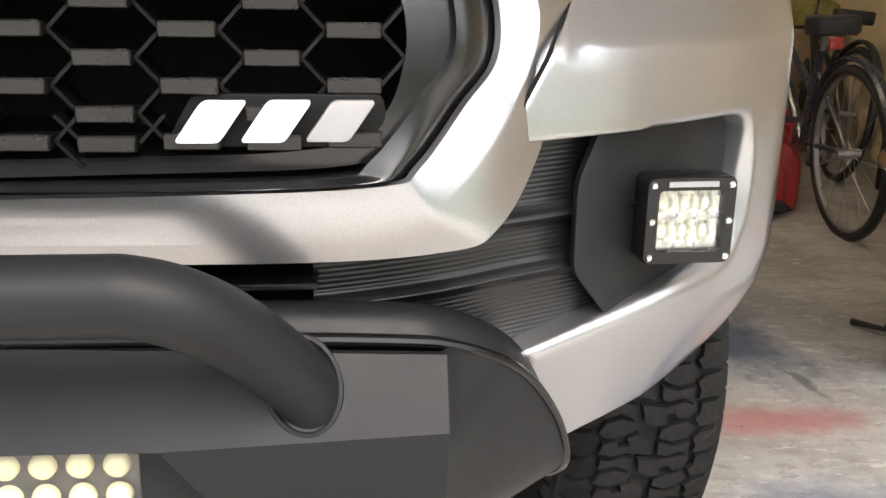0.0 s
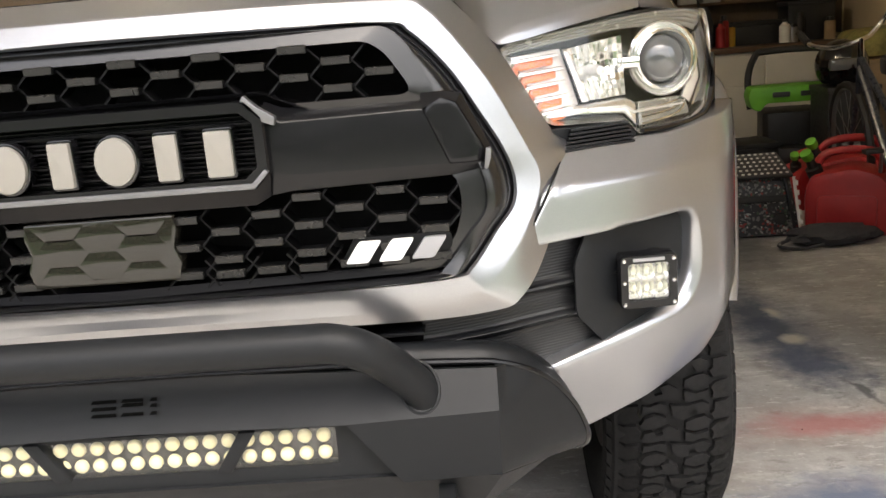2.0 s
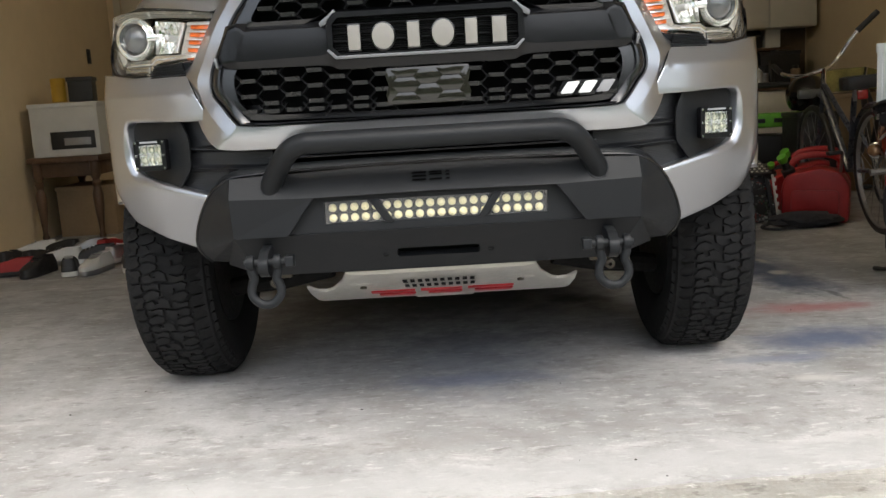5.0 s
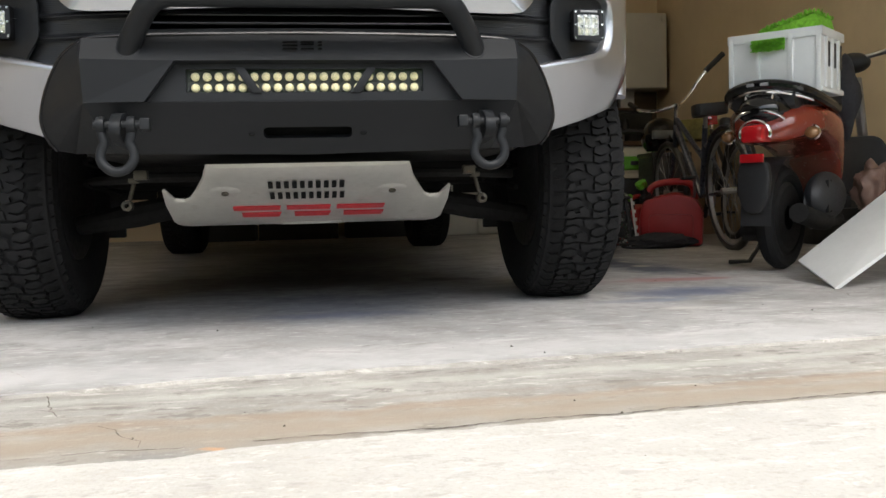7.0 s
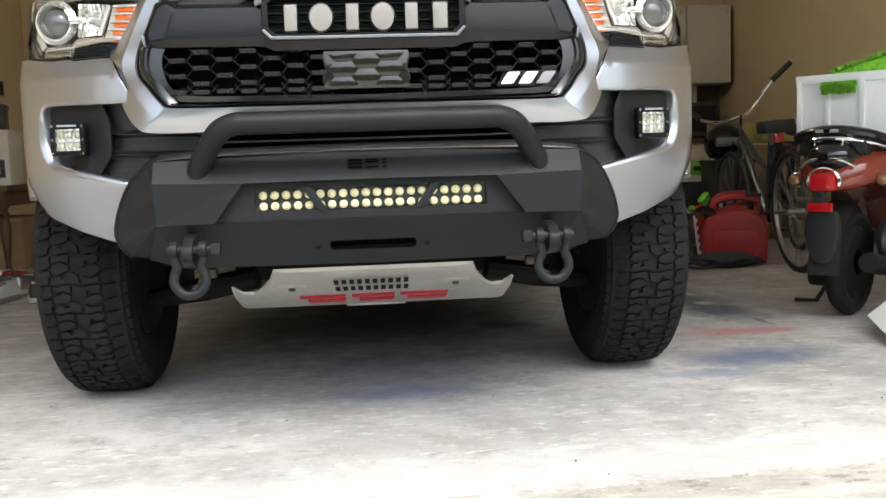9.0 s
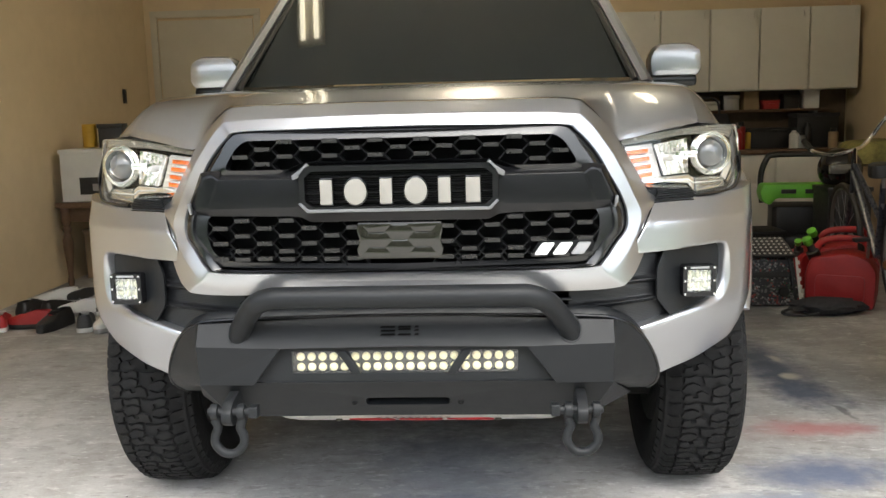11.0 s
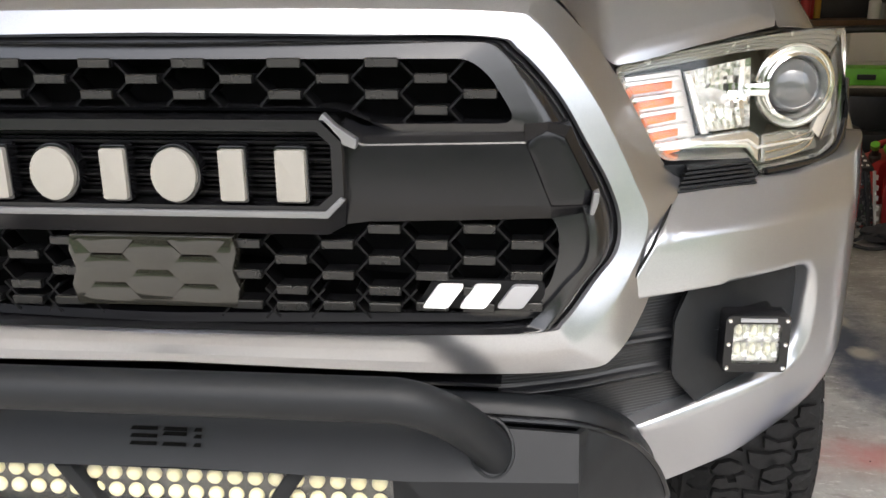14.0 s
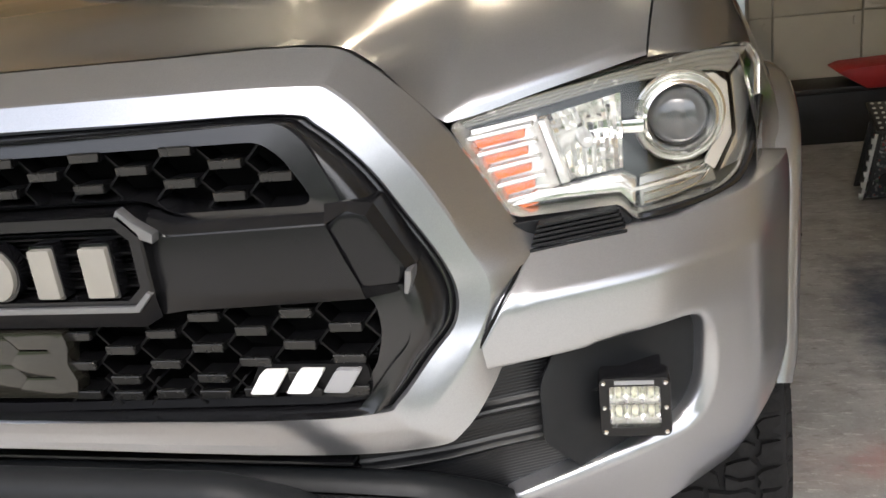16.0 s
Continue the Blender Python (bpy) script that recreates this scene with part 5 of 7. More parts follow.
# hoop
half = [(.382, .008, .648), (.378, -.003, .674), (.348, -.038, .722), (.320, -.066, .753), (.287, -.0745, .767), (.24, -.075, .7685), (0, -.075, .7685)]
path = curve(half, 7)
path = [tuple(p) for p in path] + [(-p[0], p[1], p[2]) for p in path[-2::-1]]
hoop = part("bull_bar", tube(path, 0.0245, 24), STEEL, truck, "black steel tube hoop", sharp=60)

def weld_line(s):
    """Where the foot of the hoop meets the sloping plate."""
    foot, way = Vector((.382, .008, .648)), (Vector((.378, -.003, .674)) - Vector((.382, .008, .648))).normalized()
    across = way.cross(Vector((1, 0, 0))).normalized()
    flat = across.cross(way).normalized()
    ring = []
    for a in np.linspace(0, 2 * math.pi, 28):
        q = foot + 0.0250 * (math.cos(a) * flat + math.sin(a) * across)
        k = -(q.y + 0.020 - 0.47 * (q.z - 0.642)) / (way.y - 0.47 * way.z)
        q = q + k * way
        ring.append((s * q.x, q.y - 0.001, q.z))
    return ring


for s in (1, -1):
    part("weld_bead", tube(weld_line(s), 0.0026, 6, False), STEEL, hoop, "weld bead")

# light bar
bar = new("light_bar")
bar.parent = truck
tagged(bar, "double-row light bar with yellow diodes")
part("bar_housing", box((0, 0.032, 0.599), (0.54, 0.012, 0.062), 0.002), GLOSSBLACK, bar)
part("bar_reflector", box((0, 0.0215, 0.599), (0.524, 0.004, 0.053), 0), RIM, bar, "dark reflector")
led = None
for i in range(20):
    for z in (0.5855, 0.6100):
        m = Matrix.Translation(((i - 9.5) * 0.0256, 0.0185, z)) @ pose(0, 0, 0, 90, 0, 0)
        if led is None:
            led = part("diode", lathe([(0.0098, 0.002), (0.0095, 0.006), (0.0075, 0.0085), (0.004, 0.010), (0.0001, 0.0105)], 14), PHOSPHOR, bar, "yellow diode")
            led.matrix_basis = m
        else:
            d = led.copy()
            scene.collection.objects.link(d)
            d.matrix_basis = m
cover = part("bar_lens", box((0, 0.0055, 0.600), (0.522, 0.002, 0.051), 0), LENSCLEAR, bar, "clear cover")
cover.visible_shadow = False

# shackles
for s in (1, -1):
    sh = new("shackle")
    sh.parent = truck
    tagged(sh, "black bow shackle on a steel tab")
    x0, y0, z0 = s * .402, -.052, .497
    part("tab", prism(rounded([(.03, .535), (-.045, .525), (-.075, .505), (-.075, .482), (-.05, .465), (.08, .455), (.08, .5)], 0.014), x0 - .0115, x0 + .0115, "x", 0.002), STEEL, sh, "steel tab")
    bow = [(x0 - .031, y0, z0 + .004), (x0 - .030, y0, z0 - .018), (x0 - .026, y0, z0 - .034), (x0 - .033, y0, z0 - .052), (x0 - .033, y0 - .002, z0 - .072), (x0 - .018, y0 - .003, z0 - .090), (x0, y0 - .004, z0 - .095)]
    bow = bow + [(2 * x0 - a, b, c) for a, b, c in bow[-2::-1]]
    pts = curve(bow, 4)
    part("bow", tube(pts, 0.0105, 14), STEEL, sh, "black steel bow", sharp=60)
    for e in (-1, 1):
        part("eye", lathe([(0.011, -0.009), (0.0175, -0.008), (0.019, 0.0), (0.0175, 0.008), (0.011, 0.009)], 20, m=Matrix.Translation((x0 + e * .031, y0, z0 + .004)) @ pose(0, 0, 0, 0, 90, 0)), STEEL, sh)
    part("pin", tube([(x0 - s * .052, y0, z0 + .004), (x0 + s * .046, y0, z0 + .004)], 0.0095, 14), STEEL, sh)
    part("pin_head", prism(rounded([(-.015, -.012), (.015, -.014), (.017, .013), (-.014, .014)], 0.004), x0 - s * .050, x0 - s * .070, "x", 0.002, m=Matrix.Translation((0, y0, z0 + .004))), STEEL, sh)

# --- skid plate ---
SKID_HALF = [(0.246, 0), (0.262, 0.08), (0.285, 0.15), (0.305, 0.205), (0.322, 0.222), (0.345, 0.215), (0.362, 0.15), (0.369, 0.155), (0.375, 0.25), (0.372, 0.37), (0.358, 0.43), (0.335, 0.465)]
SKID = [(-x, t) for x, t in SKID_HALF] + SKID_HALF[::-1]


def skid_at(u, t, back):
    under = max(0, t - 0.39)
    return Vector((u, .178 + .945 * max(0, t - .012) - 0.1 * back, .416 - .365 * t + 0.25 * under + back))


skid = part("skid_plate", patch(SKID, skid_at, 0.03, 0.004, 0.004), ALU, truck, "silver aluminium skid plate with slots", recalc=False)
for i in range(10):
    for t in (.112, .185):
        x = -.098 + i * .0200 + (.002 if t > .15 else 0)
        q = [skid_at(x - .006, t - .024, -.0025), skid_at(x + .006, t - .024, -.0025), skid_at(x + .006, t + .024, -.0025), skid_at(x - .006, t + .024, -.0025)]
        bm = bmesh.new()
        for v in q:
            v.y -= 0.003
        bm.faces.new([bm.verts.new(v) for v in q])
        part("vent_slot", bm, DARK, skid, "dark vent slot")


def skid_bar(points, name="badge_bar"):
    q = [skid_at(u, t, 0.0) + Vector((0, -0.004, -0.003)) for u, t in points]
    bm = bmesh.new()
    top = [bm.verts.new(v) for v in q]
    low = [bm.verts.new(v + Vector((0, 0.005, 0.004))) for v in q]
    bm.faces.new(top)
    for i in range(len(q)):
        bm.faces.new((top[i], low[i], low[(i + 1) % len(q)], top[(i + 1) % len(q)]))
    part(name, bm, RED, skid, "plain red badge bar")


for x0, x1 in ((-.203, -.078), (-.062, .056), (.072, .202)):
    skid_bar([(x0, .262), (x1, .262), (x1 - .003, .288), (x0, .288)])
    bar_shape = [(x0 + .02, .310), (x1, .310), (x1 - .006, .338), (x0 + .02, .338)]
    skid_bar(bar_shape)
for s in (1, -1):
    p = skid_at(s * .214, .155, 0)
    part("bolt_dimple", lathe([(0.036, -0.002), (0.028, 0.003), (0.016, 0.005), (0.0001, 0.005)], 18, m=Matrix.Translation(p) @ pose(0, 0, 0, 159, 0, 0) @ Matrix.Diagonal((1.2, 1, 0.8, 1))), ALU, skid)
    part("bolt", lathe([(0.009, 0.003), (0.009, 0.010), (0.0001, 0.011)], 6, m=Matrix.Translation(p) @ pose(0, 0, 0, 159, 0, 0)), RUSTY, skid, "worn bolt")
part("embossed_slot", tube([skid_at(x, .41, -0.001) for x in (-.08, 0, .09)], 0.008, 8, squash=0.6), ALU, skid)

# --- wheels ---
R, WIDTH = 0.402, 0.240


def tyre_radius(w):
    a = abs(w) / (WIDTH / 2)
    return R - 0.010 - 0.010 * a**2.5 - (0.03 * (a - 0.9) / 0.1 * (a > 0.9))


def tyre_mesh():
    prof = [(0.225, -.088), (0.25, -.109), (0.31, -.122), (0.355, -.121), (tyre_radius(.119), -.1185)]
    prof += [(tyre_radius(w), w) for w in np.linspace(-.109, .109, 9)]
    prof += [(tyre_radius(.119), .1185), (0.355, .121), (0.31, .122), (0.25, .109), (0.225, .088)]
    return lathe(prof, 64)


def tread_mesh():
    """All-terrain tread: square shoulder blocks, hooked blocks that interlock in the middle."""
    shapes = [
        [(.072, .02), (.070, .22), (.063, .29), (.070, .45), (.092, .42), (.123, .43), (.123, .00), (.092, -.02)],
        [(.074, .55), (.064, .66), (.069, .80), (.066, .95), (.092, .92), (.123, .93), (.123, .50), (.092, .50)],
        [(-.010, .02), (-.006, .30), (.010, .42), (.026, .36), (.022, .20), (.036, .16), (.042, .29), (.059, .24), (.064, .06), (.050, -.02), (.022, .06)],
        [(.018, .46), (.016, .62), (.036, .71), (.056, .63), (.066, .45), (.054, .33), (.036, .37)],
        [(.016, .70), (.016, .94), (.030, .98), (.048, .90), (.060, .92), (.062, .72), (.038, .79)],
    ]
    shapes += [[(-w, .95 - t) for w, t in q] for q in shapes]
    n = 31
    bm = bmesh.new()
    for i in range(n):
        for q in shapes:
            top, low = [], []
            c = np.mean(q, 0)
            for w, t in q:
                for ring, k, h in ((top, 0.95, 0.0105), (low, 1.0, -0.004)):
                    ww, tt = c[0] + (w - c[0]) * k, c[1] + (t - c[1]) * k
                    a = 2 * math.pi * (i + tt) / n
                    drop = max(0.0, abs(ww) - 0.104)
                    r = tyre_radius(min(abs(ww), .119)) + h - 0.25 * drop
                    ring.append(bm.verts.new((r * math.cos(a), r * math.sin(a), ww)))
            bm.faces.new(top)
            for j in range(len(top)):
                bm.faces.new((top[j], low[j], low[(j + 1) % len(top)], top[(j + 1) % len(top)]))
    return bm


first = None
for s, y in ((1, .862), (-1, .838), (1, 4.10), (-1, 4.10)):
    at = Matrix.Translation((s * .797, y, R - 0.004)) @ pose(0, 0, 0, 0, 90 * s, 0)
    if first is None:
        first = part("wheel", lathe([(0.10, .02), (0.19, .06), (0.222, .095), (0.23, .10), (0.23, -.10), (0.10, -.08), (0.0001, -.08)], 40), RIM, truck, "dark alloy wheel with all-terrain tyre")
        first.matrix_basis = at
        part("tyre", tyre_mesh(), RUBBER, first, "black all-terrain tyre", sharp=50)
        part("tread", tread_mesh(), RUBBER, first, "chunky tread blocks", sharp=25)
        for k in range(6):
            a = k * math.pi / 3
            part("spoke", box((0.13 * math.cos(a), 0.13 * math.sin(a), 0.06), (0.05, 0.05, 0.04), 0.01), RIM, first)
    else:
        w = copy_thing(first, at)

# --- suspension seen below ---
for s in (1, -1):
    part("control_arm", tube([(s * .36, .80, .33), (s * .52, .82, .30), (s * .70, .86, .27)], [.035, .04, .03], 10), UNDER, truck, "black control arm")
    part("sway_link", tube([(s * .487, .60, .400), (s * .494, .60, .37), (s * .502, .60, .343)], 0.006, 8), RUSTY, truck, "worn sway bar link")
    part("link_nut", box((s * .487, .60, .398), (.030, .024, .014), .003), RUSTY, truck)
    part("bushing", lathe([(0.015, -.014), (0.015, .014), (0.006, .016), (0.006, -.016)], 18, m=Matrix.Translation((s * .506, .59, .328)) @ pose(0, 0, 0, 90, 0, 0)), RUSTY, truck, "round rubber bushing")
    part("frame_bracket", box((s * .42, .32, .405), (.034, .03, .024), .006), RUSTY, truck, "rusty frame bracket")
    part("spring", tube([(s * .62 + .055 * math.cos(a), .86 + .055 * math.sin(a), .36 + .011 * a) for a in np.linspace(0, 30, 120)], 0.008, 6), UNDER, truck)
part("sway_bar", tube([(-.62, .70, .40), (-.45, .58, .405), (0, .55, .405), (.45, .58, .405), (.62, .70, .40)], 0.014, 8), UNDER, truck, "black sway bar")
part("cross_member", box((0, 1.0, .36), (.9, .12, .12), .02), UNDER, truck)
part("rear_axle", tube([(-.7, 4.1, .40), (.7, 4.1, .40)], 0.045, 12), UNDER, truck)

# --- what hangs under the truck ---
for s in (1, -1):
    part("frame_rail", box((s * .42, 2.9, .52), (.07, 4.2, .13), .01), UNDER, truck, "dark chassis rail")
    part("leaf_spring", tube(curve([(s * .56, 3.45, .42), (s * .56, 3.75, .36), (s * .56, 4.1, .345), (s * .56, 4.45, .36), (s * .56, 4.75, .42)], 4), .024, 8), UNDER, truck)
    part("mud_flap", box((s * .80, 1.42, .33), (.26, .02, .24), .006), TRIM, truck, "black mud flap")
part("differential", lathe([(.0001, -.15), (.09, -.13), (.135, -.05), (.135, .05), (.09, .13), (.0001, .15)], 24, m=Matrix.Translation((.05, 4.05, .37)) @ pose(0, 0, 0, 90, 0, 0)), UNDER, truck, "dark axle differential")
part("gearbox", box((0, 1.7, .44), (.36, .9, .22), .06), UNDER, truck)
part("cross_member", box((0, 2.15, .40), (.84, .12, .06), .015), UNDER, truck)
part("drive_shaft", tube([(0, 2.1, .43), (.03, 3.9, .40)], .04, 12), UNDER, truck)
part("fuel_tank", box((-.24, 2.9, .40), (.30, 1.0, .22), .05), UNDER, truck)
part("muffler", tube([(.24, 2.5, .40), (.24, 3.3, .40)], .10, 16), UNDER, truck)
spare = part("spare_wheel", lathe([(.10, -.06), (.22, -.08), (.22, .08), (.10, .06)], 28, m=Matrix.Translation((0, 4.95, .46))), UNDER, truck, "spare wheel under the bed")
part("spare_tyre", tube([(.285 * math.cos(a), 4.95 + .285 * math.sin(a), .46) for a in np.linspace(0, 2 * math.pi, 33)], .10, 10, False), RUBBER, spare)
part("hitch_beam", box((0, 5.35, .46), (1.1, .09, .10), .01), UNDER, truck)

# ================= things in the garage =================
WOOD = surface("dark_stained_wood", (0.10, 0.055, 0.03), 0.45, var=0.3, scale=5, stretch=(1, 6, 1))
CARD = surface("white_cardboard", (0.62, 0.62, 0.60), 0.7, var=0.05)
KRAFT = surface("brown_cardboard", (0.30, 0.21, 0.12), 0.8, var=0.1)
BLACKPL = surface("black_plastic", (0.015, 0.015, 0.016), 0.5)
GREEN = surface("lime_green_plastic", (0.13, 0.42, 0.03), 0.45)
REDPL = surface("red_plastic", (0.33, 0.018, 0.020), 0.45, var=0.15)
REDSC = surface("red_scooter_paint", (0.21, 0.027, 0.014), 0.22, coat=0.8, var=0.1)
MICRO = surface("green_microfibre", (0.22, 0.55, 0.04), 0.95, var=0.3, scale=80, bump=1.0, bscale=400)
CRATE = surface("white_crate_plastic", (0.78, 0.80, 0.79), 0.45, var=0.04)
STEELGREY = surface("grey_steel", (0.35, 0.35, 0.36), 0.4, metal=0.9)
NAVY = surface("dark_frame_paint", (0.03, 0.035, 0.05), 0.3)
YELLOW = surface("yellow_plastic", (0.55, 0.33, 0.03), 0.5)
TAILRED = surface("red_lamp_lens", (0.42, 0.008, 0.012), 0.12, coat=1.0)
CLOTH = surface("dark_cloth", (0.03, 0.03, 0.035), 0.9, var=0.3)
PINKBAG = surface("thin_plastic_bag", (0.20, 0.12, 0.09), 0.5, var=0.2)

# --- back wall: door, cabinets, counter ---
door = structure(part("door_1", box((-2.34, BACK - 0.012, 1.015), (0.86, 0.02, 2.03), 0.004), TRIMWHITE), "white flat garage door to the house, closed", "door")
part("door_knob", lathe([(0.0001, 0.06), (0.02, 0.055), (0.028, 0.04), (0.02, 0.022), (0.012, 0.015), (0.025, 0.0)], 16, m=Matrix.Translation((-2.02, BACK - 0.022, 0.95)) @ pose(0, 0, 0, 90, 0, 0)), STEELGREY, door, "steel door knob")
for c, s in (((-2.81, BACK - 0.014, 1.04), (0.06, 0.028, 2.08)), ((-1.87, BACK - 0.014, 1.04), (0.06, 0.028, 2.08)), ((-2.34, BACK - 0.014, 2.085), (1.0, 0.028, 0.06))):
    structure(part("trim", box(c, s, 0.006), TRIMWHITE), "white painted door casing", "trim")
switch = thing("light_switch", "dark rocker light switch on the tan wall", "light switch", at=Matrix.Translation((LEFT + 0.002, 5.62, 1.36)))
part("plate", box((0.003, 0, 0), (0.006, 0.075, 0.12), 0.003), BLACKPL, switch)
part("rocker", box((0.008, 0, 0), (0.006, 0.033, 0.066), 0.002), BLACKPL, switch)


def cabinet(name, x0, x1, z0, z1, depth, doors, label, group):
    cab = thing(name, label, "cabinet", group)
    w = x1 - x0
    part("body", box(((x0 + x1) / 2, BACK - depth / 2, (z0 + z1) / 2), (w - 0.002, depth - 0.004, z1 - z0), 0.004), WHITE, cab)
    z = z0 + 0.006
    for h in doors:
        hh = h * (z1 - z0)
        d = part("door", box(((x0 + x1) / 2, BACK - depth - 0.009, z + hh / 2 - 0.003), (w - 0.012, 0.018, hh - 0.008), 0.004), WHITE, cab)
        part("handle", box((x1 - 0.05, BACK - depth - 0.026, z + hh - 0.06), (0.012, 0.016, 0.05), 0.004), WHITE, d)
        z += hh
    return cab


for i in range(5):
    cabinet("wall_cabinet", 1.23 + i * 0.41, 1.64 + i * 0.41, 1.27, 1.95, 0.32, (1.0,), "white flat-front wall cabinet with a single door", "wall cabinets")
for i in range(4):
    cabinet("base_cabinet", 0.9 + i * 0.55, 1.45 + i * 0.55, 0.0, 0.74, 0.55, (0.68, 0.30), "white base cabinet with a drawer over a door", "base cabinets")
tagged(part("worktop", box((2.1, BACK - 0.29, 0.765), (2.42, 0.58, 0.04), 0.006), WOOD), "dark worn wooden worktop on the base cabinets", "worktop")


def carton(c, s, mat, label, name="storage_box", turn=0, lid=None):
    b = thing(name, label, "box", at=pose(*c, 0, 0, turn))
    part("body", box((0, 0, s[2] / 2), s, 0.006), mat, b)
    part("lid", box((0, 0, s[2] + 0.012), (s[0] + 0.015, s[1] + 0.015, 0.03), 0.006), lid or mat, b)
    return b


bag = thing("tool_bag", "black cloth tool bag standing open on the worktop", "tool bag", at=pose(2.05, 5.90, 0.785))
part("body", loft([[(x * k, y * k2, z) for x, y in rounded([(-.19, -.11), (.19, -.11), (.19, .11), (-.19, .11)], .05)] for k, k2, z in ((.9, .9, 0), (1, 1, .02), (1, 1.05, .16), (.92, .7, .25), (.86, .25, .30), (.84, .1, .30))], True, True), CLOTH, bag, "black cloth body")
part("strap", tube(curve([(-.10, 0, .28), (-.08, 0, .40), (0, 0, .44), (.08, 0, .40), (.10, 0, .28)], 5), .010, 8), CLOTH, bag, "carrying strap")
# dark sheet added over the wall to paint the shade under the cabinets
panel = thing("cabinet_shade", "dark brown sheet painting the shade under the wall cabinets", "wall panel")
part("board", box((2.1, BACK - 0.014, 1.07), (2.40, 0.02, 0.52), 0.003), surface("shade_brown", (0.10, 0.07, 0.045), 0.7, var=0.3, scale=4), panel)
drill = thing("cordless_drill", "dark cordless drill lying on the worktop", "drill", at=pose(1.62, 5.80, 0.785, 0, 0, 25))
part("body", tube([(-.10, 0, .21), (.02, 0, .21), (.06, 0, .21)], [.035, .036, .028], 14), BLACKPL, drill)
part("chuck", tube([(.06, 0, .21), (.12, 0, .21)], [.022, .014], 12), STEELGREY, drill, "steel chuck")
part("grip", tube(curve([(-.05, 0, .20), (-.06, 0, .12), (-.05, 0, .05)], 4), .022, 10), BLACKPL, drill)
part("battery", box((-.04, 0, .025), (.12, .075, .05), .01), REDPL, drill, "red battery")
for i, (x, y, r, h, m2) in enumerate(((1.85, 5.74, .033, .20, STEELGREY), (2.30, 5.78, .036, .23, REDPL), (2.37, 5.84, .030, .17, YELLOW), (2.78, 5.76, .045, .13, STEELGREY), (2.86, 5.82, .034, .21, BLACKPL), (3.05, 5.75, .04, .16, KRAFT))):
    can = thing("spray_can", "slim spray can with cap on the worktop", "spray can", "cans on the worktop", at=pose(x, y, .785))
    part("can_body", lathe([(.0001, 0), (r, 0), (r, h * .78), (r * .8, h * .83), (.0001, h * .83)], 18), m2, can)
    part("cap", lathe([(r * .62, h * .83), (r * .62, h * .99), (r * .5, h), (.0001, h)], 14), BLACKPL, can, "plastic cap")
carton((2.5, 5.95, 0.785), (0.45, 0.25, 0.14), BLACKPL, "low black tool case on the worktop", "tool_case")
carton((1.55, 5.95, 0.785), (0.5, 0.24, 0.18), KRAFT, "brown carton on the worktop", "carton")
carton((2.95, 5.95, 0.785), (0.34, 0.24, 0.26), BLACKPL, "black tool box on the worktop", "tool_box", lid=CLOTH)


def bottle(x, y, z, r, h, mat, label):
    b = thing("bottle", label, "bottle", at=Matrix.Translation((x, y, z)))
    part("body", lathe([(0.0001, 0), (r, 0.004), (r, h * 0.7), (r * 0.45, h * 0.82), (r * 0.4, h * 0.9)], 16), mat, b)
    part("cap", lathe([(r * 0.48, h * 0.88), (r * 0.48, h), (0.0001, h)], 12), BLACKPL, b)


bottle(2.72, 5.72, 0.785, 0.04, 0.17, CARD, "white bottle on the worktop")
bottle(2.25, 5.68, 0.785, 0.035, 0.2, REDPL, "red spray bottle on the worktop")
bottle(1.8, 5.7, 0.785, 0.035, 0.2, CARD, "white spray can on the worktop")
bottle(1.35, 5.7, 0.785, 0.04, 0.22, YELLOW, "yellow oil bottle on the worktop")
shelf = thing("wall_shelf", "dark open shelf under the wall cabinets with small parts", "shelf")
part("board", box((2.3, BACK - 0.10, 1.10), (1.6, 0.2, 0.02), 0.003), WOOD, shelf)
for x in (1.6, 3.0):
    part("bracket", box((x, BACK - 0.08, 1.06), (0.03, 0.16, 0.06), 0.003), STEELGREY, shelf)
for i in range(9):
    x = 1.6 + i * 0.17
    carton((x, BACK - 0.11, 1.112), (0.13, 0.12, 0.05 + 0.05 * ((i * 7) % 3)), (KRAFT, BLACKPL, STEELGREY, REDPL, CARD)[(i * 3) % 5], "small parts box on the wall shelf", "parts_box")

# --- mower ---
mower = thing("lawn_mower", "lime green and black push lawn mower with folded handle", "lawn mower", at=pose(2.40, 4.65, 0, 0, 0, -6))
part("deck", prism(rounded([(-.25, -.3), (.25, -.3), (.27, .1), (.2, .32), (-.2, .32), (-.27, .1)], 0.08), 0.09, 0.24, "z", 0.03), BLACKPL, mower, "black mower deck")
part("motor_cover", prism(rounded([(-.2, -.2), (.2, -.2), (.17, .16), (-.17, .16)], 0.06), 0.24, 0.44, "z", 0.05), BLACKPL, mower, "black motor cover")
part("green_shell", prism(rounded([(-.27, .475), (-.29, .545), (-.27, .60), (.25, .60), (.29, .55), (.30, .50), (.22, .47), (.16, .50), (-.18, .50), (-.22, .45)], 0.02), -0.23, -0.05, "y", 0.015), GREEN, mower, "lime green shell")
for x in (-.1, .06):
    part("grip_slot", box((x, -.235, .55), (.10, .01, .03), 0.008), BLACKPL, mower)
part("handle", tube(curve([(-.24, -.02, .45), (-.25, .0, .64), (-.21, .0, .765), (-.15, .0, .795), (.15, .0, .795), (.21, .0, .765), (.25, .0, .64), (.24, -.02, .45)], 5), 0.021, 10), BLACKPL, mower, "black folded handle")
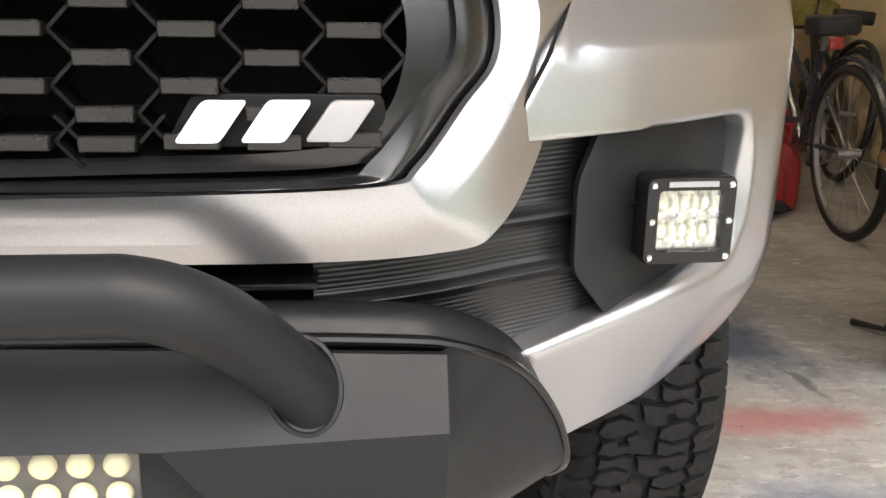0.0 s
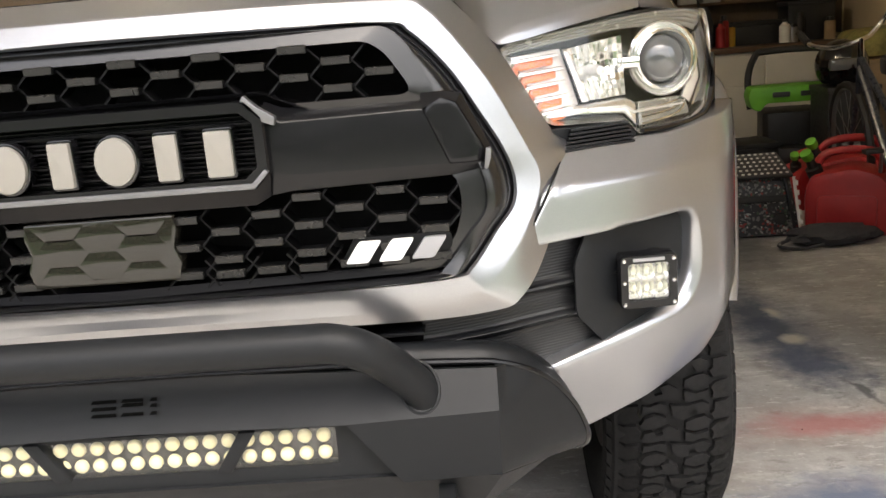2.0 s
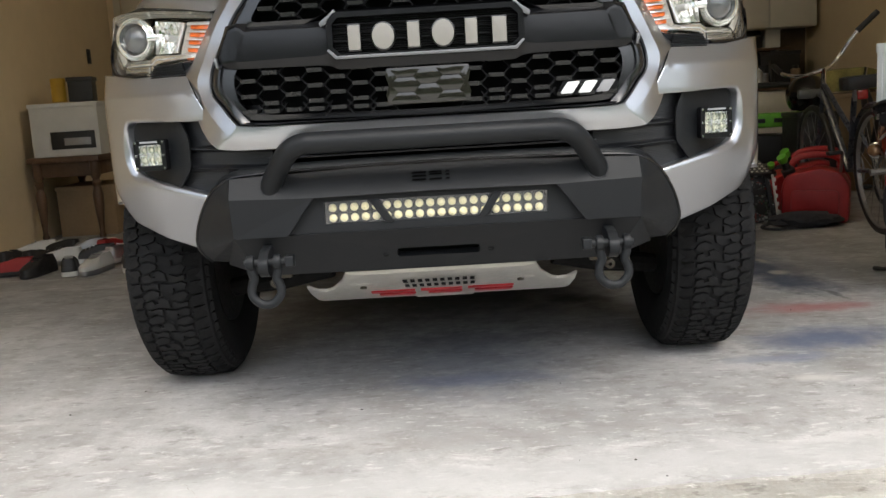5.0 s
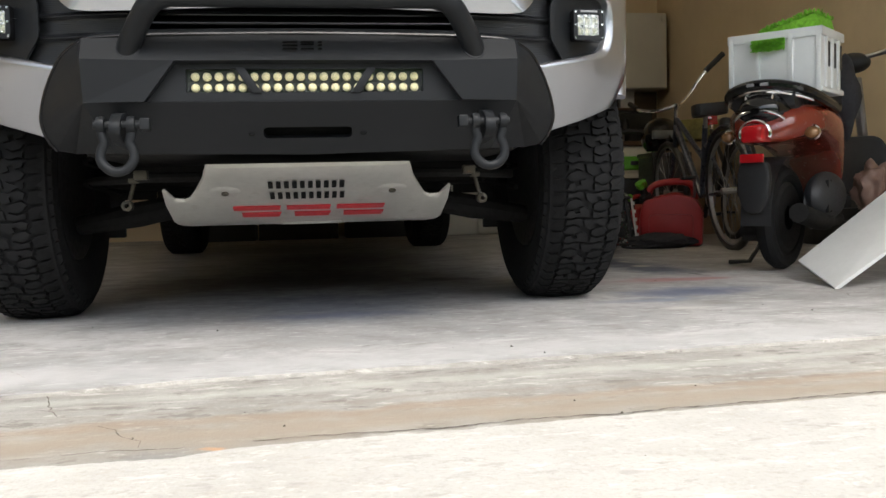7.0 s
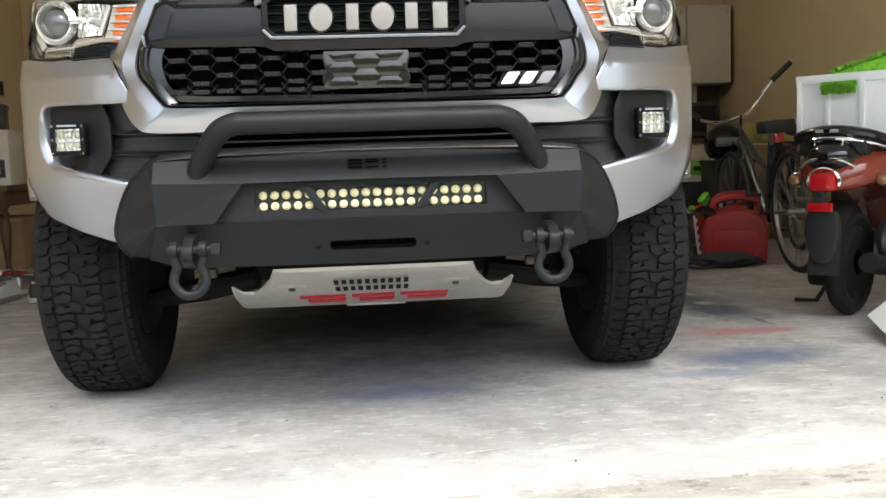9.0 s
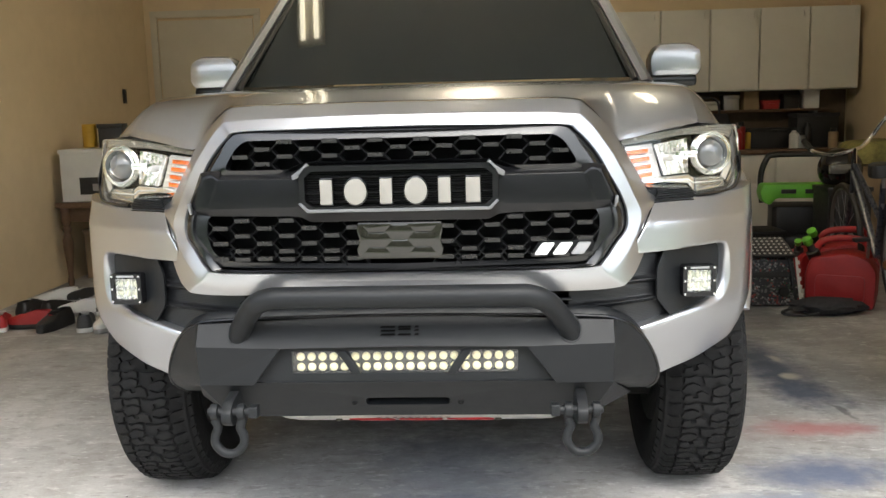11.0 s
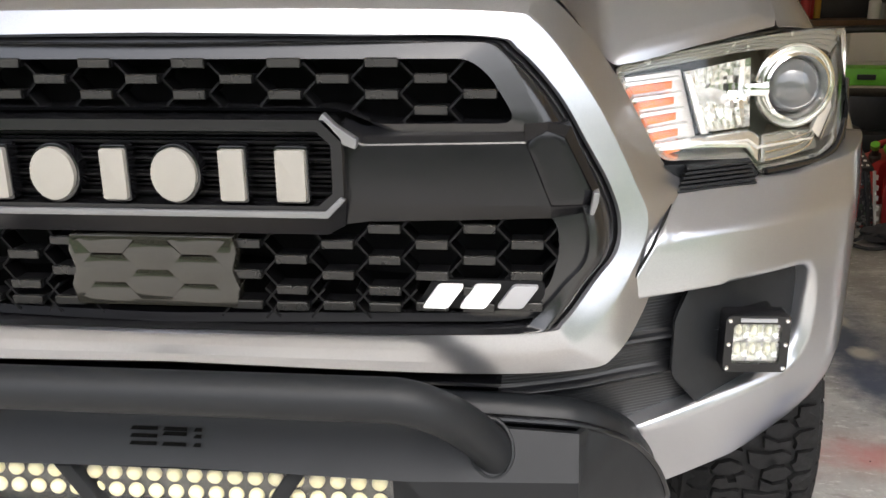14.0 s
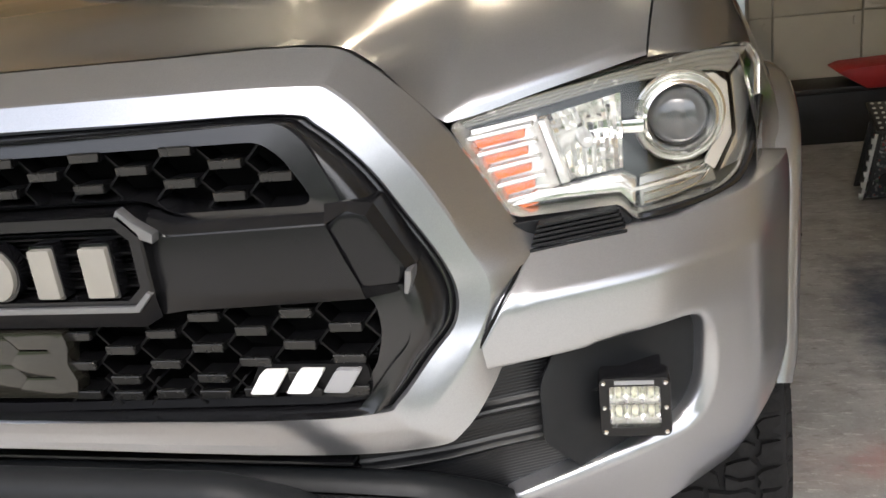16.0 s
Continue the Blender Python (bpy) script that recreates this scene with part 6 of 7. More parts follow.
for x in (-.28, .28):
    for y in (-.24, .26):
        part("wheel", lathe([(0.0001, -.025), (.08, -.025), (.1, -.015), (.1, .015), (.08, .025), (.0001, .025)], 24, m=Matrix.Translation((x, y, .1)) @ pose(0, 0, 0, 0, 90, 0)), BLACKPL, mower)

# --- step stool with dotted tread ---
DOTS = surface("black_printed_panel", (0.02, 0.02, 0.022), 0.4, var=0.3)
PRINT, pn, pl, pp = nodes_of("mottled_print")
vor = pn.new("ShaderNodeTexVoronoi")
vor.inputs["Scale"].default_value = 95
ramp = pn.new("ShaderNodeValToRGB")
ramp.color_ramp.interpolation = "CONSTANT"
for k, col in ((0.0, (0.02, 0.02, 0.025)), (0.45, (0.13, 0.13, 0.125)), (0.64, (0.20, 0.025, 0.02)), (0.71, (0.04, 0.07, 0.04)), (0.77, (0.02, 0.02, 0.02)), (0.93, (0.32, 0.32, 0.30))):
    e = ramp.color_ramp.elements.new(k)
    e.color = (*col, 1)
tcs = pn.new("ShaderNodeTexCoord")
sepc = pn.new("ShaderNodeSeparateColor")
pl.new(tcs.outputs["Object"], vor.inputs["Vector"])
pl.new(vor.outputs["Color"], sepc.inputs["Color"])
pl.new(sepc.outputs["Red"], ramp.inputs["Fac"])
pl.new(ramp.outputs["Color"], pp.inputs["Base Color"])
stool = thing("step_stool", "black folding step stool with white dots and printed front", "step stool", at=pose(1.76, 3.30, 0, 0, 0, -2))
part("front_panel", prism([(-.215, .0), (.215, .0), (.165, .295), (-.165, .295)], -.10, -.085, "y", 0.003, m=pose(0, 0, 0, -6, 0, 0)), PRINT, stool, "mottled printed front panel")
part("back_panel", prism([(-.215, .0), (.215, .0), (.165, .295), (-.165, .295)], .085, .10, "y", 0.003, m=pose(0, 0, 0, 6, 0, 0)), DOTS, stool)
for s in (1, -1):
    part("side_panel", prism([(-.11, .0), (.11, .0), (.09, .295), (-.09, .295)], s * .16, s * .175, "x", 0.003, m=pose(s * .02, 0, 0, 0, s * -9, 0)), DOTS, stool)
    part("hinge_edge", tube([(s * .213, -.105, .005), (s * .167, -.135, .295)], 0.007, 6), CARD, stool, "pale hinge edge")
    for k in range(6):
        t = (k + 0.5) / 6
        part("edge_tooth", box((s * (.222 - .046 * t), -.105 - .03 * t, .29 * t), (.014, .016, .022), 0.002), CARD, stool)
    part("grip_hole", lathe([(0.0001, 0), (.028, 0), (.031, -.004)], 20, m=Matrix.Translation((s * .115, -.112, .09)) @ pose(0, 0, 0, 96, 0, 0)), BLACKPL, stool, "round dark hole")
part("handle_slot", box((0, -.125, .195), (.26, .006, .035), 0.01), BLACKPL, stool)
TILT = Matrix.Translation((0, -.125, .300)) @ pose(0, 0, 0, 13, 0, 0)
part("tread", box((0, .14, .0), (.335, .29, .018), 0.008, m=TILT), DOTS, stool, "black tread")
dot = None
for i in range(11):
    for j in range(6):
        m = TILT @ Matrix.Translation((-.145 + i * .029, .02 + j * .048, .0095))
        if dot is None:
            dot = part("dot", lathe([(.0078, 0), (.007, .004), (.0001, .005)], 8), CARD, stool, "white grip dot")
            dot.matrix_basis = m
        else:
            d = dot.copy()
            scene.collection.objects.link(d)
            d.matrix_basis = m

# --- petrol cans ---
def can(x, y, turn, h, label, k=1.0):
    c = thing("petrol_can", label, "petrol can", "petrol cans", pose(x, y, 0, 0, 0, turn) @ Matrix.Scale(k, 4))
    part("body", prism(rounded([(-.17, .0), (.17, .0), (.175, .2), (.13, .27), (.02, .30), (-.15, .26), (-.175, .18)], 0.03), -.12, .12, "y", 0.025), REDPL, c, "red moulded body")
    part("rib", prism(rounded([(-.12, .04), (.12, .04), (.12, .18), (-.12, .18)], 0.03), -.128, .128, "y", 0.008), REDPL, c)
    part("handle", tube(curve([(-.13, 0, .24), (-.12, 0, .32), (-.06, 0, .355), (.06, 0, .36), (.12, 0, .33), (.13, 0, .26)], 5), 0.018, 10), REDPL, c, "red loop handle")
    part("spout_collar", lathe([(.035, 0), (.035, .045), (.022, .05), (.018, .09), (.0001, .09)], 14, m=Matrix.Translation((-.13, -.03, .25)) @ pose(0, 0, 0, 20, -20, 0)), BLACKPL, c, "black collar")
    part("spout_cap", lathe([(.02, 0), (.026, .01), (.026, .04), (.0001, .045)], 12, m=Matrix.Translation((-.16, -.06, .33)) @ pose(0, 0, 0, 30, -25, 0)), GREEN, c, "green spout cap")


can(2.21, 3.24, -25, 0.36, "red plastic petrol can with green cap on the floor", 1.08)
can(2.34, 3.55, -20, 0.36, "red plastic petrol can standing behind another", 1.1)
can(2.24, 3.82, 15, 0.3, "small red petrol can beside the mower", 0.85)
bag = thing("tool_bag", "slack black bag lying by the petrol cans", "bag", at=pose(2.06, 3.02, 0))
bm = bmesh.new()
bmesh.ops.create_icosphere(bm, subdivisions=3, radius=1)
for v in bm.verts:
    k = 1 + 0.3 * noise.noise(v.co * 2.5)
    v.co = Vector((v.co.x * .2 * k, v.co.y * .09 * k, max(0, v.co.z * .05 * k + .04)))
part("body", bm, CLOTH, bag)
part("strap", tube(curve([(-.2, 0, .03), (-.27, -.06, .02), (-.2, -.12, .015), (-.08, -.09, .02)], 6), 0.008, 6), CLOTH, bag)

# --- bicycle ---
def wheel_part(parent, c, r, name="wheel"):
    w = part(name, lathe([(r - .022, -.012), (r - .02, .012), (r - .035, .010), (r - .035, -.010), (r - .022, -.012)], 40, m=Matrix.Translation(c) @ pose(0, 0, 0, 0, 90, 0)), STEELGREY, parent, "steel bicycle rim")
    part("tyre", tube([(c[0], c[1] + (r - .012) * math.cos(a), c[2] + (r - .012) * math.sin(a)) for a in np.linspace(0, 2 * math.pi, 41)], 0.02, 8, False), BLACKPL, w, "black bicycle tyre")
    for k in range(18):
        a = k * math.pi / 9
        part("spoke", tube([(c[0] + .02 * (-1) ** k, c[1], c[2]), (c[0], c[1] + (r - .03) * math.cos(a), c[2] + (r - .03) * math.sin(a))], 0.0016, 4), STEELGREY, w)
    part("hub", tube([(c[0] - .045, c[1], c[2]), (c[0] + .045, c[1], c[2])], 0.018, 10), STEELGREY, w)


def bicycle(at, label, frame, bars=True):
    b = thing("bicycle", label, "bicycle", "bicycles", at)
    wheel_part(b, (0, -.52, .33), .33)
    wheel_part(b, (0, .52, .33), .33)
    for pts, r in (([(0, -.52, .33), (0, -.08, .30)], .011), ([(0, -.08, .30), (0, -.22, .72)], .016), ([(0, -.52, .33), (0, -.18, .62)], .010), ([(0, -.08, .30), (0, .30, .75)], .021), ([(0, -.16, .52), (0, .29, .80)], .016), ([(0, .28, .84), (0, .36, .62), (0, .42, .50), (0, .52, .33)], .015)):
        part("frame_tube", tube(pts, r, 10), frame, b)
    part("fender", tube([(0, -.52 + .36 * math.cos(a), .33 + .36 * math.sin(a)) for a in np.linspace(0.5, 3.0, 16)], 0.022, 6, squash=.5), frame, b, "rear fender")
    saddle = part("saddle", prism(rounded([(-.10, -.14), (.10, -.14), (.09, -.02), (.03, .12), (-.03, .12), (-.09, -.02)], 0.04), .765, .835, "z", 0.025, m=Matrix.Translation((0, -.23, 0))), BLACKPL, b, "wide black saddle")
    part("seat_post", tube([(0, -.22, .70), (0, -.235, .78)], .013, 10), STEELGREY, b)
    part("reflector", box((0, -.345, .735), (.055, .012, .05), .004), TAILRED, b, "red rear reflector")
    if bars:
        for arm, grip in (([(0, .27, .885), (.05, .31, .895), (.11, .33, .945), (.17, .31, 1.03), (.235, .29, 1.105)], [(.215, .295, 1.085), (.335, .28, 1.185)]), ([(0, .27, .885), (-.05, .29, .87), (-.12, .34, .86), (-.18, .42, .875), (-.20, .50, .90)], [(-.195, .47, .89), (-.205, .60, .94)])):
            part("handlebar", tube(curve(arm, 5), .0115, 10), CHROME, b, "swept chrome handlebar")
            part("grip", tube(grip, .018, 10), BLACKPL, b, "black grip")
    part("stem", tube([(0, .28, .80), (0, .275, .86), (0, .268, .892)], .014, 10), CHROME, b)
    part("chain_ring", lathe([(.085, -.004), (.085, .004), (.07, .004), (.07, -.004), (.085, -.004)], 28, m=Matrix.Translation((.05, -.08, .30)) @ pose(0, 0, 0, 0, 90, 0)), STEELGREY, b)
    for s in (1, -1):
        part("crank", tube([(s * .05, -.08, .30), (s * .07, -.08 + s * .10, .30 - s * .12)], .009, 8), STEELGREY, b)
        part("pedal", box((s * .11, -.08 + s * .10, .30 - s * .12), (.08, .06, .02), .005), BLACKPL, b)
    return b


bicycle(pose(2.38, 3.193, 0, 0, -4, -5), "dark bicycle with chrome swept handlebar and red reflector", NAVY)
bicycle(pose(2.95, 4.25, 0, 0, 5, -10), "small dark bicycle leaning behind another", BLACKPL, False)
helmet = thing("helmet", "glossy black motorcycle helmet on a carton", "helmet", at=pose(2.52, 4.16, 0.62))
bm = bmesh.new()
bmesh.ops.create_uvsphere(bm, u_segments=24, v_segments=16, radius=0.14)
for v in bm.verts:
    v.co.y *= 1.15
    v.co.z = max(v.co.z, -0.10) + 0.10
part("shell", bm, GLOSSBLACK, helmet, "glossy black shell")
part("visor", box((-.02, -.135, .11), (.2, .05, .07), .03), PROJ, helmet, "dark visor")
carton((2.54, 4.16, 0), (0.28, 0.28, 0.58), BLACKPL, "dark storage box under the helmet")
tote = carton((1.80, 4.37, 0), (0.80, 0.30, 0.27), BLACKPL, "black storage box with a red flap at one end", turn=3)
part("red_flap", prism([(-.20, .375), (-.15, .395), (.12, .405), (.14, .285), (-.06, .285)], -.19, .10, "y", .012), REDPL, tote, "red pointed flap")
carton((3.0, 4.75, 0), (0.45, 0.5, 0.68), KRAFT, "tall brown carton by the side wall")
sack = thing("seed_sack", "yellow and green printed sack on a carton", "sack", at=pose(2.98, 4.7, 0.722))
part("body", prism(rounded([(-.26, .0), (.26, .0), (.24, .13), (.1, .17), (-.2, .15)], .05), -.18, .18, "y", .04), surface("sack_print", (0.24, 0.21, 0.06), .6, var=.5, scale=9, worn=(.10, .22, .05)), sack)
carton((3.1, 3.2, 0), (0.3, 0.6, 0.5), BLACKPL, "dark plastic tote by the side wall")

# made-up boxes that keep the gap behind the truck as dark as shade
for x, w, h in ((-.75, .62, .44), (-.08, .66, .36), (.62, .60, .48)):
    carton((x, 5.85, 0), (w, .42, h), BLACKPL, "near-black box added to darken the gap behind the truck", "dark_filler_box")

# --- scooter with crate ---
SC = pose(1.915, 1.405, 0, 0, 0, -49.5)
scooter = thing("motor_scooter", "red motor scooter parked facing the side wall", "scooter", at=SC)
# x to its right, y ahead; the rear wheel stands at the origin


def ellipsoid(c, s, seg=20, cut=None):
    b = bmesh.new()
    bmesh.ops.create_uvsphere(b, u_segments=seg, v_segments=seg // 2 + 2, radius=1)
    for v in b.verts:
        v.co = Vector((c[0] + v.co.x * s[0], c[1] + v.co.y * s[1], c[2] + v.co.z * s[2]))
        if cut:
            v.co.z = max(v.co.z, cut)
    return b


def sc_wheel(y):
    w = part("wheel", lathe([(.05, -.03), (.13, -.035), (.15, -.02), (.15, .02), (.13, .035), (.05, .03)], 28, m=Matrix.Translation((0, y, .215)) @ pose(0, 0, 0, 0, 90, 0)), UNDER, scooter)
    part("tyre", tube([(0, y + .175 * math.cos(a), .215 + .175 * math.sin(a)) for a in np.linspace(0, 2 * math.pi, 37)], 0.037, 10, False), RUBBER, w, "black scooter tyre")


sc_wheel(0.0)
sc_wheel(1.22)
rows = []
for y, w, z0, z1 in ((-.25, .05, .51, .58), (-.21, .115, .505, .64), (-.12, .168, .515, .675), (.02, .188, .525, .68), (.2, .178, .49, .67), (.36, .14, .40, .68), (.44, .11, .30, .66)):
    rows.append([(w * c, y, (z0 + z1) / 2 + (z1 - z0) / 2 * s) for c, s in ((math.copysign(abs(math.cos(a)) ** .7, math.cos(a)), math.copysign(abs(math.sin(a)) ** .7, math.sin(a))) for a in np.linspace(0, 2 * math.pi, 25)[:-1])])
part("rear_body", loft(rows, True, True), REDSC, scooter, "rounded red rear body", sharp=50)
part("seat", prism(rounded([(-.20, .64), (.35, .66), (.45, .72), (.42, .76), (.1, .73), (-.20, .72)], .04), -.125, .125, "x", .035), BLACKPL, scooter, "black scooter seat")
part("tail_cover", ellipsoid((0, -.155, .640), (.105, .125, .078)), GLOSSBLACK, scooter, "black tail cover")
part("floor_board", box((0, .66, .27), (.30, .5, .06), .02), BLACKPL, scooter)
part("leg_shield", prism(rounded([(-.2, .30), (.2, .30), (.17, .56), (.10, .72), (-.10, .72), (-.17, .56)], .05), .92, .97, "y", .02, m=pose(0, 0, 0, -8, 0, 0)), BLACKPL, scooter, "black inner leg shield")
part("front_fender", ellipsoid((0, 1.22, .36), (.075, .23, .10), cut=.33), REDSC, scooter, "red front fender")
part("fork", tube([(0, .98, .86), (0, 1.12, .5), (0, 1.22, .22)], .025, 10), STEELGREY, scooter)
part("handlebar_cover", ellipsoid((0, .93, .93), (.08, .06, .05)), BLACKPL, scooter)
part("handlebar", tube(curve([(-.34, .80, .985), (-.2, .88, .97), (0, .93, .95), (.2, .88, .97), (.34, .80, .985)], 5), .012, 10), STEELGREY, scooter)
for s in (1, -1):
    part("grip", tube([(s * .25, .855, .978), (s * .37, .785, .988)], .018, 10), BLACKPL, scooter, "black grip")
    if s > 0:
        mir = part("mirror", lathe([(.0001, .012), (.04, .010), (.046, 0), (.04, -.004), (.0001, -.004)], 20, m=Matrix.Translation((s * .30, .86, 1.16)) @ pose(0, 0, 0, 90, 0, 0)), CHROME, scooter, "round chrome mirror")
        part("mirror_stalk", tube([(s * .2, .88, .98), (s * .26, .88, 1.08), (s * .30, .87, 1.13)], .005, 6), BLACKPL, mir)
    ind = part("indicator", ellipsoid((s * .168, -.135, .548), (.03, .022, .024), 14), surface("clear_amber", (0.30, 0.15, 0.06), .12, coat=1, metal=.4, var=.3, scale=40), scooter, "round clear indicator")
    part("indicator_ring", lathe([(.026, -.006), (.031, 0), (.026, .006)], 16, m=Matrix.Translation((s * .168, -.125, .548)) @ pose(0, 0, 0, 90, 0, 0)), CHROME, ind)
part("tail_lamp", loft([[(x * k, y, .545 + z * k) for x, z in rounded([(-.05, -.036), (.05, -.036), (.047, .026), (.034, .038), (-.034, .038), (-.047, .026)], .015)] for k, y in ((1, -.22), (1, -.285), (.95, -.300), (.8, -.310), (.4, -.316))], True, True), TAILRED, scooter, "red tail lamp")
part("tail_bezel", tube([(.058 * math.cos(a), -.275, .546 + .05 * math.sin(a)) for a in np.linspace(-.3, math.pi + .3, 18)], .008, 8), CHROME, scooter, "chrome lamp bezel")
part("plate_reflector", box((0, -.305, .452), (.092, .012, .034), .003), TAILRED, scooter, "plain red reflector")
part("rear_fender", loft([[(x, -.02 - .25 * math.cos(a), .215 + .25 * math.sin(a)) for a in np.linspace(-.1, 1.5, 10)] for x in (-.06, 0, .06)]), BLACKPL, scooter, "black rear mudguard")
part("fender_stay", prism(rounded([(-.032, .240), (.032, .240), (.058, .29), (.066, .38), (.056, .44), (-.056, .44), (-.066, .38), (-.058, .29)], .022), -.295, -.262, "y", .012), BLACKPL, scooter)
part("engine", prism(rounded([(-.12, .12), (.35, .13), (.38, .30), (.1, .36), (-.1, .32)], .05), -.13, -.05, "x", .03), UNDER, scooter, "dark engine casing")
part("exhaust", tube(curve([(.13, .3, .2), (.14, .05, .2), (.14, -.2, .24)], 5), [.025] * 4 + [.038] * 7, 14), UNDER, scooter, "dark exhaust muffler")
part("engine_shroud", ellipsoid((.135, .12, .30), (.065, .17, .10)), surface("dull_grey_casting", (0.030, 0.031, 0.034), 0.55, var=0.25, scale=14, bump=0.3, bscale=60), scooter, "dull grey engine shroud")
for k in range(5):
    part("cooling_fin", box((.175, .02 + .035 * k, .30), (.012, .010, .13), .003), UNDER, scooter, "dark cooling fin")
part("air_box", prism(rounded([(-.10, .30), (.10, .31), (.14, .40), (.02, .44), (-.09, .40)], .03), -.15, -.08, "x", .02), BLACKPL, scooter, "black air filter box")
part("fan_cover", lathe([(.0001, .03), (.07, .03), (.09, .015), (.095, 0)], 20, m=Matrix.Translation((.10, .06, .26)) @ pose(0, 0, 0, 0, 90, 0)), BLACKPL, scooter)
rack = part("rear_rack", tube(curve([(-.15, .18, 0.658), (-.175, -.05, 0.683), (-.14, -.17, 0.713), (-.05, -.225, 0.733), (.05, -.225, 0.733), (.14, -.17, 0.713), (.175, -.05, 0.683), (.16, .18, 0.658)], 4), .022, 10), GLOSSBLACK, scooter, "black padded grab rail")
part("rail_chrome", tube(curve([(-.165, -.12, 0.673), (-.13, -.175, 0.690), (-.05, -.235, 0.706), (.05, -.235, 0.706), (.13, -.175, 0.690), (.165, -.12, 0.673)], 4), .008, 8), CHROME, rack)
part("rack_loop", tube(curve([(-.052, -.225, 0.703), (-.045, -.245, 0.658), (0, -.25, 0.603), (.045, -.245, 0.658), (.052, -.225, 0.703)], 5), .006, 8), CHROME, scooter, "chrome hook loop")
part("name_bar", box((.0, -.249, .736), (.085, .006, .012), .001), GREYBADGE, scooter, "plain pale name bar")
part("side_name_bar", box((.165, .10, .56), (.006, .09, .015), .001), GREYBADGE, scooter)
part("tail_trim", tube(curve([(-.10, -.235, .60), (-.06, -.262, .625), (0, -.27, .632), (.06, -.262, .625), (.10, -.235, .60)], 4), .006, 8), CHROME, scooter, "thin chrome tail trim")
part("side_stand", tube([(-.12, .25, .2), (-.2, .16, .02), (-.30, .18, .012)], .010, 8), BLACKPL, scooter, "black side stand")

crate = thing("plastic_crate", "white ribbed plastic crate strapped on the scooter rack", "crate", at=SC @ pose(0.0, .05, .712, 0, 0, 2))
CW, CD, CH = .345, .27, .24
for y, nm in ((-CD / 2, "front_wall"), (CD / 2, "back_wall")):
    part(nm, box((0, y, CH / 2), (CW, .012, CH), .003), CRATE, crate)
for x in (-CW / 2, CW / 2):
    part("side_wall", box((x, 0, CH / 2), (.012, CD - .014, CH), .003), CRATE, crate)
part("base", box((0, 0, .006), (CW + .03, CD + .02, .02), .004), CRATE, crate)
part("rim_band", box((0, -CD / 2 - .008, CH - .012), (CW + .03, .014, .036), .004), CRATE, crate)
for x in (-1, 1):
    part("rim_band", box((x * (CW / 2 + .008), 0, CH - .012), (.014, CD + .03, .036), .004), CRATE, crate)
    for y in (-.08, .0, .08):
        part("rib", box((x * (CW / 2 + .009), y, CH / 2), (.012, .014, CH - .03), .003), CRATE, crate)
        part("grip_opening", box((x * (CW / 2 + .004), y + .04, CH * .62), (.012, .03, .10), .006), BLACKPL, crate, "dark grip opening")
part("rim_band", box((0, CD / 2 + .008, CH - .012), (CW + .03, .014, .036), .004), CRATE, crate)
for x in (-CW / 2, -.065, .065, CW / 2):
    part("rib", box((x, -CD / 2 - .009, CH / 2), (.02, .014, CH - .02), .004), CRATE, crate)
cloth = thing("microfibre_cloth", "lime green shaggy cloth lying in the white crate", "cloth", at=SC @ pose(0.05, .03, .975, 0, -14, 2))
bm = bmesh.new()
random.seed(4)
for i in range(1500):
    x, y = random.uniform(-.12, .12), random.uniform(-.11, .09)
    h = .012 + .02 * noise.noise((x * 12, y * 12, 0))
    p = Vector((x, y, h))
    q = p + Vector((random.uniform(-.012, .012), random.uniform(-.012, .012), random.uniform(.008, .02)))
    a = Vector((random.uniform(-1, 1), random.uniform(-1, 1), 0)).normalized() * .004
    bm.faces.new([bm.verts.new(v) for v in (p - a, p + a, q + a * .7, q - a * .7)])
box((0, -.01, -.026), (.24, .20, .08), .02, bm)
part("cloth_sheet", bm, MICRO, cloth)
flap = thing("cloth_flap", "lime green shaggy cloth hanging over the crate wall", "cloth", at=SC @ pose(-.01, -.112, .915, 0, 0, 2))
bm = box((0, 0, -.01), (.13, .008, .045), .003)
for i in range(400):
    p = Vector((random.uniform(-.065, .065), -.004, random.uniform(-.034, .012)))
    q = p + Vector((random.uniform(-.006, .006), -random.uniform(.004, .012), -random.uniform(.0, .008)))
    a = Vector((.003, 0, 0))
    bm.faces.new([bm.verts.new(v) for v in (p - a, p + a, q + a, q - a)])
part("cloth_sheet", bm, MICRO, flap)

jacket = thing("folded_jacket", "dark jacket draped over the scooter seat", "jacket", at=SC @ pose(.12, .42, .74))
bm = ellipsoid((0, 0, -.02), (.05, .06, .19))
for v in bm.verts:
    v.co += .03 * Vector((noise.noise(v.co * 9), noise.noise(v.co * 9 + Vector((5, 0, 0))), 0))
part("cloth", bm, CLOTH, jacket)
pbag = thing("plastic_bag", "crumpled brownish plastic bag hanging on the scooter", "bag", at=SC @ pose(.26, .34, .33))
bm = bmesh.new()
bmesh.ops.create_icosphere(bm, subdivisions=4, radius=1)
for v in bm.verts:
    k = 1 + .35 * noise.noise(v.co * 2.2) + .15 * noise.noise(v.co * 6)
    v.co = Vector((v.co.x * .08 * k, v.co.y * .08 * k, v.co.z * .10 * k))
part("sheet", bm, PINKBAG, pbag, sharp=70)

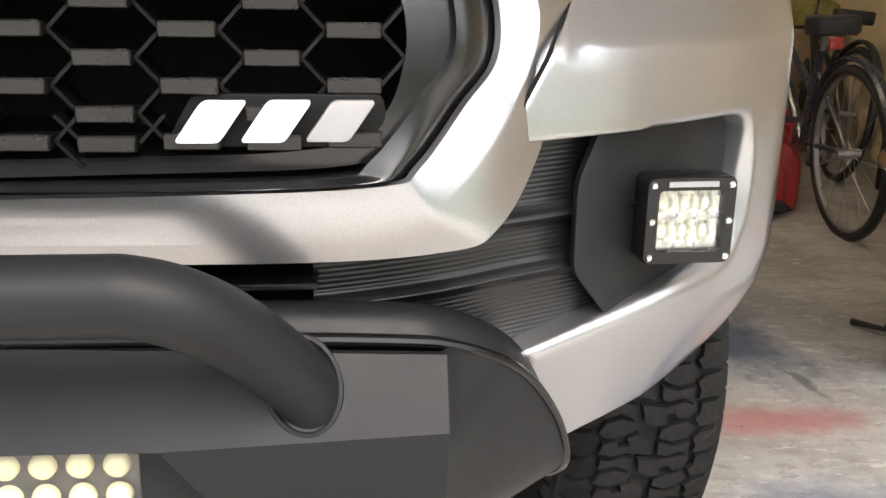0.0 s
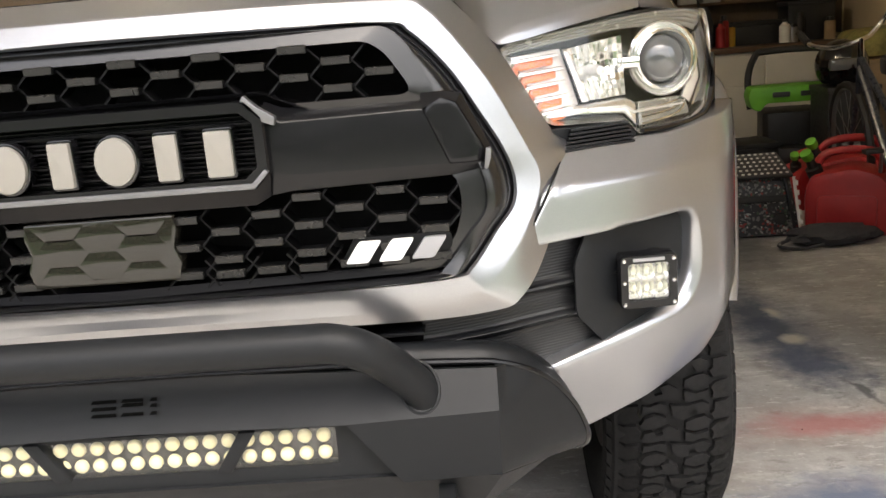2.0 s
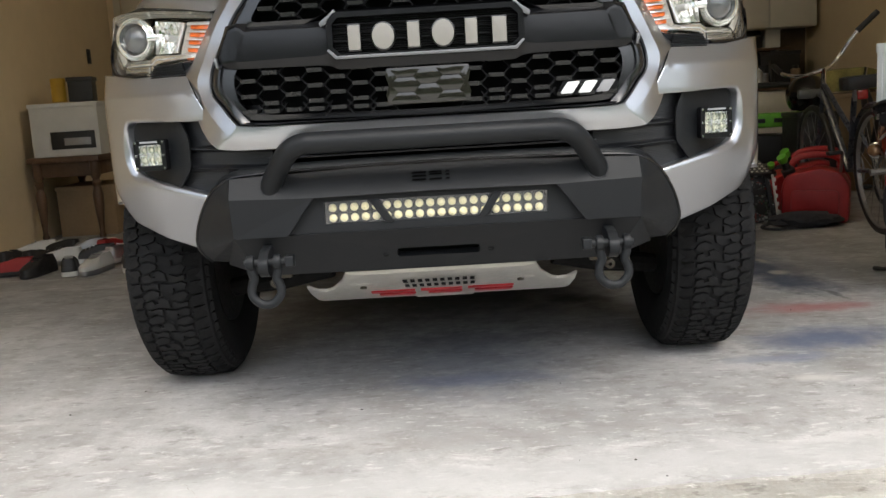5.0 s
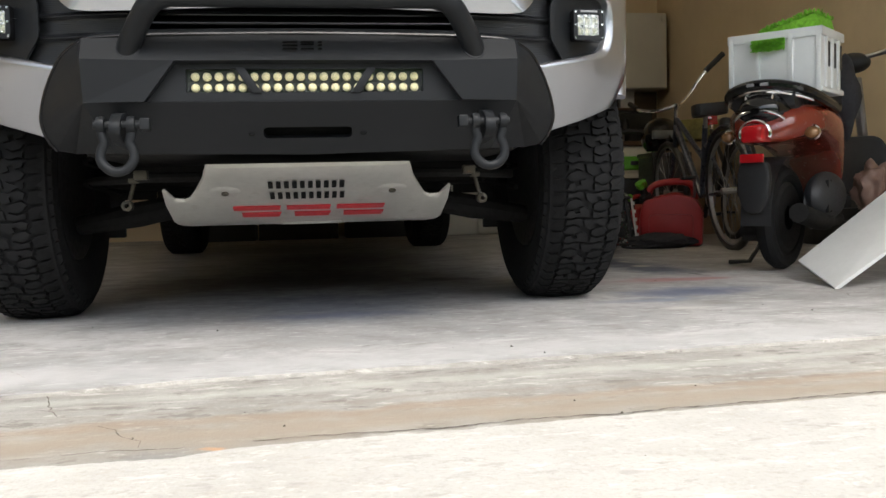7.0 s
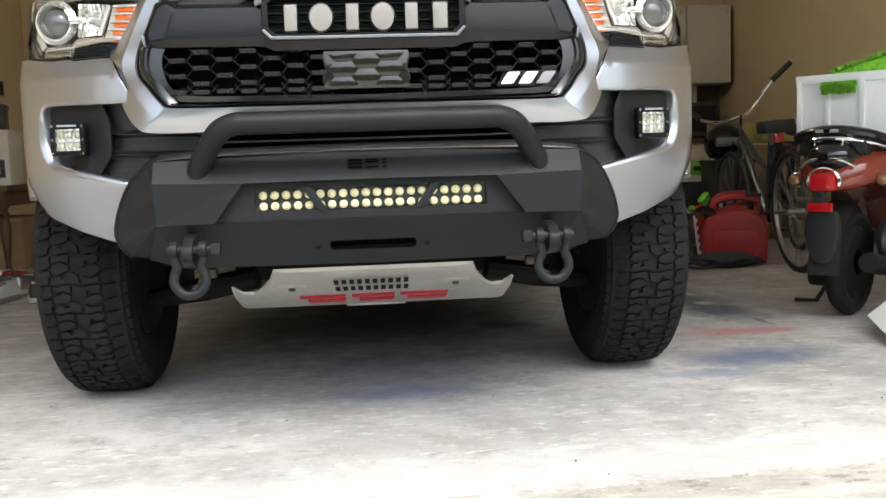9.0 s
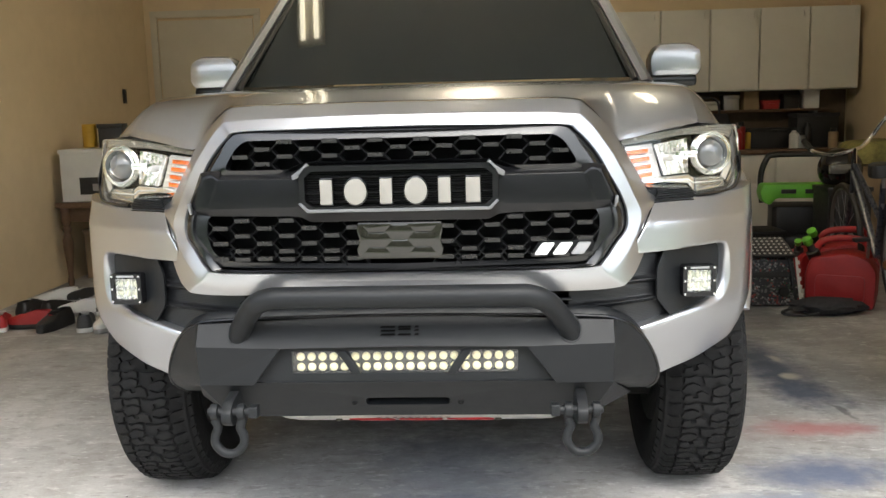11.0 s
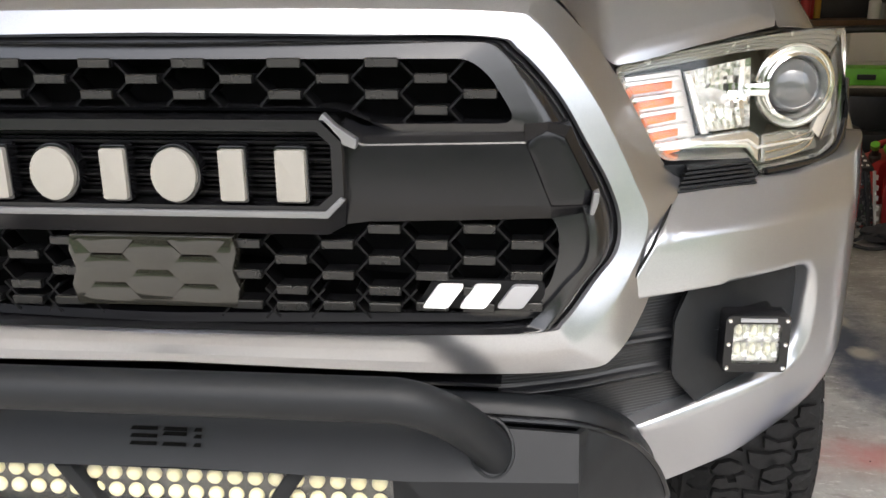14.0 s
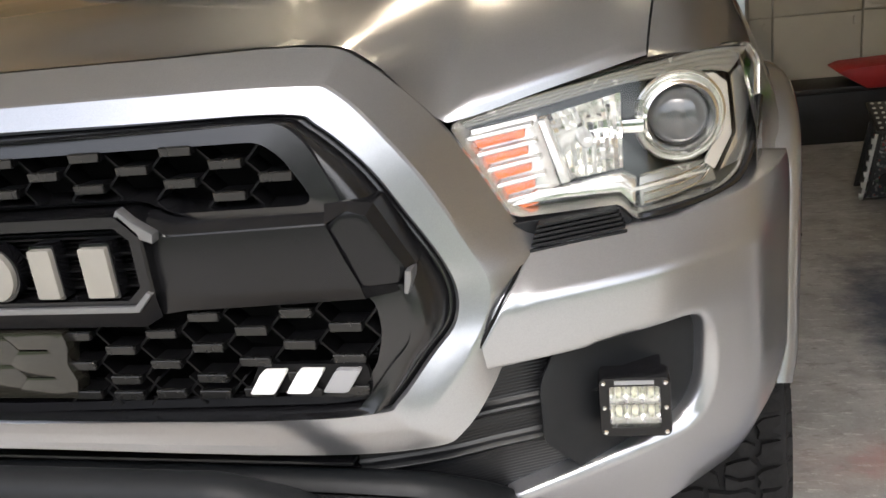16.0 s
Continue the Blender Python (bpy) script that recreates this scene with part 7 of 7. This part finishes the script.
# --- white board leaning by the scooter ---
board = thing("foam_board", "large white printed board leaning against the scooter", "board")
bm = bmesh.new()
quad = [Vector(p) for p in ((1.70, .68, .004), (1.765, 1.02, .070), (2.52, 1.02, .60), (2.46, .66, .50))]
nrm = (quad[1] - quad[0]).cross(quad[2] - quad[0]).normalized() * .012
lo, hi = [bm.verts.new(p) for p in quad], [bm.verts.new(p + nrm) for p in quad]
bm.faces.new(lo)
bm.faces.new(hi[::-1])
for i in range(4):
    bm.faces.new((lo[i], hi[i], hi[(i + 1) % 4], lo[(i + 1) % 4]))
part("sheet", bm, CARD, board)
up = nrm.normalized() * (1 if nrm.z > 0 else -1)
for u, v, w, h in ((.52, .62, .05, .05),):
    c = quad[0] + (quad[3] - quad[0]) * u + (quad[1] - quad[0]) * v + up * .016
    ex, ey = (quad[3] - quad[0]).normalized() * w, (quad[1] - quad[0]).normalized() * h
    bm = bmesh.new()
    bm.faces.new([bm.verts.new(c + a * ex + b * ey) for a, b in ((-1, -1), (1, -1), (.6, 1), (-.8, .7))])
    part("print_mark", bm, RED, board, "plain red printed mark")

# --- side table with boxes, shoes ---
table = thing("side_table", "dark wooden side table with turned legs", "table")
TX0, TX1, TY0, TY1, TZ = -2.86, -2.36, 4.15, 5.0, 0.60
part("tabletop", box(((TX0 + TX1) / 2, (TY0 + TY1) / 2, TZ - .02), (TX1 - TX0, TY1 - TY0, .04), .01), WOOD, table)
part("apron", box(((TX0 + TX1) / 2, (TY0 + TY1) / 2, TZ - .09), (TX1 - TX0 - .08, TY1 - TY0 - .08, .10), .004), WOOD, table)
leg = None
for x in (TX0 + .05, TX1 - .05):
    for y in (TY0 + .05, TY1 - .05):
        bm = lathe([(.0001, 0), (.018, 0), (.024, .04), (.016, .07), (.022, .14), (.034, .26), (.036, .33), (.022, .38), (.034, .41), (.022, .43), (.034, .46), (.034, TZ - .04)], 16, m=Matrix.Translation((x, y, 0)))
        part("leg", bm, WOOD, table, "turned wooden leg")
prn = carton((-2.60, 4.36, TZ), (0.46, 0.30, 0.34), CARD, "white printed carton on the side table", "carton", turn=4)
part("printed_picture", box((.05, -.153, .11), (.30, .004, .12), .001), BLACKPL, prn, "dark printed picture")
part("picture_slats", box((.08, -.156, .10), (.18, .004, .05), .001), STEELGREY, prn)
can2 = thing("yellow_tin", "yellow and black tin on the carton", "tin", at=pose(-2.66, 4.36, TZ + .375))
part("body", lathe([(.0001, 0), (.05, 0), (.05, .16), (.045, .165), (.0001, .165)], 18), YELLOW, can2)
carton((-2.5, 4.38, TZ + .372), (0.16, 0.2, 0.14), BLACKPL, "black pouch on the carton", "pouch", turn=12)
carton((-2.62, 4.75, 0), (0.42, 0.5, 0.34), KRAFT, "brown carton under the side table", "carton")


def shoe(x, y, turn, mat, sole, tilt=0, label="worn sneaker in the shoe pile"):
    s = thing("shoe", label, "shoe", "shoe pile", pose(x, y, 0.004, tilt, 0, turn))
    out = rounded([(-.045, -.13), (.045, -.13), (.04, -.02), (.052, .06), (.03, .145), (-.02, .15), (-.05, .07), (-.042, -.02)], .03)
    part("sole", prism(out, 0, .03, "z", .008), sole, s)
    rows = []
    for k, z in ((.96, .028), (.94, .05), (.86, .075), (.62, .10)):
        rows.append([(u * k, v * (1 if z < .06 else .92 if z < .09 else .62) - (0 if z < .09 else .035), z - .02 * max(0, v) / .15 * (z > .06)) for u, v in out])
    part("upper", loft(rows, True), mat, s, sharp=50)
    for k in range(4):
        part("lace", tube([(-.026, .0 + k * .022, .098 - .010 * k), (.026, .004 + k * .022, .098 - .010 * k)], .004, 6), sole, s)


shades = [(REDPL, CARD), (BLACKPL, CARD), (STEELGREY, CARD), (BLACKPL, BLACKPL), (BLACKPL, CARD), (REDPL, BLACKPL), (CARD, STEELGREY)]
random.seed(11)
i = 0
for row in range(3):
    for col in range(6):
        mat, sole = shades[(i * 5 + row) % 7]
        shoe(-2.62 + col * .165 + .04 * random.random(), 2.86 + row * .34 + .05 * random.random(), random.choice((80, 95, 110, 20, -15, 170)), mat, sole, label={REDPL.name: "red worn sneaker in the shoe pile", BLACKPL.name: "black worn sneaker in the shoe pile", CARD.name: "white worn sneaker in the shoe pile", STEELGREY.name: "grey worn sneaker in the shoe pile"}[mat.name])
        i += 1

# --- ceiling lamps, as the hood and the windshield mirror them ---
lamp = thing("ceiling_light", "warm white ceiling bulb, switched on", "ceiling light", at=pose(.12, 2.9, TOP + .008))
part("base", lathe([(.0001, 0), (.11, 0), (.11, -.02), (.06, -.03)], 24), WHITE, lamp)
part("bulb", lathe([(.0001, -.14), (.03, -.13), (.045, -.10), (.03, -.06), (.02, -.03)], 18), glow("warm_bulb", (1.0, 0.82, 0.60), 135), lamp, "warm glowing bulb")
TUBEGLOW = glow("warm_tube", (1.0, 0.88, 0.66), 2.4)
tubes = thing("tube_light", "ceiling tube light fixture, switched on", "ceiling light", "ceiling tube lights", pose(-.80, 2.60, TOP + .008))
part("tray", box((0, 0, -.02), (.16, 1.2, .04), .008), WHITE, tubes)
for x in (-.04, .04):
    part("tube", tube([(x, -.57, -.055), (x, .57, -.055)], .014, 12), TUBEGLOW, tubes, "glowing tube")
copy_thing(tubes, pose(1.25, 2.60, TOP + .008))

# --- garden beyond the drive, mirrored in the paint ---
LEAF = surface("leaf_green", (0.07, 0.14, 0.03), 0.7, var=0.5, scale=2)
BARK = surface("bark_brown", (0.12, 0.09, 0.06), 0.9, var=0.3)


def tree(x, y, h, seed):
    random.seed(seed)
    t = thing("garden_tree", "leafy green garden tree across the lawn", "tree", "garden trees", pose(x, y, -.45))
    bm = tube([(0, 0, 0), (.05, 0, h * .3), (0, .05, h * .6)], [.18, .14, .06], 8)
    for k in range(6):
        a = k * 1.05
        tube([(0, 0, h * (.3 + .04 * k)), (math.cos(a) * h * .15, math.sin(a) * h * .15, h * .55), (math.cos(a) * h * .26, math.sin(a) * h * .26, h * .68)], [.07, .05, .02], 6, bm=bm)
    part("trunk", bm, BARK, t)
    vs, fs = [], []
    blobs = [(Vector((random.gauss(0, .16), random.gauss(0, .16), .62 + random.gauss(0, .13))) * h, random.uniform(.10, .2) * h) for _ in range(14)]
    for _ in range(1500):
        c, r = random.choice(blobs)
        d = Vector((random.gauss(0, 1), random.gauss(0, 1), random.gauss(0, 1))).normalized()
        p = c + d * r * random.uniform(.6, 1.05)
        a = Vector((random.gauss(0, 1), random.gauss(0, 1), random.gauss(0, 1))).normalized() * .10
        b = a.cross(d).normalized() * .07
        n = len(vs)
        vs += [p - a, p + b, p + a, p - b]
        fs.append((n, n + 1, n + 2, n + 3))
    me = bpy.data.meshes.new("crown")
    me.from_pydata(vs, [], fs)
    me.materials.append(LEAF)
    ob = new("crown", me)
    ob.parent = t


for k, (x, y, h) in enumerate(((-7, -15, 4.2), (-2.5, -17, 4.6), (2.5, -16, 3.8), (7.5, -15, 4.4), (12, -12, 4.0), (-12, -12, 4.4))):
    tree(x, y, h, 20 + k)

# --- woods across the street: a bumpy dark core with many leaf clumps on it ---
random.seed(77)


def wood_top(x):
    return 4.3 + 1.2 * noise.noise((x * 0.17, 3.0, 0)) + 0.9 * noise.noise((x * 0.6, 9.0, 0))


def wood_front(x, z):
    return -19.0 - 0.018 * x * x * 0.3 + 1.3 * noise.noise((x * 0.35, z * 0.4, 5.0)) + 0.12 * (z - 3) ** 2 * 0.5


vs, fs = [], []
xs2, ks = np.linspace(-34, 34, 90), np.linspace(0, 1, 14)
for x in xs2:
    for k in ks:
        z = -0.45 + k * (wood_top(x) + 0.45)
        vs.append((x, wood_front(x, z) - 1.2 * k * k, z))
for i in range(len(xs2) - 1):
    for j in range(len(ks) - 1):
        a = i * len(ks) + j
        fs.append((a, a + 1, a + len(ks) + 1, a + len(ks)))
for _ in range(9000):
    x = random.uniform(-33, 33)
    z = -0.3 + random.random() * (wood_top(x) + 0.9)
    p = Vector((x, wood_front(x, z) + random.uniform(-.8, .5) - 0.6 * (z / 7) ** 2, z))
    a = Vector((random.gauss(0, 1), random.gauss(0, .5), random.gauss(0, 1))).normalized() * random.uniform(.12, .3)
    b = a.cross(Vector((random.gauss(0, .6), 1, random.gauss(0, .6)))).normalized() * random.uniform(.08, .2)
    n = len(vs)
    vs += [p - a, p + b, p + a, p - b]
    fs.append((n, n + 1, n + 2, n + 3))
me = bpy.data.meshes.new("woods")
me.from_pydata(vs, [], fs)
me.materials.append(LEAF)
tagged(new("woods", me), "dense dark green trees across the street", "woods", kind="stuff")
